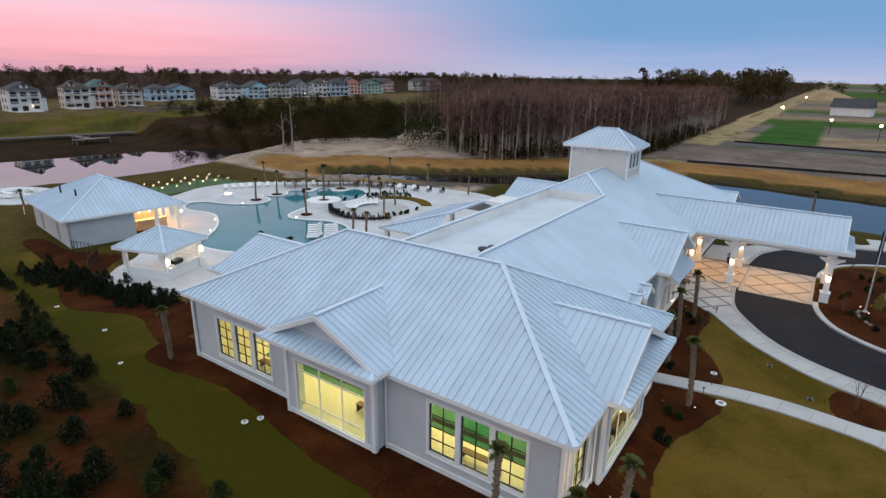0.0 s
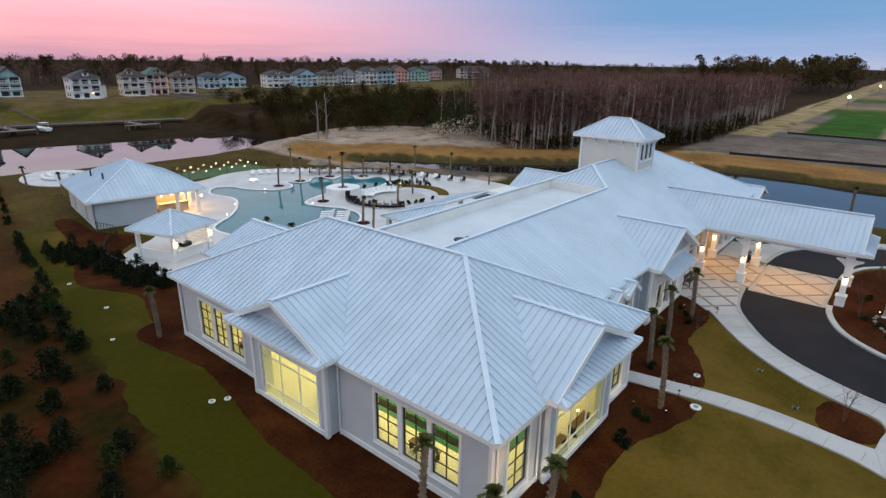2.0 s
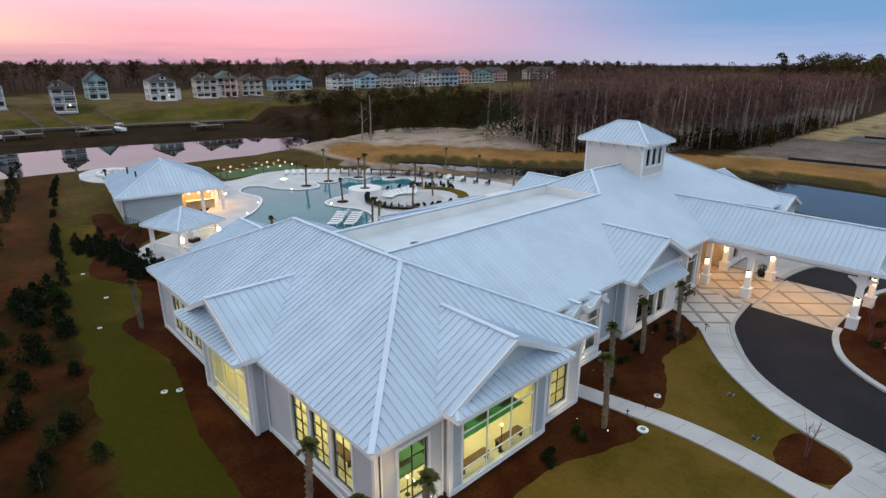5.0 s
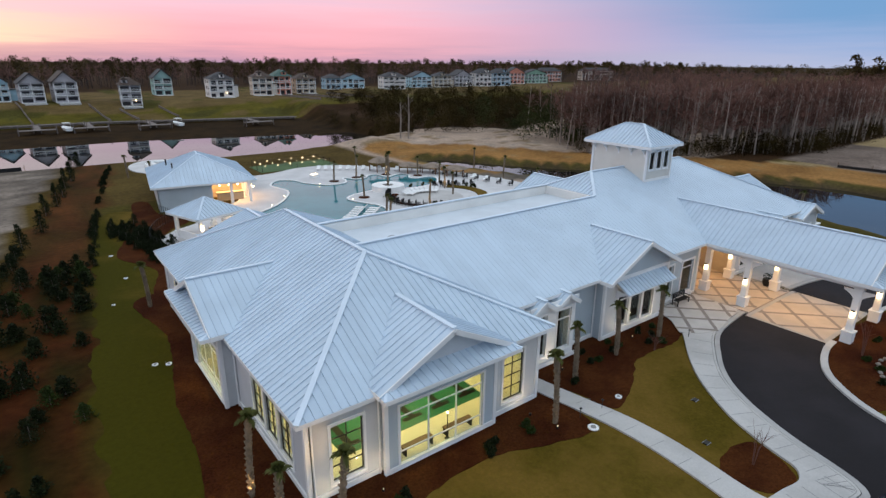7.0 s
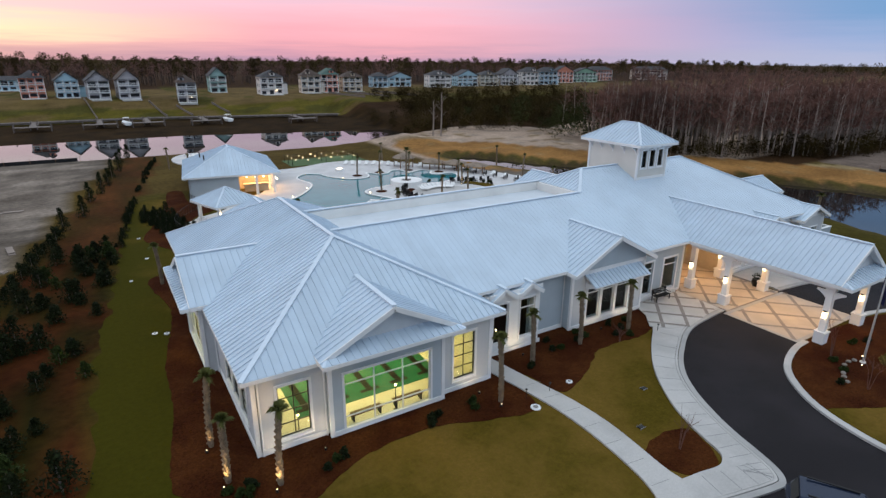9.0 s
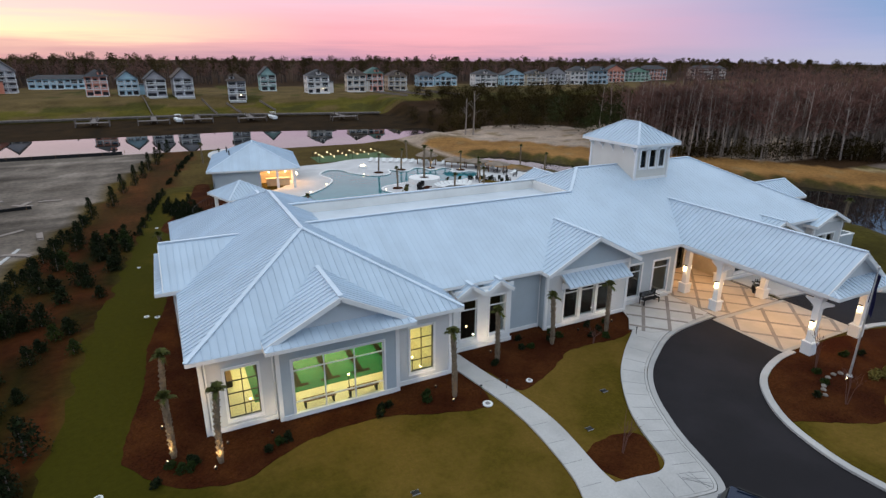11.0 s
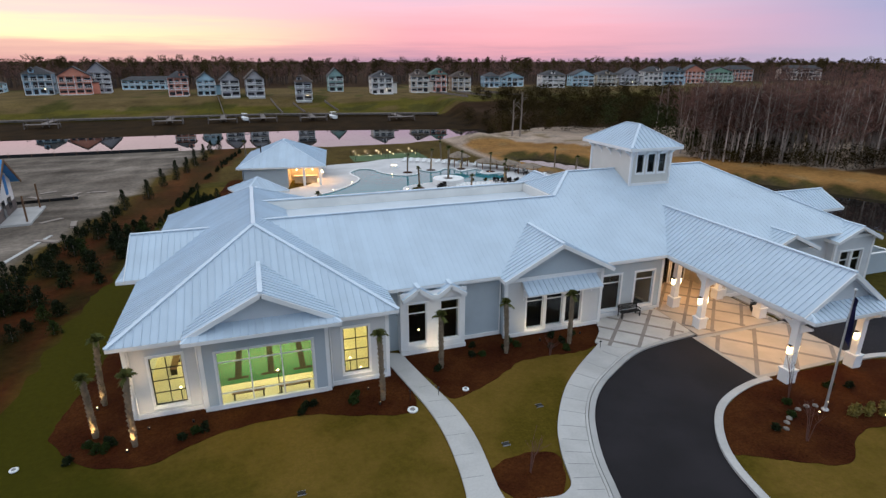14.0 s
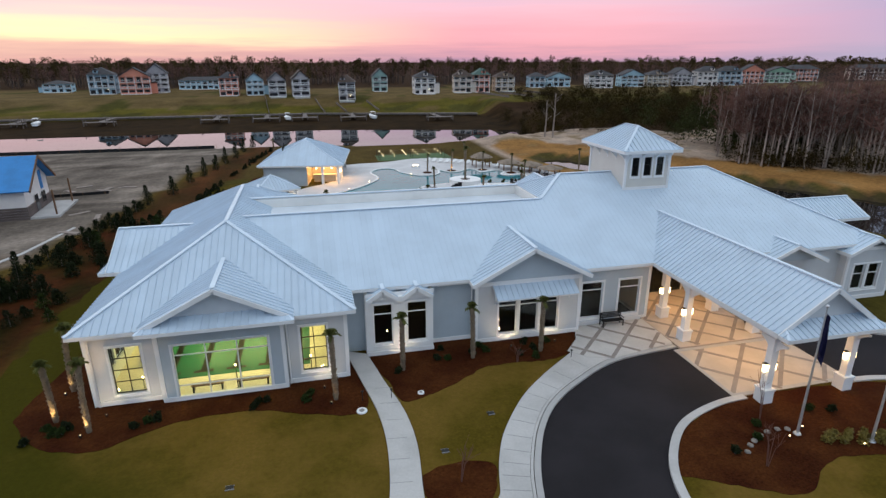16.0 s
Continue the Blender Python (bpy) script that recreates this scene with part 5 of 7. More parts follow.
dark_chair = thing("pool_chair", "dark woven pool chair beside the planting bed", "chair", "dark chairs round the splash court")
part("seat", boxes((-0.3, -0.3, 0.32, 0.3, 0.3, 0.42)), BLACK, dark_chair)
part("backrest", boxes((-0.3, -0.38, 0.32, 0.3, -0.3, 0.95)), BLACK, dark_chair)
for x in (-0.26, 0.26):
    part("armrest", boxes((x - 0.04, -0.3, 0.55, x + 0.04, 0.28, 0.6)), BLACK, dark_chair)
    for y in (-0.26, 0.24):
        part("leg", boxes((x - 0.03, y - 0.03, 0, x + 0.03, y + 0.03, 0.32)), BLACK, dark_chair)
seats = [(38.59 + 6.2 * math.cos(2.35 + 0.165 * k), 44.33 + 6.0 * math.sin(2.35 + 0.165 * k), 140 + 9 * k) for k in range(12)] + [(43.14 + 1.1 * k, 49.36 - 0.5 * k, 200) for k in range(6)] + [(49.37 + 0.6 * k, 58.17 - 2.1 * k, 70) for k in range(8)]
dark_chair.matrix_world = pose(seats[0][0], seats[0][1], DZ, 0, 0, seats[0][2])
for x, y, a in seats[1:]:
    copy_thing(dark_chair, pose(x, y, DZ, 0, 0, a))


def tiki():
    ob = thing("thatched_umbrella", "grey thatched umbrella hut on four posts", "umbrella hut", "thatched huts by the pool")
    bm = bmesh.new()
    rnd = random.Random(4)
    n = 18
    apex = bm.verts.new((0, 0, 3.9))
    rings = []
    for r, z in ((0.7, 3.45), (1.4, 2.95), (2.0, 2.55)):
        rings.append([bm.verts.new((r * (1 + rnd.uniform(-.06, .06)) * math.cos(2 * math.pi * i / n), r * (1 + rnd.uniform(-.06, .06)) * math.sin(2 * math.pi * i / n), z + rnd.uniform(-.08, .08))) for i in range(n)])
    for i in range(n):
        bm.faces.new((apex, rings[0][i], rings[0][(i + 1) % n]))
        for p, q in zip(rings, rings[1:]):
            bm.faces.new((p[i], q[i], q[(i + 1) % n], p[(i + 1) % n]))
    low = [bm.verts.new((v.co.x * 0.9, v.co.y * 0.9, v.co.z - 0.12)) for v in rings[-1]]
    for i in range(n):
        bm.faces.new((rings[-1][i], low[i], low[(i + 1) % n], rings[-1][(i + 1) % n]))
    part("thatch", bm, THATCH, ob)
    for x in (-1.2, 1.2):
        for y in (-1.2, 1.2):
            part("post", tube(bmesh.new(), [((x, y, 0), 0.09), ((x, y, 2.85), 0.08)], 7), WOOD, ob)
    return ob


hut = tiki()
huts = [(42.91, 65.69), (46.98, 62.17), (49.84, 59.23), (51.74, 55.14)]
hut.matrix_world = pose(*huts[0], DZ) @ Matrix.Diagonal((1.05, 1.05, 0.68, 1))
for k, (x, y) in enumerate(huts[1:]):
    copy_thing(hut, pose(x, y, DZ, 0, 0, 23 * k) @ Matrix.Diagonal((1.05, 1.05, 0.68, 1)))


# ---- palms ----
def palm(h, seed, lean=0.25, fronds=15, spread_a=0.9):
    rnd = random.Random(seed)
    ob = thing("palm_tree", "young sabal palm with rough trunk and trimmed crown", "palm tree", "palms round the clubhouse")
    bm = bmesh.new()
    rings = []
    for k in range(15):
        u = k / 14
        r = 0.115 - 0.015 * u + (0.03 if k % 2 else 0) + (0.03 if u > 0.82 else 0)
        rings.append(((lean * u * u, 0.4 * lean * u * u, h * u - 0.1), r))
    tube(bm, rings, 9)
    # old leaf bases in a rising spiral
    for k in range(84):
        u = 0.06 + 0.86 * k / 84
        a = k * 2.4 + rnd.uniform(-0.2, 0.2)
        c = Vector((lean * u * u, 0.4 * lean * u * u, h * u - 0.1))
        d, e = Vector((math.cos(a), math.sin(a), 0)), Vector((-math.sin(a), math.cos(a), 0))
        foot, tip = c + d * 0.10, c + d * rnd.uniform(0.17, 0.21) + Vector((0, 0, rnd.uniform(0.13, 0.20)))
        q = [bm.verts.new(foot - e * 0.06), bm.verts.new(foot + e * 0.06), bm.verts.new(tip + e * 0.035), bm.verts.new(tip - e * 0.035), bm.verts.new(foot + Vector((0, 0, 0.2)))]
        for f in ((0, 1, 2, 3), (3, 2, 4), (0, 3, 4), (1, 4, 2)):
            bm.faces.new([q[j] for j in f])
    part("trunk", bm, PALM_BARK, ob)
    verts, faces = [], []
    top = Vector((lean, 0.4 * lean, h - 0.1))
    for f in range(fronds):
        a = 2 * math.pi * f / fronds + rnd.uniform(-.2, .2)
        up = rnd.uniform(0.95, 1.5) if f % 5 else rnd.uniform(0.1, 0.7)
        ln = rnd.uniform(0.8, 1.15) * spread_a
        side = Vector((-math.sin(a), math.cos(a), 0))
        pts = []
        for k in range(6):
            u = k / 5
            out_r = ln * u * math.cos(up) + 0.05
            zz = ln * u * math.sin(up) - 0.45 * ln * u * u
            pts.append(top + Vector((math.cos(a) * out_r, math.sin(a) * out_r, zz)))
        for k in range(1, 6):
            for sg in (-1, 1):
                for j in range(2):
                    p = pts[k - 1].lerp(pts[k], 0.5 * j)
                    d = (pts[k] - pts[k - 1]).normalized()
                    tip = p + side * sg * rnd.uniform(0.17, 0.27) * (1.1 - 0.1 * k) + d * 0.2 - Vector((0, 0, rnd.uniform(0.05, 0.18)))
                    o = len(verts)
                    verts += [p - d * 0.05, p + d * 0.09, tip]
                    faces.append((o, o + 1, o + 2))
        o = len(verts)
        for p in pts:
            verts += [p - side * 0.02, p + side * 0.02]
        faces += [(o + 2 * k, o + 2 * k + 1, o + 2 * k + 3, o + 2 * k + 2) for k in range(5)]
    raw("crown", verts, faces, PALM_LEAF, ob)
    return ob


protos = [palm(3.7, 1, 0.2, 15, 0.46), palm(4.2, 2, -0.22, 15, 0.5), palm(5.0, 3, 0.2, 17, 0.72)]
front = [(0.35, -2.4, 1, 0), (-1.7, -1.0, 0, 0), (-1.9, 2.1, 1, 0), (13.2, -2.4, 1, 0), (17.5, -0.14, 0, 0), (22.23, 0.28, 0, 0), (26.92, 0.1, 0, 0), (-1.4, 27.1, 0, 0), (69.5, -6.0, 1, 0), (70, 8, 0, 0)]
water_side = [(32.26, 62.19), (36.72, 62.93), (42.20, 62.40), (46.18, 58.58), (30.68, 49.56), (36.10, 51.86), (27.07, 37.58), (25.26, 33.88), (45.96, 52.07), (44.07, 48.09), (35.21, 39.86), (14.48, 37.50), (13.99, 32.61), (42.29, 43.81), (54.97, 39.33), (41.56, 71.80), (58.80, 58.59), (57.09, 48.88), (8.61, 78.42), (6.01, 84.24)]
used = [False] * 3
rp = random.Random(9)
for x, y, k, z in front + [(x, y, 2 if (x, y) == (36.10, 51.86) else rp.choice((0, 0, 1)), DZ) for x, y in water_side]:
    m = pose(x, y, z if (x, y) != (36.10, 51.86) else 0.85, 0, 0, rp.uniform(0, 360)) @ Matrix.Scale(0.85 if y > 30 and (x, y) != (36.10, 51.86) else 1.0, 4)
    if not used[k]:
        protos[k].matrix_world, used[k] = m, True
    else:
        copy_thing(protos[k], m)


def uplight(x, y, z, energy, px, py):
    ob = thing("garden_uplight", "small black garden uplight at a palm's foot", "garden light", "garden uplights")
    ob.matrix_world = pose(x, y, z)
    part("housing", tube(bmesh.new(), [((0, 0, 0), 0.06), ((0, 0, 0.16), 0.08)], 8), BLACK, ob)
    part("lens", tube(bmesh.new(), [((0, 0, 0.161), 0.022), ((0, 0, 0.175), 0.022)], 8), LIT, ob)
    lamp("uplight", "SPOT", (x, y, z + 0.22), energy, (1.0, 0.62, 0.26), 0.05, None, (px, py, z + 1.2), 75)


for px, py, e in ((0.35, -2.4, 300), (-1.7, -1.0, 220), (-1.9, 2.1, 110), (13.2, -2.4, 14)):
    uplight(px - 0.28, py - 0.42, 0.045, e, px, py)
for px, py, wy in ((0.8, -1.1, 0.0), (3.0, -1.2, 0.0), (12.6, -1.1, 0.0), (17.75, 1.1, 2.25), (25.2, 1.1, 2.2), (28.4, 1.1, 2.2)):
    ob = thing("wall_washer", "small black garden light washing the wall above", "garden light", "garden lights along the walls", at=pose(px, py, 0.045))
    part("housing", tube(bmesh.new(), [((0, 0, 0), 0.05), ((0, 0, 0.14), 0.07)], 8), BLACK, ob)
    part("lens", tube(bmesh.new(), [((0, 0, 0.141), 0.012), ((0, 0, 0.15), 0.012)], 8), LIT, ob)
    lamp("wall_wash", "SPOT", (px, py, 0.21), 58 if wy == 0.0 else 76, (1.0, 0.76, 0.44), 0.08, None, (px, wy, 1.5), 125)
for px, py in ((36.72, 62.93), (42.20, 62.40), (46.18, 58.58), (44.07, 48.09), (35.21, 39.86), (8.61, 78.42), (25.26, 33.88)):
    uplight(px - 0.35, py - 0.45, DZ, 140, px, py)
for x, y in ((29.30, 61.35), (18.15, 52.31), (28.69, 49.29), (21.64, 56.56)):
    ob = thing("pool_light", "bright lamp at the pool's edge", "pool light", "pool edge lamps")
    ob.matrix_world = pose(x, y, DZ)
    part("lens", ball(bmesh.new(), (0, 0, 0.1), 0.09), LIT, ob)
    part("base", tube(bmesh.new(), [((0, 0, 0), 0.1), ((0, 0, 0.06), 0.1)], 8), BLACK, ob)


# ---- shrubs ----
def leaf_cloud(rnd, verts, faces, c, r, count, size, squash=1.0):
    for _ in range(count):
        d = Vector((rnd.gauss(0, 1), rnd.gauss(0, 1), rnd.gauss(0, 1)))
        d.normalize()
        p = Vector(c) + Vector((d.x * r, d.y * r, d.z * r * squash)) * rnd.uniform(0.45, 1.0)
        a, b = Vector((rnd.gauss(0, 1), rnd.gauss(0, 1), rnd.gauss(0, 1))).normalized(), Vector((rnd.gauss(0, 1), rnd.gauss(0, 1), rnd.gauss(0, 1))).normalized()
        o = len(verts)
        s = size * rnd.uniform(0.6, 1.3)
        verts += [p - a * s * 0.5, p + a * s * 0.5, p + b * s * 0.8]
        faces.append((o, o + 1, o + 2))


def shrub(name, seed, h, r, material, label, category, group, lumps=7):
    rnd = random.Random(seed)
    ob = thing(name, label, category, group)
    part("stem", tube(bmesh.new(), [((0, 0, -0.1), 0.05), ((0, 0, h * 0.7), 0.03)], 5), BARK, ob)
    verts, faces = [], []
    for k in range(lumps):
        u = (k + 0.35) / lumps
        a = rnd.uniform(0, 6.28)
        rr = r * (1 - 0.75 * u ** 1.4)
        leaf_cloud(rnd, verts, faces, (rr * 0.35 * math.cos(a), rr * 0.35 * math.sin(a), h * u), max(0.18, rr * 0.85), 170, 0.14, 1.1)
    raw("foliage", verts, faces, material, ob)
    return ob


def scatter(protos, places):
    used = set()
    for k, m in places:
        if k not in used:
            protos[k].matrix_world = m
            used.add(k)
        else:
            copy_thing(protos[k], m)


rs = random.Random(21)
hollies = [shrub("holly_tree", 31 + k, 2.8 + 0.4 * k, 0.8, SHRUB, "dark green young holly tree in the mulch strip", "tree", "hollies along the mulch strip", 9) for k in range(2)]
places = []
y = 50.0
while y < 104:
    places.append((rs.randrange(2), pose(strip_left(y) + rs.uniform(-0.2, 1.3), y, 0, 0, 0, rs.uniform(0, 360))))
    y += rs.uniform(5.0, 8.5)
for y in (-4, 0.5, 4, 8, 11.5, 15, 18, 21.5):
    places.append((rs.randrange(2), pose(-13.2 + 0.06 * y + rs.uniform(-0.8, 0.8), y, 0, 0, 0, rs.uniform(0, 360))))
scatter(hollies, places)
bushes = [shrub("shrub", 41 + k, 1.0 + 0.25 * k, 0.65 + 0.1 * k, SHRUB if k != 1 else SHRUB_GREEN, "low dark green shrub in brown mulch", "shrub", "shrubs in the mulch strip", 5) for k in range(3)]
places = [((0, 2)[k % 2], pose(strip_left(24 + 1.5 * k) + 0.4 + rs.uniform(-0.25, 0.25), 24 + 1.5 * k, 0, 0, 0, 50 * k)) for k in range(17)]
for k in range(95):
    y = rs.uniform(-14, 40)
    x = rs.uniform(strip_left(y) + 1.5 if y > 25 else -15.5, strip_right(y) - 0.5)
    places.append((rs.choice((0, 0, 1, 2, 2)), pose(x, y, 0, 0, 0, rs.uniform(0, 360)) @ Matrix.Scale(rs.uniform(0.8, 1.35), 4)))
for k in range(75):
    y = rs.uniform(40, 96)
    places.append((rs.choice((0, 2, 2)), pose(strip_right(y) - rs.uniform(0.2, 0.9), y, 0, 0, 0, rs.uniform(0, 360)) @ Matrix.Scale(rs.uniform(0.35, 0.62), 4)))
for k in range(150):
    u = rs.random()
    places.append((rs.choice((0, 2)), pose(0.6 + 2.8 * u + rs.uniform(-1.8, 1.4), 56 - 19 * u + rs.uniform(-2.5, 1.0) - 6 * (1 - u) * rs.random(), 0, 0, 0, rs.uniform(0, 360)) @ Matrix.Scale(rs.uniform(0.4, 0.85), 4)))
scatter(bushes, places)
slab("mulch_bed", frayed(smooth_line([(-0.5, 29.5), (4.11, 30.74), (4.49, 36.62), (2.77, 42.52), (4.45, 48.36), (7.67, 52.23), (5.26, 57.71), (5.31, 64.90), (3.42, 64.92), (2.10, 56.19), (-0.13, 47.43), (-1.61, 41.59), (0.71, 35.68)], 8, True)), -0.02, 0.04, MULCH, None, (), "dark planting bed round the pavilion", "mulch bed")
fence = thing("pool_fence", "thin black metal fence beside the pavilion", "fence")
fl = smooth_line([(5.27, 57.12), (5.95, 53.22), (3.43, 49.35), (1.94, 43.99), (3.69, 36.63), (4.62, 30.74)], 8)
for p in fl:
    part("post", tube(bmesh.new(), [((*p, 0), 0.03), ((*p, 1.25), 0.03)], 5), BLACK, fence)
for z in (0.3, 1.2):
    part("rail", tube(bmesh.new(), [((*p, z), 0.018) for p in fl], 4), BLACK, fence)
tiny = [shrub("low_plant", 61 + k, 0.35 + 0.1 * k, 0.32, (SHRUB_GREEN, SHRUB)[k], "small green groundcover plant in mulch", "plant", "small bed plants", 2) for k in range(2)]
places = []
for k in range(14):
    places.append((rs.randrange(2), pose(rs.uniform(-3, 13), rs.uniform(-3.0, -1.6), 0.03, 0, 0, rs.uniform(0, 360))))
for k in range(12):
    places.append((rs.randrange(2), pose(rs.uniform(17, 30), rs.uniform(-0.6, 1.7), 0.03, 0, 0, rs.uniform(0, 360))))
for k in range(11):
    places.append((rs.randrange(2), pose(rs.uniform(30.5, 47), rs.uniform(-13.2, -9.4), 0.08, 0, 0, rs.uniform(0, 360))))
for k in range(20):
    a = rs.uniform(-2.3, 2.1)
    places.append((rs.randrange(2), pose(40.45 + 6.5 * 1.15 * math.cos(a), 45.49 + 6.5 * 0.95 * math.sin(a), 0.36, 0, 0, 0)))
scatter(tiny, places)
gold = shrub("golden_plant", 71, 0.5, 0.34, surf("golden_leaf", (0.17, 0.13, 0.02), 0.7, 0, 10, 1.5, 0.3, 0.1), "yellow-green clumping plant in the island bed", "plant", "golden plants on the island", 2)
row = [(37.48 + 0.42 * k, -12.25 - 0.10 * k + (0.35 if k % 2 else 0), 0.08) for k in range(13)]
gold.matrix_world = pose(*row[0])
for k, p in enumerate(row[1:]):
    copy_thing(gold, pose(*p, 0, 0, 40 * k))
bm = bmesh.new()
bmesh.ops.create_icosphere(bm, subdivisions=2, radius=0.16)
for v in bm.verts:
    v.co *= 1 + 0.25 * noise.noise(v.co * 6)
    v.co.z *= 0.7
me = bpy.data.meshes.new("rock")
bm.to_mesh(me)
bm.free()
me.materials.append(STONE)
for k, (x, y) in enumerate(((36.27, -10.9), (35.75, -10.78), (35.04, -10.84), (34.48, -11.0), (33.85, -11.3), (33.4, -11.55), (32.9, -11.95))):
    ob = tagged(new("rock", me), "rounded pale landscaping rock in the island bed", "rock", "rocks in the island bed")
    ob.matrix_world = pose(x, y, 0.12, 0, 0, 70 * k)


# ---- bare ornamental trees, flags, bench, covers, car ----
def bare_tree(x, y, h, seed):
    rnd = random.Random(seed)
    ob = thing("ornamental_tree", "leafless multi-stem ornamental tree", "tree", "bare trees in the beds")
    ob.matrix_world = pose(x, y, 0.05)
    for k in range(5):
        a, s = rnd.uniform(0, 6.28), rnd.uniform(0.15, 0.35)
        bm = bmesh.new()
        mid = Vector((s * h * 0.35 * math.cos(a), s * h * 0.35 * math.sin(a), h * 0.55))
        tip = Vector((s * h * math.cos(a), s * h * math.sin(a), h * rnd.uniform(0.85, 1.05)))
        tube(bm, [((0.05 * math.cos(a), 0.05 * math.sin(a), 0), 0.022), (mid, 0.015), (tip, 0.006)], 5)
        for j in range(3):
            p = mid.lerp(tip, rnd.uniform(0.1, 0.8))
            tube(bm, [(p, 0.009), (p + Vector((rnd.uniform(-.5, .5), rnd.uniform(-.5, .5), rnd.uniform(.3, .7))), 0.005)], 4)
        part("stem", bm, TWIG, ob)
    return ob


for k, (x, y, h) in enumerate(((35.58, -9.79, 2.6), (33.1, -13.0, 2.2), (18.48, -10.50, 1.8), (47.28, -10.40, 2.8), (24.88, -0.90, 0.9))):
    bare_tree(x, y, h, 80 + k)


def flagpole(x, y, h, flag):
    ob = thing("flagpole", "silver flagpole with a limp navy flag", "flagpole", "flagpoles on the island", at=pose(x, y, 0.08))
    part("pole", tube(bmesh.new(), [((0, 0, 0), 0.075), ((0, 0, h), 0.035)], 9), SILVER, ob)
    part("finial", ball(bmesh.new(), (0, 0, h + 0.08), 0.09), SILVER, ob)
    part("base", tube(bmesh.new(), [((0, 0, 0), 0.2), ((0, 0, 0.08), 0.16)], 10), SILVER, ob)
    if flag:
        bm = bmesh.new()
        grid = [[bm.verts.new((0.05 + 0.30 * u + 0.06 * math.sin(7 * u + 3 * v), 0.14 * math.sin(9 * u + 2 * v), h - 0.25 - 2.3 * v * (0.85 + 0.25 * u) - 0.45 * u)) for u in [i / 8 for i in range(9)]] for v in [j / 10 for j in range(11)]]
        for j in range(10):
            for i in range(8):
                bm.faces.new((grid[j][i], grid[j][i + 1], grid[j + 1][i + 1], grid[j + 1][i]))
        bmesh.ops.solidify(bm, geom=bm.faces[:], thickness=0.012)
        part("flag", bm, NAVY, ob, "limp navy flag")
    for dx, dy in ((-0.7, -0.2), (0.6, 0.3)):
        l = thing("flag_light", "small ground lamp lighting the flagpole", "garden light", "flag lamps")
        l.matrix_world = pose(x + dx, y + dy, 0.08)
        part("housing", tube(bmesh.new(), [((0, 0, 0), 0.05), ((0, 0, 0.12), 0.07)], 8), BLACK, l)
        part("lens", ball(bmesh.new(), (0, 0, 0.15), 0.035), LIT, l)


flagpole(36.5, -11.3, 7.2, True)
flagpole(39.7, -12.7, 7.2, True)

bench = thing("bench", "dark metal slatted bench against the wall", "bench", at=pose(33.4, 2.45, 0.15))
for k in range(4):
    part("seat_slat", boxes((-0.85, -0.45 + k * 0.12, 0.42, 0.85, -0.36 + k * 0.12, 0.46)), BLACK, bench)
for k in range(4):
    part("back_slat", boxes((-0.85, 0.06 + 0.02 * k, 0.52 + k * 0.11, 0.85, 0.09 + 0.02 * k, 0.60 + k * 0.11)), BLACK, bench)
for x in (-0.8, 0.8):
    part("leg", boxes((x - 0.03, -0.45, 0, x + 0.03, -0.39, 0.42), (x - 0.03, 0.03, 0, x + 0.03, 0.09, 0.95), (x - 0.03, -0.45, 0.62, x + 0.03, 0.05, 0.66)), BLACK, bench)
pot = thing("planter_pot", "dark round planter pot by the entrance", "planter", at=pose(43.2, -0.1, 0.145))
part("pot", tube(bmesh.new(), [((0, 0, 0), 0.24), ((0, 0, 0.35), 0.38), ((0, 0, 0.65), 0.34)], 14), BLACK, pot)
rnd = random.Random(5)
v, f = [], []
leaf_cloud(rnd, v, f, (0, 0, 0.85), 0.4, 120, 0.14)
raw("plant", v, f, SHRUB, pot)


def cover(x, y, z=0.04, r=0.32):
    ob = thing("valve_cover", "round white utility cover in the grass", "utility cover", "utility covers")
    ob.matrix_world = pose(x, y, z)
    part("ring", tube(bmesh.new(), [((0, 0, 0), r), ((0, 0, 0.06), r), ((0, 0, 0.07), r * 0.9)], 18), WHITE, ob)
    part("lid", tube(bmesh.new(), [((0, 0, 0.068), r * 0.5), ((0, 0, 0.085), r * 0.5)], 14), JOINT, ob)


for x, y, r in ((14.54, -3.93, 0.3), (18.1, -2.94, 0.2), (-3.0, 17.1, 0.19), (-2.27, 16.7, 0.19), (-1.93, 35.0, 0.17), (-2.1, 42.5, 0.17), (-3.71, 29.1, 0.15), (-4.83, -2.55, 0.2)):
    cover(x, y, 0.04, r)
for x, y in ((8.05, -8.42), (18.28, -8.25), (21.48, -5.80)):
    ob = thing("irrigation_box", "small dark irrigation box lid in the lawn", "utility cover", "irrigation boxes")
    ob.matrix_world = pose(x, y, 0.03)
    part("lid", boxes((-0.17, -0.115, 0, 0.17, 0.115, 0.05)), BLACK, ob)
    part("collar", boxes((-0.2, -0.145, 0, 0.2, -0.117, 0.04), (-0.2, 0.117, 0, 0.2, 0.145, 0.04)), JOINT, ob)
for x, y in ((16.33, -3.10), (14.68, -2.90), (28.48, -1.30)):
    ob = thing("path_light", "thin dark path light with a small cap", "path light", "path lights")
    ob.matrix_world = pose(x, y, 0.04)
    part("stake", tube(bmesh.new(), [((0, 0, 0), 0.02), ((0, 0, 0.6), 0.02)], 6), BLACK, ob)
    part("cap", tube(bmesh.new(), [((0, 0, 0.6), 0.09), ((0, 0, 0.66), 0.03)], 10), BLACK, ob)

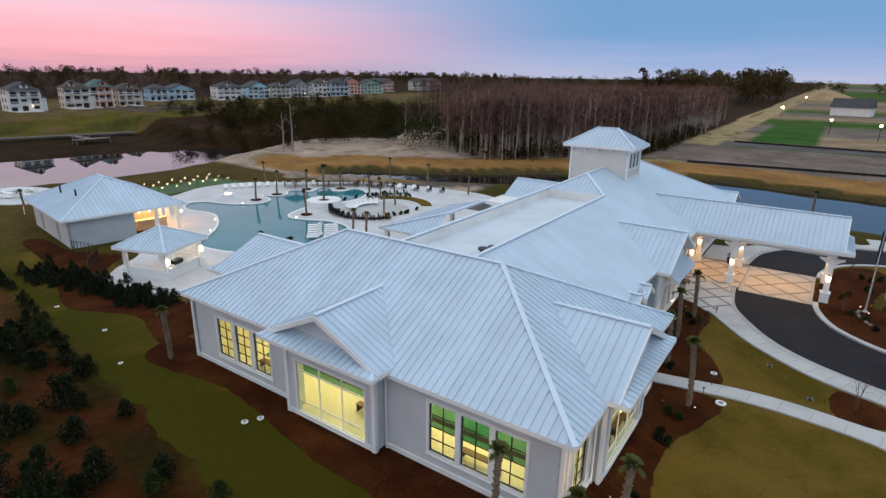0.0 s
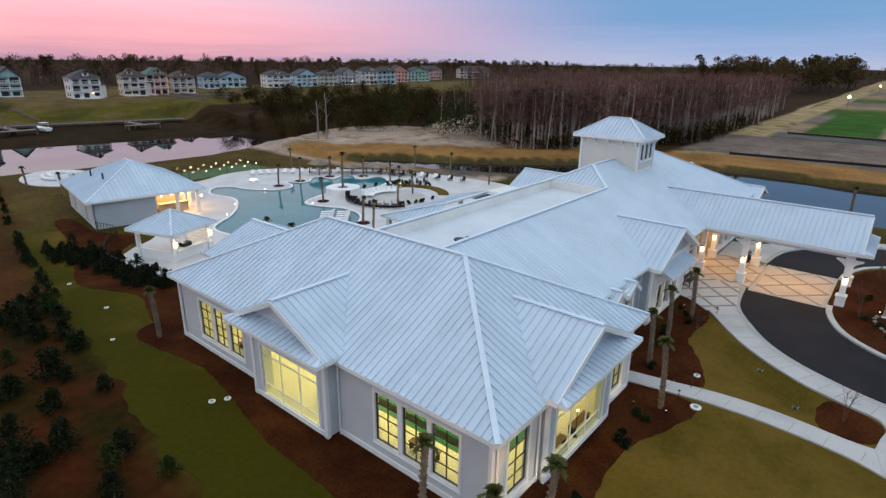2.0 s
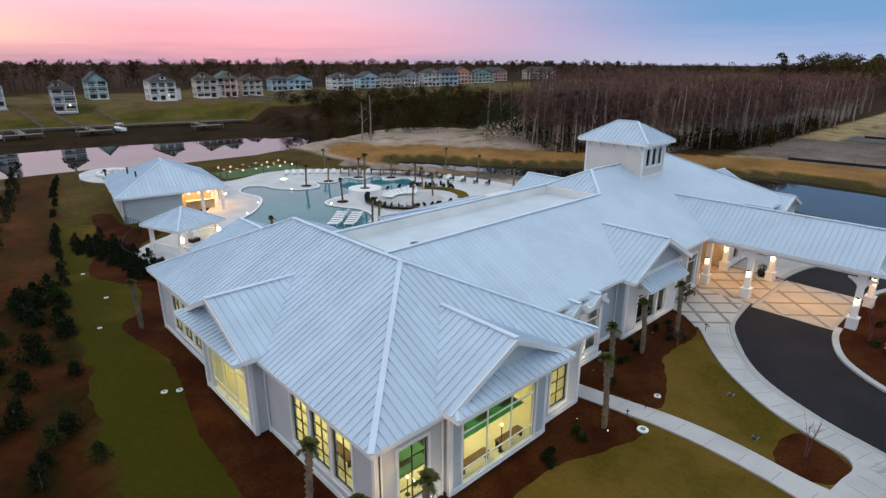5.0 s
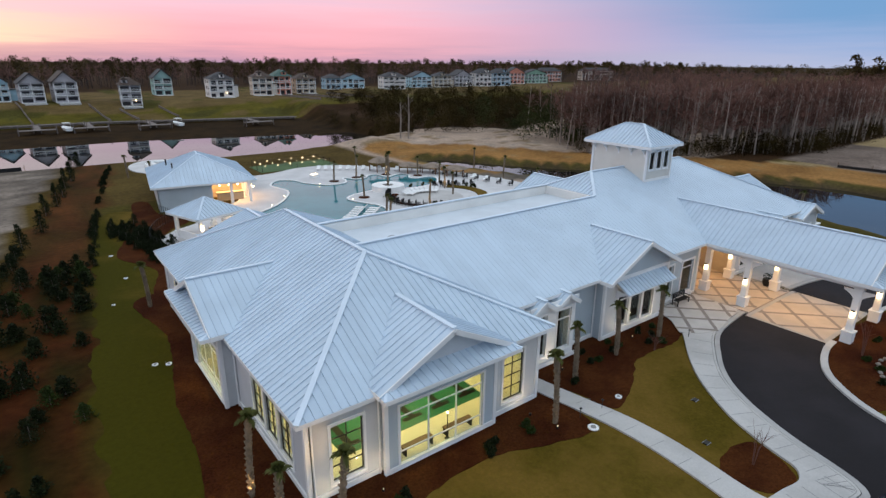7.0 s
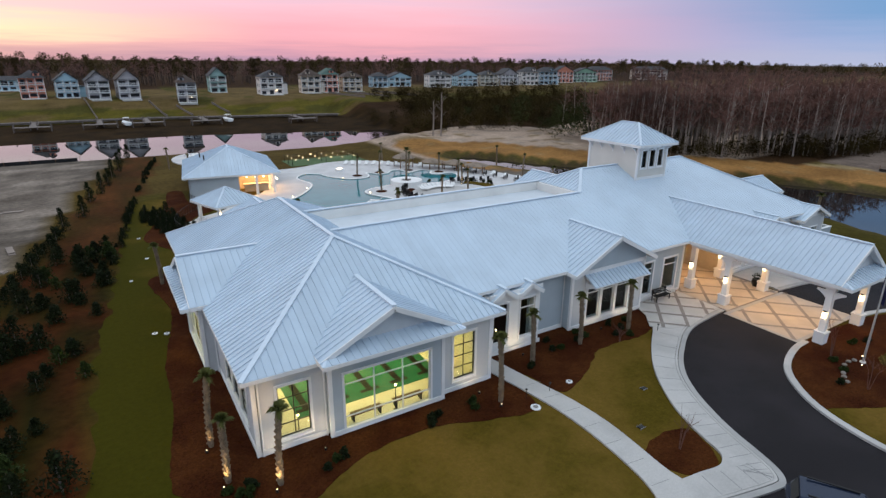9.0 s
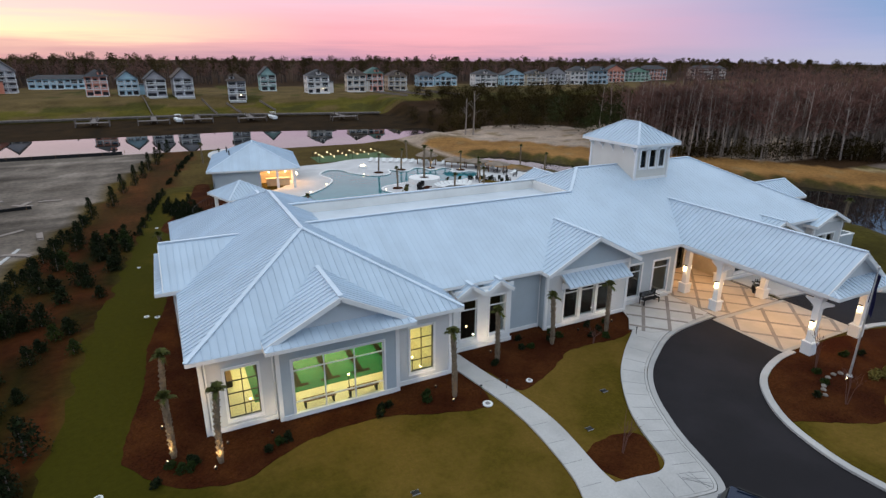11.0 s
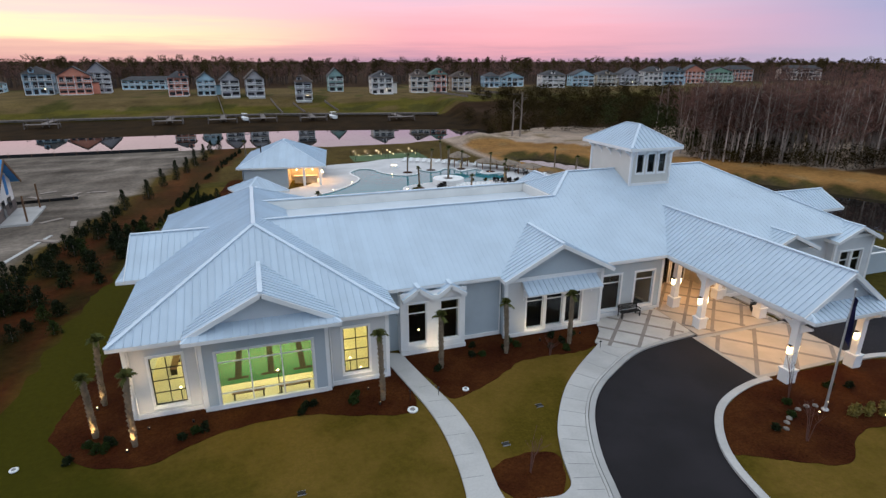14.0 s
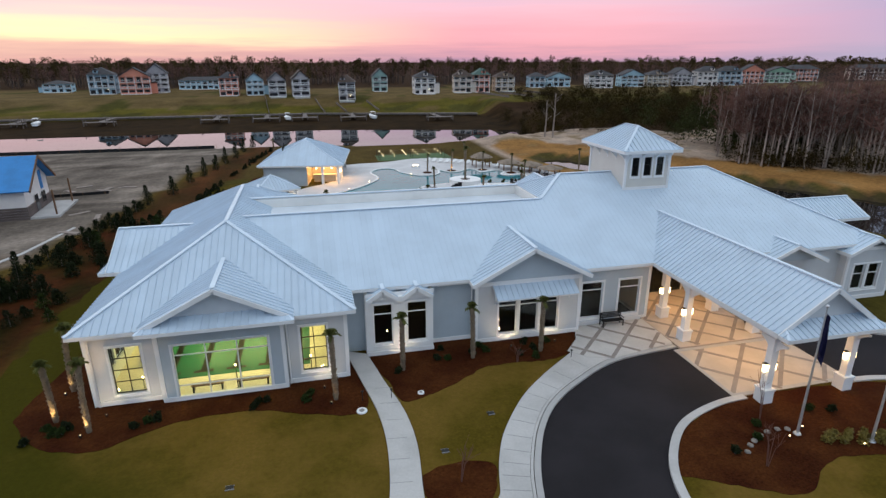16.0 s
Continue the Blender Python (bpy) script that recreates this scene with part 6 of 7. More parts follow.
CAR_PAINT = surf("dark_blue_car_paint", (0.012, 0.022, 0.05), 0.22, 0.4, 40, 1, 0.1, 0.0)
car = thing("parked_car", "dark blue sport utility car on the asphalt", "car", at=pose(19.75, -17.65, 0.02, 0, 0, -62))
bm = bmesh.new()
prof = [(-2.3, 0.45), (-2.35, 0.95), (-2.2, 1.15), (-1.95, 1.72), (0.35, 1.78), (1.15, 1.18), (2.15, 1.02), (2.35, 0.75), (2.3, 0.4)]
rows_ = []
for yy, k in ((-0.93, 1.0), (-0.70, 1.0), (0.70, 1.0), (0.93, 1.0)):
    rows_.append([bm.verts.new((x, yy * (0.84 if (z > 1.3 and abs(yy) > 0.8) else 1.0), z - (0.06 if abs(yy) > 0.8 and z > 0.9 else 0))) for x, z in prof])
for a, b in zip(rows_, rows_[1:]):
    for i in range(len(prof)):
        bm.faces.new((a[i], a[(i + 1) % len(prof)], b[(i + 1) % len(prof)], b[i]))
bm.faces.new(rows_[0][::-1])
bm.faces.new(rows_[-1])
bmesh.ops.recalc_face_normals(bm, faces=bm.faces[:])
part("body", bm, CAR_PAINT, car, smooth=False)
part("windscreen", (lambda b: (beam(b, (0.42, 0, 1.74), (1.10, 0, 1.25), 1.35, 0.03), b)[1])(bmesh.new()), BLACK, car)
part("rear_window", (lambda b: (beam(b, (-2.0, 0, 1.66), (-2.2, 0, 1.2), 1.3, 0.03), b)[1])(bmesh.new()), BLACK, car)
for sg in (-1, 1):
    part("side_window", boxes((-1.7, sg * 0.85 - 0.03, 1.2, 0.5, sg * 0.85 + 0.03, 1.6)), BLACK, car)
    part("roof_rail", boxes((-1.7, sg * 0.62 - 0.03, 1.78, 0.2, sg * 0.62 + 0.03, 1.84)), BLACK, car)
    part("headlight", boxes((2.15, sg * 0.7 - 0.18, 0.78, 2.33, sg * 0.7 + 0.18, 0.93)), WHITE, car)
    for x in (-1.45, 1.45):
        w = part("wheel", tube(bmesh.new(), [((x, sg * 0.72, 0.36), 0.36), ((x, sg * 0.96, 0.36), 0.36)], 18), BLACK, car)
        part("rim", tube(bmesh.new(), [((x, sg * 0.965, 0.36), 0.22), ((x, sg * 0.985, 0.36), 0.2)], 12), SILVER, w)


# ---- houses across the canal ----
ROOF_GREY = surf("grey_shingle", (0.055, 0.052, 0.055), 0.9, 0, 8, 0.5, 0.2, 0.2)
ROOF_GREEN = surf("green_metal_roof", (0.07, 0.12, 0.10), 0.8, 0, 8, 0.5, 0.15, 0.1)
ROOF_BROWN = surf("brown_shingle", (0.075, 0.052, 0.042), 0.9, 0, 8, 0.5, 0.2, 0.2)
PAINT = {k: surf(k + "_house_siding", c, 0.8, 0, 6, 0.4, 0.08, 0.05) for k, c in dict(white=(0.80, 0.74, 0.70), cream=(0.68, 0.56, 0.46), coral=(0.72, 0.28, 0.19), blue=(0.30, 0.44, 0.54), teal=(0.30, 0.46, 0.44), grey=(0.42, 0.40, 0.42), beige=(0.52, 0.42, 0.31), green=(0.28, 0.46, 0.34), sky=(0.42, 0.62, 0.72)).items()}
HOUSE_GLASS = surf("dark_house_window", (0.035, 0.034, 0.038), 0.1, 0, 5, 1, 0.2, 0)


def beach_house(x, y, w, h, paint, roof, style, turn=0, lit=False, depth=11, opening=0.24):
    """A tall house on a raised lot; its porches look south over the canal."""
    z = ground_height(x, y) - 0.1
    storeys = max(1, round(h * 0.8 / 3.0))
    m = pose(x, y, z, 0, 0, turn)
    ob = thing("beach_house", f"{paint} {['low', 'two-storey', 'three-storey', 'tall'][min(3, storeys - 1)]} house with white porches", "house", "houses across the canal", at=m)
    wall_h = h * (0.66 if style == "gable" else 0.73)
    rv = random.Random(int(x * 7 + y))
    hw, d0, d1 = w / 2, 0.0, depth
    part("wall", boxes((-hw, d0 + 1.4, 0, hw, d1, wall_h)), PAINT[paint], ob)
    ov = 0.5
    bm = bmesh.new()
    if style == "gable":
        pts = [(-hw - ov, wall_h), (0, h), (hw + ov, wall_h)]
        a = [bm.verts.new((px, d0 - ov, pz)) for px, pz in pts]
        b = [bm.verts.new((px, d1 + ov, pz)) for px, pz in pts]
        lo = [bm.verts.new((px, d0 - ov, pz - 0.35)) for px, pz in pts]
        lb = [bm.verts.new((px, d1 + ov, pz - 0.35)) for px, pz in pts]
        for i in range(2):
            bm.faces.new((a[i], a[i + 1], b[i + 1], b[i]))
            bm.faces.new((lo[i + 1], lo[i], lb[i], lb[i + 1]))
            bm.faces.new((a[i], lo[i], lo[i + 1], a[i + 1]))
            bm.faces.new((b[i + 1], lb[i + 1], lb[i], b[i]))
        bm.faces.new((a[0], b[0], lb[0], lo[0]))
        bm.faces.new((a[2], lo[2], lb[2], b[2]))
        for yy in (d0 + 0.3, d1):
            tri = bmesh.new()
            tri.faces.new([tri.verts.new(c) for c in ((-hw, yy, wall_h - 0.1), (hw, yy, wall_h - 0.1), (0, yy, h - 0.5))])
            part("gable_wall", tri, PAINT[paint], ob)
    else:
        c = [bm.verts.new(p) for p in ((-hw - ov, d0 - ov, wall_h), (hw + ov, d0 - ov, wall_h), (hw + ov, d1 + ov, wall_h), (-hw - ov, d1 + ov, wall_h))]
        r = min(hw, depth / 2) * 0.9
        if w > depth:
            t0, t1 = bm.verts.new((-hw + r, (d0 + d1) / 2, h)), bm.verts.new((hw - r, (d0 + d1) / 2, h))
            bm.faces.new((c[0], c[1], t1, t0)), bm.faces.new((c[2], c[3], t0, t1)), bm.faces.new((c[1], c[2], t1)), bm.faces.new((c[3], c[0], t0))
        else:
            t0, t1 = bm.verts.new((0, d0 + r, h)), bm.verts.new((0, d1 - r, h))
            bm.faces.new((c[0], c[1], t0)), bm.faces.new((c[1], c[2], t1, t0)), bm.faces.new((c[2], c[3], t1)), bm.faces.new((c[3], c[0], t0, t1))
        bm.faces.new(c[::-1])
    part("roof", bm, roof, ob)
    if style != "gable" and w < 17 and h > 9:
        # a small gabled dormer on the canal side of the roof
        dx, dz = rv.uniform(-0.25, 0.25) * w, wall_h + (h - wall_h) * 0.25
        part("dormer", boxes((dx - 1.1, d0 + 0.6, wall_h - 0.1, dx + 1.1, d0 + 4.5, dz + 1.2)), PAINT[paint], ob)
        dr = bmesh.new()
        lo = [dr.verts.new((dx + q, d0 + yy, dz + zz)) for yy in (0.3, 4.8) for q, zz in ((-1.5, 1.1), (0, 2.2), (1.5, 1.1))]
        for q in ((0, 1, 4, 3), (1, 2, 5, 4), (0, 2, 1), (3, 4, 5), (0, 3, 5, 2)):
            dr.faces.new([lo[k] for k in q])
        part("dormer_roof", dr, roof, ob)
        part("dormer_window", boxes((dx - 0.5, d0 + 0.55, dz + 0.1, dx + 0.5, d0 + 0.595, dz + 1.0)), HOUSE_GLASS, ob)
    if rv.random() < 0.45 and w > 8:
        # lower side wing
        sg = rv.choice((-1, 1))
        part("side_wing", boxes((sg * hw if sg > 0 else -hw - 2.6, d0 + 3.5, 0, hw + 2.6 if sg > 0 else -hw, d1 - 0.5, wall_h * 0.62)), PAINT[paint], ob)
        part("wing_roof", boxes((sg * hw if sg > 0 else -hw - 3.0, d0 + 3.1, wall_h * 0.62, hw + 3.0 if sg > 0 else -hw, d1 - 0.2, wall_h * 0.62 + 0.35)), roof, ob)
    sh = wall_h / storeys
    nb = max(2, round(w / 3.2))
    for s in range(storeys):
        part("balcony", boxes((-hw, d0, s * sh + 0.02, hw, d0 + 1.38, s * sh + 0.2)), WHITE, ob)
        for k in range(nb):
            cx = -hw + w * (k + 0.5) / nb
            # oversized dark panes, which also paint in the shade of the porches
            half = w / nb * opening * rv.uniform(0.55, 1.1)
            cx += rv.uniform(-0.25, 0.25)
            top_z = s * sh + sh * rv.uniform(0.62, 0.62 + 0.6 * opening)
            part("window", boxes((cx - half, d0 + 1.36, s * sh + rv.choice((0.3, 0.9)), cx + half, d0 + 1.395, top_z)), HOUSE_GLASS, ob)
        if s:
            part("railing", boxes(*[(-hw + w * j / 14 - 0.05, d0, s * sh + 0.2, -hw + w * j / 14 + 0.05, d0 + 0.1, s * sh + 1.05) for j in range(15)], (-hw, d0 - 0.02, s * sh + 1.05, hw, d0 + 0.12, s * sh + 1.17)), WHITE, ob)
        for sg in (-1, 1):
            for yy in (4.5, 8.0):
                part("window", boxes((sg * hw - 0.03, yy - 0.6, s * sh + 0.9, sg * hw + 0.03, yy + 0.6, s * sh + 2.2)), HOUSE_GLASS, ob)
    for k in range(nb + 1):
        cx = -hw + 0.15 + (w - 0.3) * k / nb
        part("porch_post", boxes((cx - 0.10, d0 + 0.12, 0, cx + 0.10, d0 + 0.32, wall_h)), WHITE, ob)
    part("patio", boxes((-hw * 0.9, d0 - 5.0, -0.5, hw * 0.9, d0 - 0.1, 0.12)), CONCRETE, ob)
    if lit:
        for cx in (hw * 0.4,):
            part("porch_lamp", ball(bmesh.new(), (cx, d0 + 0.9, sh * 0.8), 0.2), LIT, ob)
    return ob


HOUSES = [(-113.85, 311.74, 15, 6.5, "sky", ROOF_GREY, "hip", 0), (-84.65, 286.60, 13.5, 14, "blue", ROOF_GREY, "hip", 1), (-69.11, 284.35, 16, 14, "coral", ROOF_GREY, "gable", 0), (-61.46, 295.81, 12, 16, "grey", ROOF_GREY, "gable", 0), (-42, 328, 36, 7.6, "sky", ROOF_GREY, "hip", 0),
          (-22.24, 258.76, 10, 12, "coral", ROOF_GREY, "hip", 0), (-10.35, 260.31, 9.5, 11.5, "sky", ROOF_GREY, "gable", 0), (0.45, 247.37, 9, 12, "grey", ROOF_GREY, "gable", 0), (11.16, 245.34, 9, 13, "grey", ROOF_BROWN, "gable", 0), (31.20, 233.14, 8.5, 12, "grey", ROOF_BROWN, "hip", 1), (52.20, 278.03, 9, 13, "teal", ROOF_GREY, "gable", 0),
          (70.40, 248.01, 12, 12, "white", ROOF_GREY, "hip", 1), (91.71, 254.97, 11, 12.5, "cream", ROOF_BROWN, "hip", 0), (102.21, 256.66, 10, 13, "coral", ROOF_GREEN, "hip", 0), (116.86, 261.91, 12, 11, "beige", ROOF_BROWN, "hip", 0), (150.15, 297.29, 12, 11, "blue", ROOF_GREY, "hip", 0), (166.92, 303.35, 18, 11, "sky", ROOF_GREY, "gable", 0),
          (184.92, 283.78, 18, 12.5, "white", ROOF_GREY, "hip", 0), (210.99, 291.68, 18, 13, "sky", ROOF_GREY, "gable", 0), (229.75, 293.42, 16, 12, "beige", ROOF_GREY, "hip", 0), (248.47, 295.20, 15, 14, "grey", ROOF_GREY, "gable", 1), (264.67, 291.72, 16, 15, "white", ROOF_GREY, "hip", 0), (281.57, 291.79, 18, 15, "blue", ROOF_GREY, "hip", 0), (320.00, 316.60, 20, 16, "coral", ROOF_GREY, "gable", 0), (346.67, 320.33, 26, 14, "green", ROOF_GREY, "gable", 0), (390.82, 345.09, 30, 15, "coral", ROOF_GREY, "hip", 0), (463.02, 348.12, 42, 15, "cream", ROOF_GREY, "hip", 0)]
for x, y, w, h, paint, roof, style, lit in HOUSES:
    w, h = w * (0.86 if x < 140 else 0.80), h * (0.92 if x < 140 else 0.80)
    # the last value widens the dark panes to stand in for porch shade
    beach_house(x, y, w, h, paint, roof, style, rs.uniform(-4, 4) - math.degrees(math.atan2(x - 10, y + 20)) * 0.35, bool(lit), rs.uniform(8, 13), rs.uniform(0.36, 0.46))

for x, y0 in ((-5.59, 249.32), (16.94, 237.95), (25.88, 228.66), (39.46, 228.44), (97.73, 247.67), (109.12, 251.17), (124.32, 254.64)):
    yf = thing("yard_fence", "low dark fence running down the lawn to the canal", "fence", "yard fences across the canal")
    n = 7
    for j in range(n):
        ya, yb = y0 - (y0 - 212) * j / n, y0 - (y0 - 212) * (j + 1) / n
        part("panel", beam(bmesh.new(), (x + j * 0.5, ya, ground_height(x, ya) + 0.4), (x + j * 0.5 + 0.5, yb, ground_height(x, yb) + 0.4), 0.12, 1.0), BARK, yf)

# canal bulkhead, docks and boats
bulk = thing("bulkhead", "long weathered timber bulkhead along the canal", "bulkhead")
part("wall", beam(bmesh.new(), (-240, 207.7, -2.2), (15.67, 207.70, -2.2), 0.4, 1.0), BARK, bulk)
part("boardwalk", beam(bmesh.new(), (-240, 205.85, -1.8), (15.71, 205.85, -1.8), 1.6, 0.14), BARK, bulk)
part("wall", beam(bmesh.new(), (15.67, 207.70, -2.2), (80.29, 192.23, -2.2), 0.4, 1.0), BARK, bulk)
part("boardwalk", beam(bmesh.new(), (15.71, 205.85, -1.8), (80.35, 190.38, -1.8), 1.6, 0.14), BARK, bulk)
for k, x in enumerate((-86, -58, -20, -2, 12, 30, 62)):
    y = canal_far(x) - 2.0
    dock = thing("dock", "grey timber dock reaching over the reeds", "dock", "docks along the canal", at=pose(x, y, -2.5))
    part("deck", boxes((-1, -14, 0.55, 1, 0, 0.7), (-5, -17, 0.55, 5, -14, 0.7)), BARK, dock)
    for px, py in ((-0.9, -6), (0.9, -6), (-0.9, -12), (0.9, -12), (-4.8, -16.8), (4.8, -16.8), (4.8, -14.2), (-4.8, -14.2)):
        part("post", tube(bmesh.new(), [((px, py, -2.5), 0.16), ((px, py, 1.8), 0.15)], 7), BARK, dock)
    if k in (0, 3, 5):
        boat = thing("boat", "small white motor boat on a lift", "boat", "boats along the canal", at=pose(x + 7.5, y - 13, -2.6, 0, 0, 10))
        bm = bmesh.new()
        hull = [[(-1.1, 0.9), (-0.8, 0), (0.8, 0), (1.1, 0.9)], [(-1.1, 0.95), (-0.7, 0.05), (0.7, 0.05), (1.1, 0.95)], [(-0.15, 1.2), (-0.05, 0.7), (0.05, 0.7), (0.15, 1.2)]]
        loops = [[bm.verts.new((px, yy, pz)) for px, pz in r] for r, yy in zip(hull, (-3, 1, 3.4))]
        for a, b in zip(loops, loops[1:]):
            for i in range(4):
                bm.faces.new((a[i], a[(i + 1) % 4], b[(i + 1) % 4], b[i]))
        bm.faces.new(loops[0][::-1])
        part("hull", bm, WHITE, boat)
        part("canopy", boxes((-0.9, -1.6, 2.3, 0.9, 0.6, 2.4), (-0.85, -1.5, 0.9, -0.79, -1.44, 2.3), (0.79, -1.5, 0.9, 0.85, -1.44, 2.3)), WHITE, boat)

# ---- woods ----
def bare_woods(name, count, region, seed, label, twig=108, hmin=10.5, hmax=15.0, bark=PALE_BARK):
    rnd = random.Random(seed)
    tv, tf, wv, wf = [], [], [], []

    def limb(p, q, r0, r1, sides=4, vs=tv, fs=tf):
        d = (q - p).normalized()
        s = d.orthogonal().normalized()
        u = d.cross(s)
        o = len(vs)
        for c, r in ((p, r0), (q, r1)):
            for i in range(sides):
                a = 2 * math.pi * i / sides
                vs.append(c + r * (math.cos(a) * s + math.sin(a) * u))
        for i in range(sides):
            fs.append((o + i, o + (i + 1) % sides, o + sides + (i + 1) % sides, o + sides + i))
    for _ in range(count):
        x, y = region(rnd)
        h = rnd.uniform(hmin, hmax)
        b = Vector((x, y, ground_height(x, y) - 0.2))
        lean = Vector((rnd.gauss(0, 0.5), rnd.gauss(0, 0.5), 0))
        mid = b + lean * 0.4 + Vector((0, 0, h * 0.5))
        top = b + lean + Vector((0, 0, h))
        r = rnd.uniform(0.12, 0.22)
        limb(b, mid, r, r * 0.7, 5)
        limb(mid, top, r * 0.7, 0.03, 4)
        for k in range(9):
            u = rnd.uniform(0.30, 0.95)
            p = b.lerp(mid, u * 2) if u < 0.5 else mid.lerp(top, u * 2 - 1)
            a = rnd.uniform(0, 6.28)
            ln = (1.1 - u) * h * 0.26 + 0.5
            q = p + Vector((math.cos(a) * ln * 0.7, math.sin(a) * ln * 0.7, ln * 0.9))
            limb(p, q, 0.05, 0.015, 3)
            for j in range(twig // 9):
                c = p.lerp(q, rnd.uniform(0.3, 1.0))
                dd = Vector((rnd.gauss(0, 0.7), rnd.gauss(0, 0.7), rnd.uniform(0.2, 1.2))).normalized()
                e = dd.orthogonal().normalized() * rnd.uniform(0.04, 0.10)
                o = len(wv)
                wv.extend([c - e, c + e, c + dd * rnd.uniform(1.0, 2.6)])
                wf.append((o, o + 1, o + 2))
    ob = thing(name, label, "woodland", "", "stuff")
    raw("trunks", tv, tf, bark, ob)
    raw("twigs", wv, wf, TWIG, ob)


EDGE = [(89.63, 56.49), (99.83, 47.71), (119.08, 36.49), (131.22, 30.15), (172.80, 30.27), (239.75, 31.77), (520, 38)]


def at_edge(u):
    u *= len(EDGE) - 1
    i = min(int(u), len(EDGE) - 2)
    f = u - i
    return EDGE[i][0] + (EDGE[i + 1][0] - EDGE[i][0]) * f, EDGE[i][1] + (EDGE[i + 1][1] - EDGE[i][1]) * f


def front_wood(rnd):
    x, y = at_edge(rnd.random() ** 1.1 * 0.86)
    d = abs(rnd.gauss(0, 16)) + 1
    return x + d * 0.55 + rnd.uniform(-3, 3), y + d * 0.85 + rnd.uniform(-1, 3)


def deep_wood(rnd):
    while True:
        x, y = rnd.uniform(120, 420), rnd.uniform(45, 240)
        if y > 50 and y < 40 + (x - 90) * 0.95:
            return x, y


bare_woods("bare_woodland", 650, front_wood, 101, "tall leafless grey-brown trees at the wood's edge")
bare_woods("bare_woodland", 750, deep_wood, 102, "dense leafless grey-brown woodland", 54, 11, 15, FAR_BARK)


def leafy_woods(name, count, region, seed, label, material, hmin, hmax, lumps=5, per=26, size=0.9, stem=True, slim=0.30):
    rnd = random.Random(seed)
    vv, ff, sv, sf = [], [], [], []
    for _ in range(count):
        x, y = region(rnd)
        h = rnd.uniform(hmin, hmax)
        z = ground_height(x, y)
        r = h * rnd.uniform(slim * 0.75, slim * 1.2)
        for k in range(lumps):
            u = 0.42 + 0.55 * k / max(1, lumps - 1) if stem else 0.25 + 0.6 * k / max(1, lumps - 1)
            a = rnd.uniform(0, 6.28)
            rr = r * (1.1 - 0.6 * u) * rnd.uniform(0.8, 1.25)
            leaf_cloud(rnd, vv, ff, (x + r * 0.45 * math.cos(a), y + r * 0.45 * math.sin(a), z + h * u), rr, per, size * (0.6 + 0.06 * h), 0.75)
        if stem:
            o = len(sv)
            for zz, w in ((z - 0.3, 0.25), (z + h * 0.9, 0.08)):
                sv.extend([(x - w, y - w, zz), (x + w, y - w, zz), (x + w, y + w, zz), (x - w, y + w, zz)])
            for i in range(4):
                sf.append((o + i, o + (i + 1) % 4, o + 4 + (i + 1) % 4, o + 4 + i))
    ob = thing(name, label, "woodland", "", "stuff")
    raw("foliage", vv, ff, material, ob)
    if stem:
        raw("trunks", sv, sf, FAR_BARK, ob)


leafy_woods("pine_woodland", 520, lambda r: (r.uniform(-420, 760), 350 + abs(r.gauss(0, 60)) + (120 if r.random() < 0.3 else 30)), 111, "dark pine wood behind the houses", PINE, 10, 18.0, 6, 84, 0.6, True, 0.30)
leafy_woods("pine_woodland", 900, lambda r: ((lambda a, d: (d * math.sin(a), d * math.cos(a)))(r.uniform(-0.9, 2.3), r.uniform(800, 1500))), 112, "far dark woods along the horizon", PINE, 10, 16, 4, 42, 1.2, False, 0.6)
leafy_woods("pine_woodland", 90, lambda r: (r.uniform(430, 640), r.uniform(36, 120)), 113, "tall dark pine stand beyond the bare wood", PINE, 17, 25, 6, 60, 0.8, True, 0.32)
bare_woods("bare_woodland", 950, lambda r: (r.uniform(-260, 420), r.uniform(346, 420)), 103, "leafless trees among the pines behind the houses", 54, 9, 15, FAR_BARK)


def scrub_zone(rnd):
    while True:
        x, y = rnd.uniform(70, 205), rnd.uniform(90, 210)
        if y > 104 + 0.06 * (x - 70) + 4 * math.sin(x * 0.1) and y > 0.55 * x + 40 and (y < 165 or x > 100) and ground_height(x, y) > -3.6:
            return x, y


leafy_woods("scrub_thicket", 480, scrub_zone, 121, "dense brown-green scrub thicket", SCRUB, 2.0, 7.2, 6, 76, 0.36, False, 0.55)
leafy_woods("scrub_thicket", 170, lambda r: (lambda e: (e[0] + r.uniform(-2, 5), e[1] + r.uniform(-1.5, 6)))(at_edge(r.random() * 0.72)), 122, "low brown-green scrub along the wood's edge", SCRUB, 1.6, 5.0, 4, 50, 0.34, False, 0.5)
leafy_woods("pine_woodland", 80, lambda r: (r.uniform(96, 170), r.uniform(66, 138)) if r.random() < 0.55 else (r.uniform(96, 118), r.uniform(58, 84)), 123, "evergreen trees at the corner of the wood", surf("evergreen_leaf", (0.030, 0.036, 0.010), 0.9, 0, 3, 0.1, 0.4, 0, spec=0.1), 3.5, 10.5, 7, 70, 0.4, False, 0.36)
for x, y, h in ((72.87, 101.35, 11), (71.35, 102.80, 9)):
    ob = thing("dead_tree", "tall leafless grey tree by the canal", "tree", at=pose(x, y, 0))
    bm = bmesh.new()
    tube(bm, [((0, 0, -0.2), 0.25), ((0.3, 0.1, h * 0.6), 0.15), ((0.2, 0.3, h), 0.04)], 7)
    part("trunk", bm, PALE_BARK, ob)
    for k in range(9):
        a = k * 0.9
        z = h * (0.45 + 0.055 * k)
        part("limb", tube(bmesh.new(), [((0.25, 0.15, z), 0.06), ((0.25 + 1.6 * math.cos(a), 0.15 + 1.6 * math.sin(a), z + 1.3), 0.015)], 5), PALE_BARK, ob)

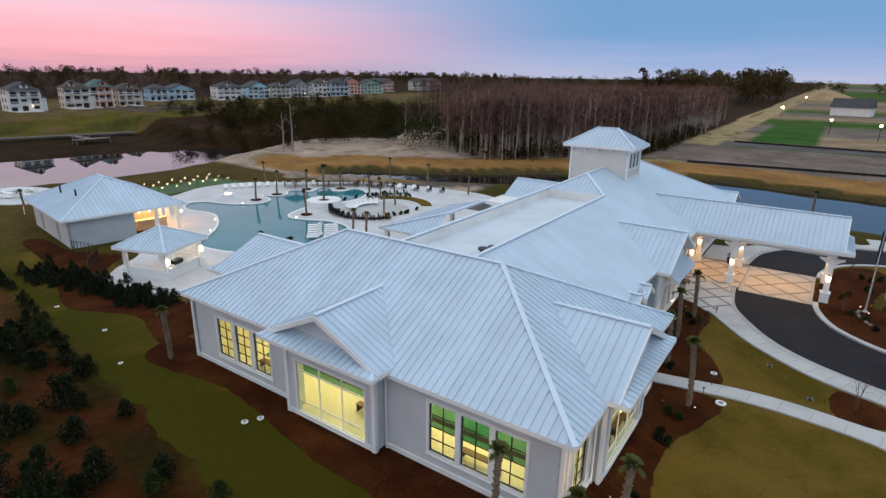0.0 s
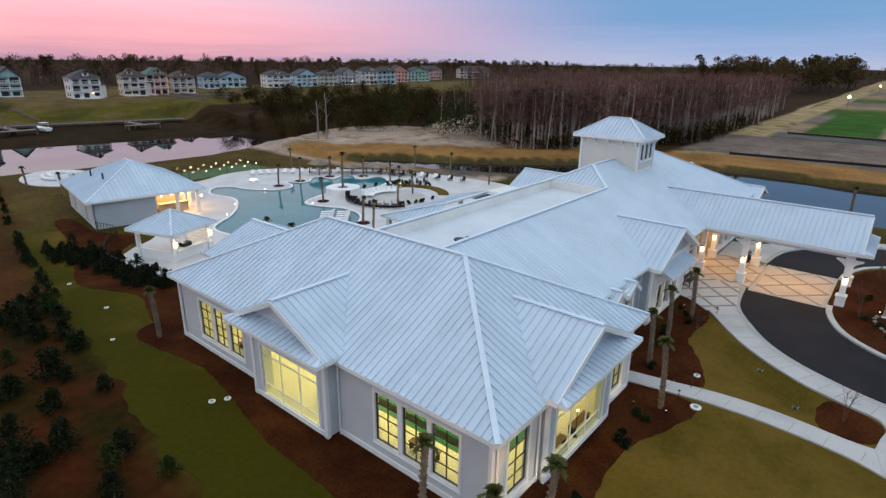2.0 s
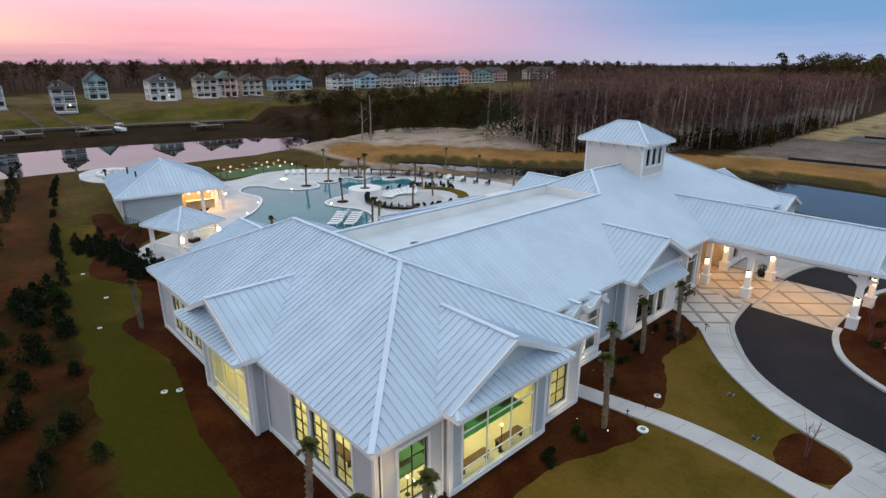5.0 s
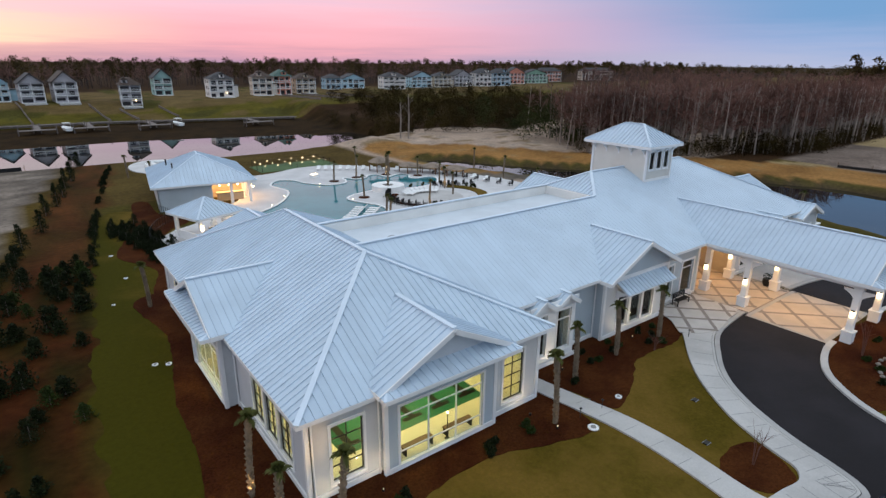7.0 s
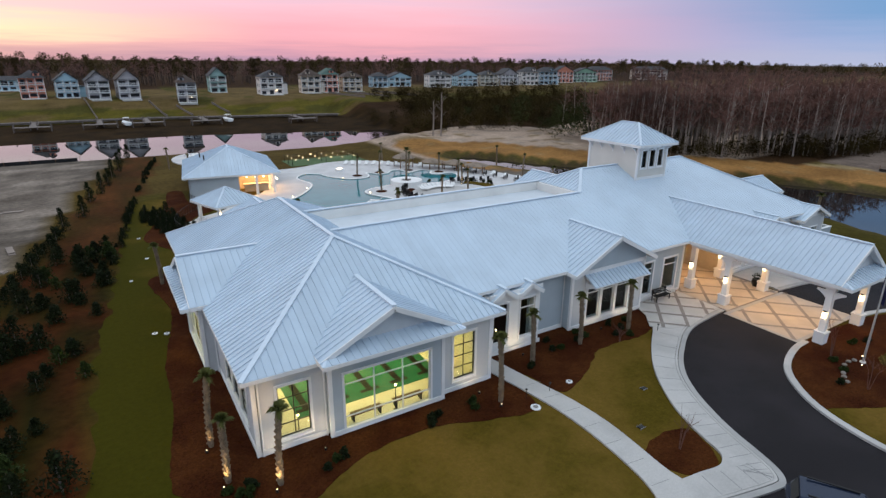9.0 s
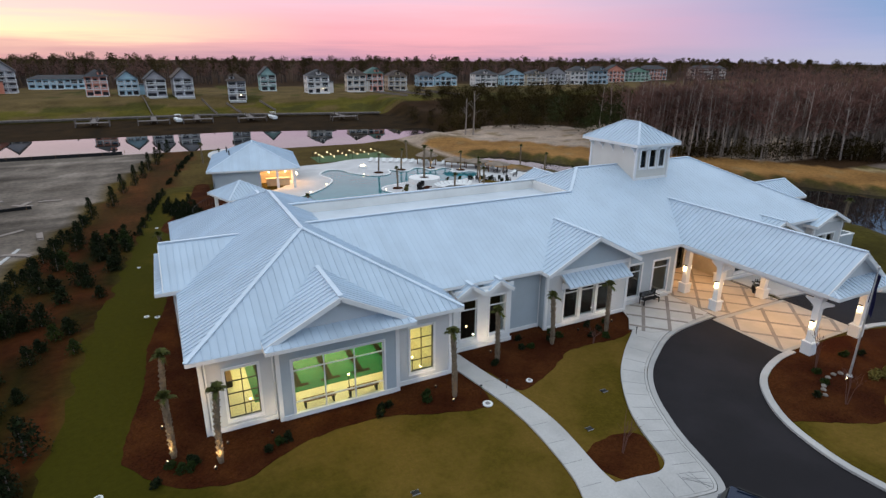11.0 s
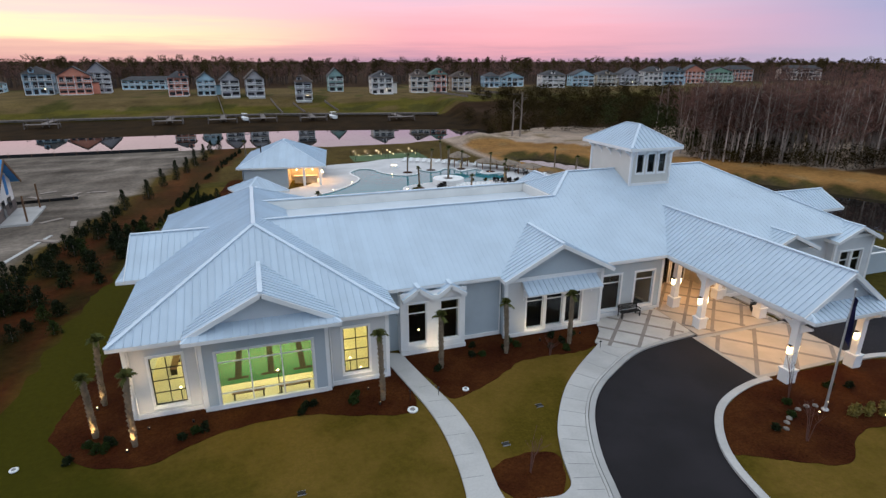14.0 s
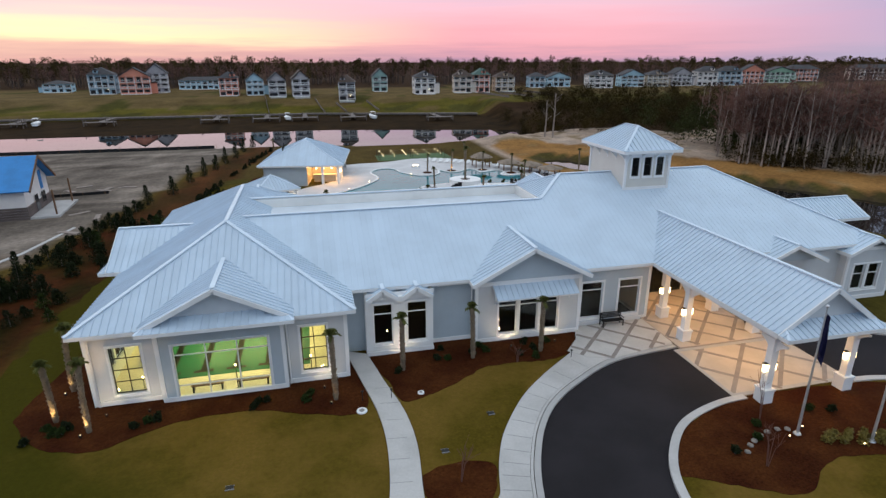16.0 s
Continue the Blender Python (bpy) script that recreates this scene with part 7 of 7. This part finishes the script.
# ---- lots beyond the pond ----
far_house = thing("far_house", "white gabled house beyond the building lots", "house", at=pose(362, -12, 0, 0, 0, 80))
part("wall", boxes((-9, -6, 0, 9, 6, 4.5)), PAINT["white"], far_house)
bm = bmesh.new()
a = [bm.verts.new((-9.6, yy, z)) for yy, z in ((-6.6, 4.4), (0, 9), (6.6, 4.4))]
b = [bm.verts.new((9.6, yy, z)) for yy, z in ((-6.6, 4.4), (0, 9), (6.6, 4.4))]
for i in range(2):
    bm.faces.new((a[i], b[i], b[i + 1], a[i + 1]))
bm.faces.new(a), bm.faces.new(b[::-1]), bm.faces.new((a[0], a[2], b[2], b[0]))
part("roof", bm, ROOF_GREY, far_house)
for k in range(4):
    part("window", boxes((-7 + k * 4, -6.04, 1.2, -5.4 + k * 4, -5.98, 3.0)), HOUSE_GLASS, far_house)
bm = bmesh.new()
bmesh.ops.create_cone(bm, cap_ends=True, segments=28, radius1=30, radius2=6, depth=9, matrix=Matrix.Translation((640, 8, 4.2)))
for v in bm.verts:
    v.co += Vector((noise.noise(v.co * 0.1), noise.noise(v.co * 0.13), 0)) * 4
part("sand_mound", bm, surf("tan_earth", (0.33, 0.22, 0.11), 0.95, 0, 3, 0.1, 0.2, 0.3), None)
tagged(bpy.data.objects["sand_mound"], "large tan heap of earth beyond the lots", "earth heap")
for x, y in ((318, 17.6), (225, -4.7), (529, 17.7), (205, -18)):
    ob = thing("street_lamp", "tall dark street lamp with a bright head", "street lamp", "street lamps by the lots", at=pose(x, y, 0))
    part("pole", tube(bmesh.new(), [((0, 0, 0), 0.12), ((0, 0, 4.6), 0.08)], 6), BLACK, ob)
    part("lamp_head", ball(bmesh.new(), (0, 0, 4.8), 0.45 if x < 300 else 0.7), LIT, ob)
for k, (x0, y0, x1, y1) in enumerate(((124, -40, 118, 20), (168, -34, 172, 18))):
    silt = thing("silt_fence", "low black silt fence along a building lot", "fence", "silt fences")
    bm = bmesh.new()
    beam(bm, (x0, y0, 0.4), (x1, y1, 0.25), 0.06, 0.5)
    part("fabric", bm, BLACK, silt)
    for j in range(12):
        u = j / 11
        part("stake", tube(bmesh.new(), [((x0 + (x1 - x0) * u + 0.1, y0 + (y1 - y0) * u, 0), 0.04), ((x0 + (x1 - x0) * u + 0.1, y0 + (y1 - y0) * u, 1.1), 0.04)], 4), WOOD, silt)
silt = thing("silt_fence", "low black silt fence along the canal bank", "fence", "silt fences")
bm = bmesh.new()
beam(bm, (-81.45, 102.3, 0.3), (-7.79, 102.3, 0.3), 0.08, 0.7)
part("fabric", bm, BLACK, silt)
for j in range(20):
    part("stake", tube(bmesh.new(), [((-81.45 + j * 3.9, 102.1, 0), 0.04), ((-81.45 + j * 3.9, 102.1, 1.0), 0.04)], 4), WOOD, silt)

silt = thing("silt_fence", "low black silt fence across the building lot", "fence", "silt fences")
part("fabric", beam(bmesh.new(), (-34, 56.4, 0.2), (-16.5, 59.0, 0.2), 0.08, 0.45), BLACK, silt)
for j in range(7):
    part("stake", tube(bmesh.new(), [((-33.5 + j * 2.75, 56.3 + j * 0.41, 0), 0.03), ((-33.5 + j * 2.75, 56.3 + j * 0.41, 0.6), 0.03)], 4), WOOD, silt)

# ---- house under construction ----
nb = thing("unfinished_house", "house shell with blue roof underlay and white wrap", "house", at=pose(-21.99, 50.15, 0, 0, 0, 6))
BLUE_WRAP = surf("blue_roof_underlay", (0.02, 0.20, 0.50), 0.55, 0, 5, 0.6, 0.12, 0.05)
part("wall", boxes((-14, -4.6, 0, 0, 4.6, 4.0)), PAINT["white"], nb)
bm = bmesh.new()
bm.faces.new([bm.verts.new(c) for c in ((0.0, -4.6, 4.0), (0.0, 4.6, 4.0), (0.0, 0, 7.0))])
part("gable_wall", bm, PAINT["white"], nb)
for sg in (-1, 1):
    bm = bmesh.new()
    beam(bm, (-6.7, sg * 0.0, 7.15), (-6.7, sg * 5.5, 3.65), 15.2, 0.16, (0, 0, 1))
    part("roof", bm, BLUE_WRAP, nb)
    bm = bmesh.new()
    beam(bm, (0.95, 0, 7.1), (0.95, sg * 5.5, 3.6), 0.10, 0.34, (0, 0, 1))
    part("fascia", bm, WOOD, nb)
part("brick_skirt", boxes(*[(-14.1 + 0.04 * (k % 2), -4.72, k * 0.32, 0.1, 4.72, k * 0.32 + 0.28) for k in range(5)]), surf("dark_brick", (0.13, 0.10, 0.09), 0.9, 0, 10, 1, 0.25, 0.3), nb)
part("door_opening", boxes((0.11, -1.5, 0.3, 0.14, -0.3, 2.4), (0.11, 1.2, 0.9, 0.14, 2.6, 2.3)), HOUSE_GLASS, nb)
for y in (-3.6, 3.9):
    part("porch_post", boxes((2.6, y - 0.09, 0, 2.78, y + 0.09, 3.4)), WOOD, nb)
part("porch_slab", boxes((0.1, -4.6, 0, 3.2, 4.6, 0.25)), CONCRETE, nb)
part("blue_strip", boxes((0.01, 1.6, 2.6, 0.06, 2.6, 5.0)), BLUE_WRAP, nb)
slab("road", [(-21, 20), (-16.25, 30.97), (-14.61, 40.27), (-14.95, 40.35), (-16.65, 31.2), (-21.7, 20.3)], -0.02, 0.06, CONCRETE, None, (), "pale concrete kerb edge by the building lot", "kerb")
rr = random.Random(77)
for k in range(9):
    ob = thing("board_stack", "small stack of weathered boards on bare dirt", "board stack", "debris on the lot", at=pose(rr.uniform(-30, -13.5), rr.uniform(36, 70), 0.0, 0, 0, rr.uniform(0, 180)))
    for j in range(rr.randint(1, 3)):
        part("board", boxes((-rr.uniform(0.8, 1.6), -0.3, 0.02 + j * 0.07, rr.uniform(0.8, 1.6), 0.3, 0.08 + j * 0.07)), PALE_BARK, ob)

# ---- loose roof panels of the far slopes ----
raw("roof_panel_rest", loose_v, loose_f, METAL_ROOF, club, kind="stuff")
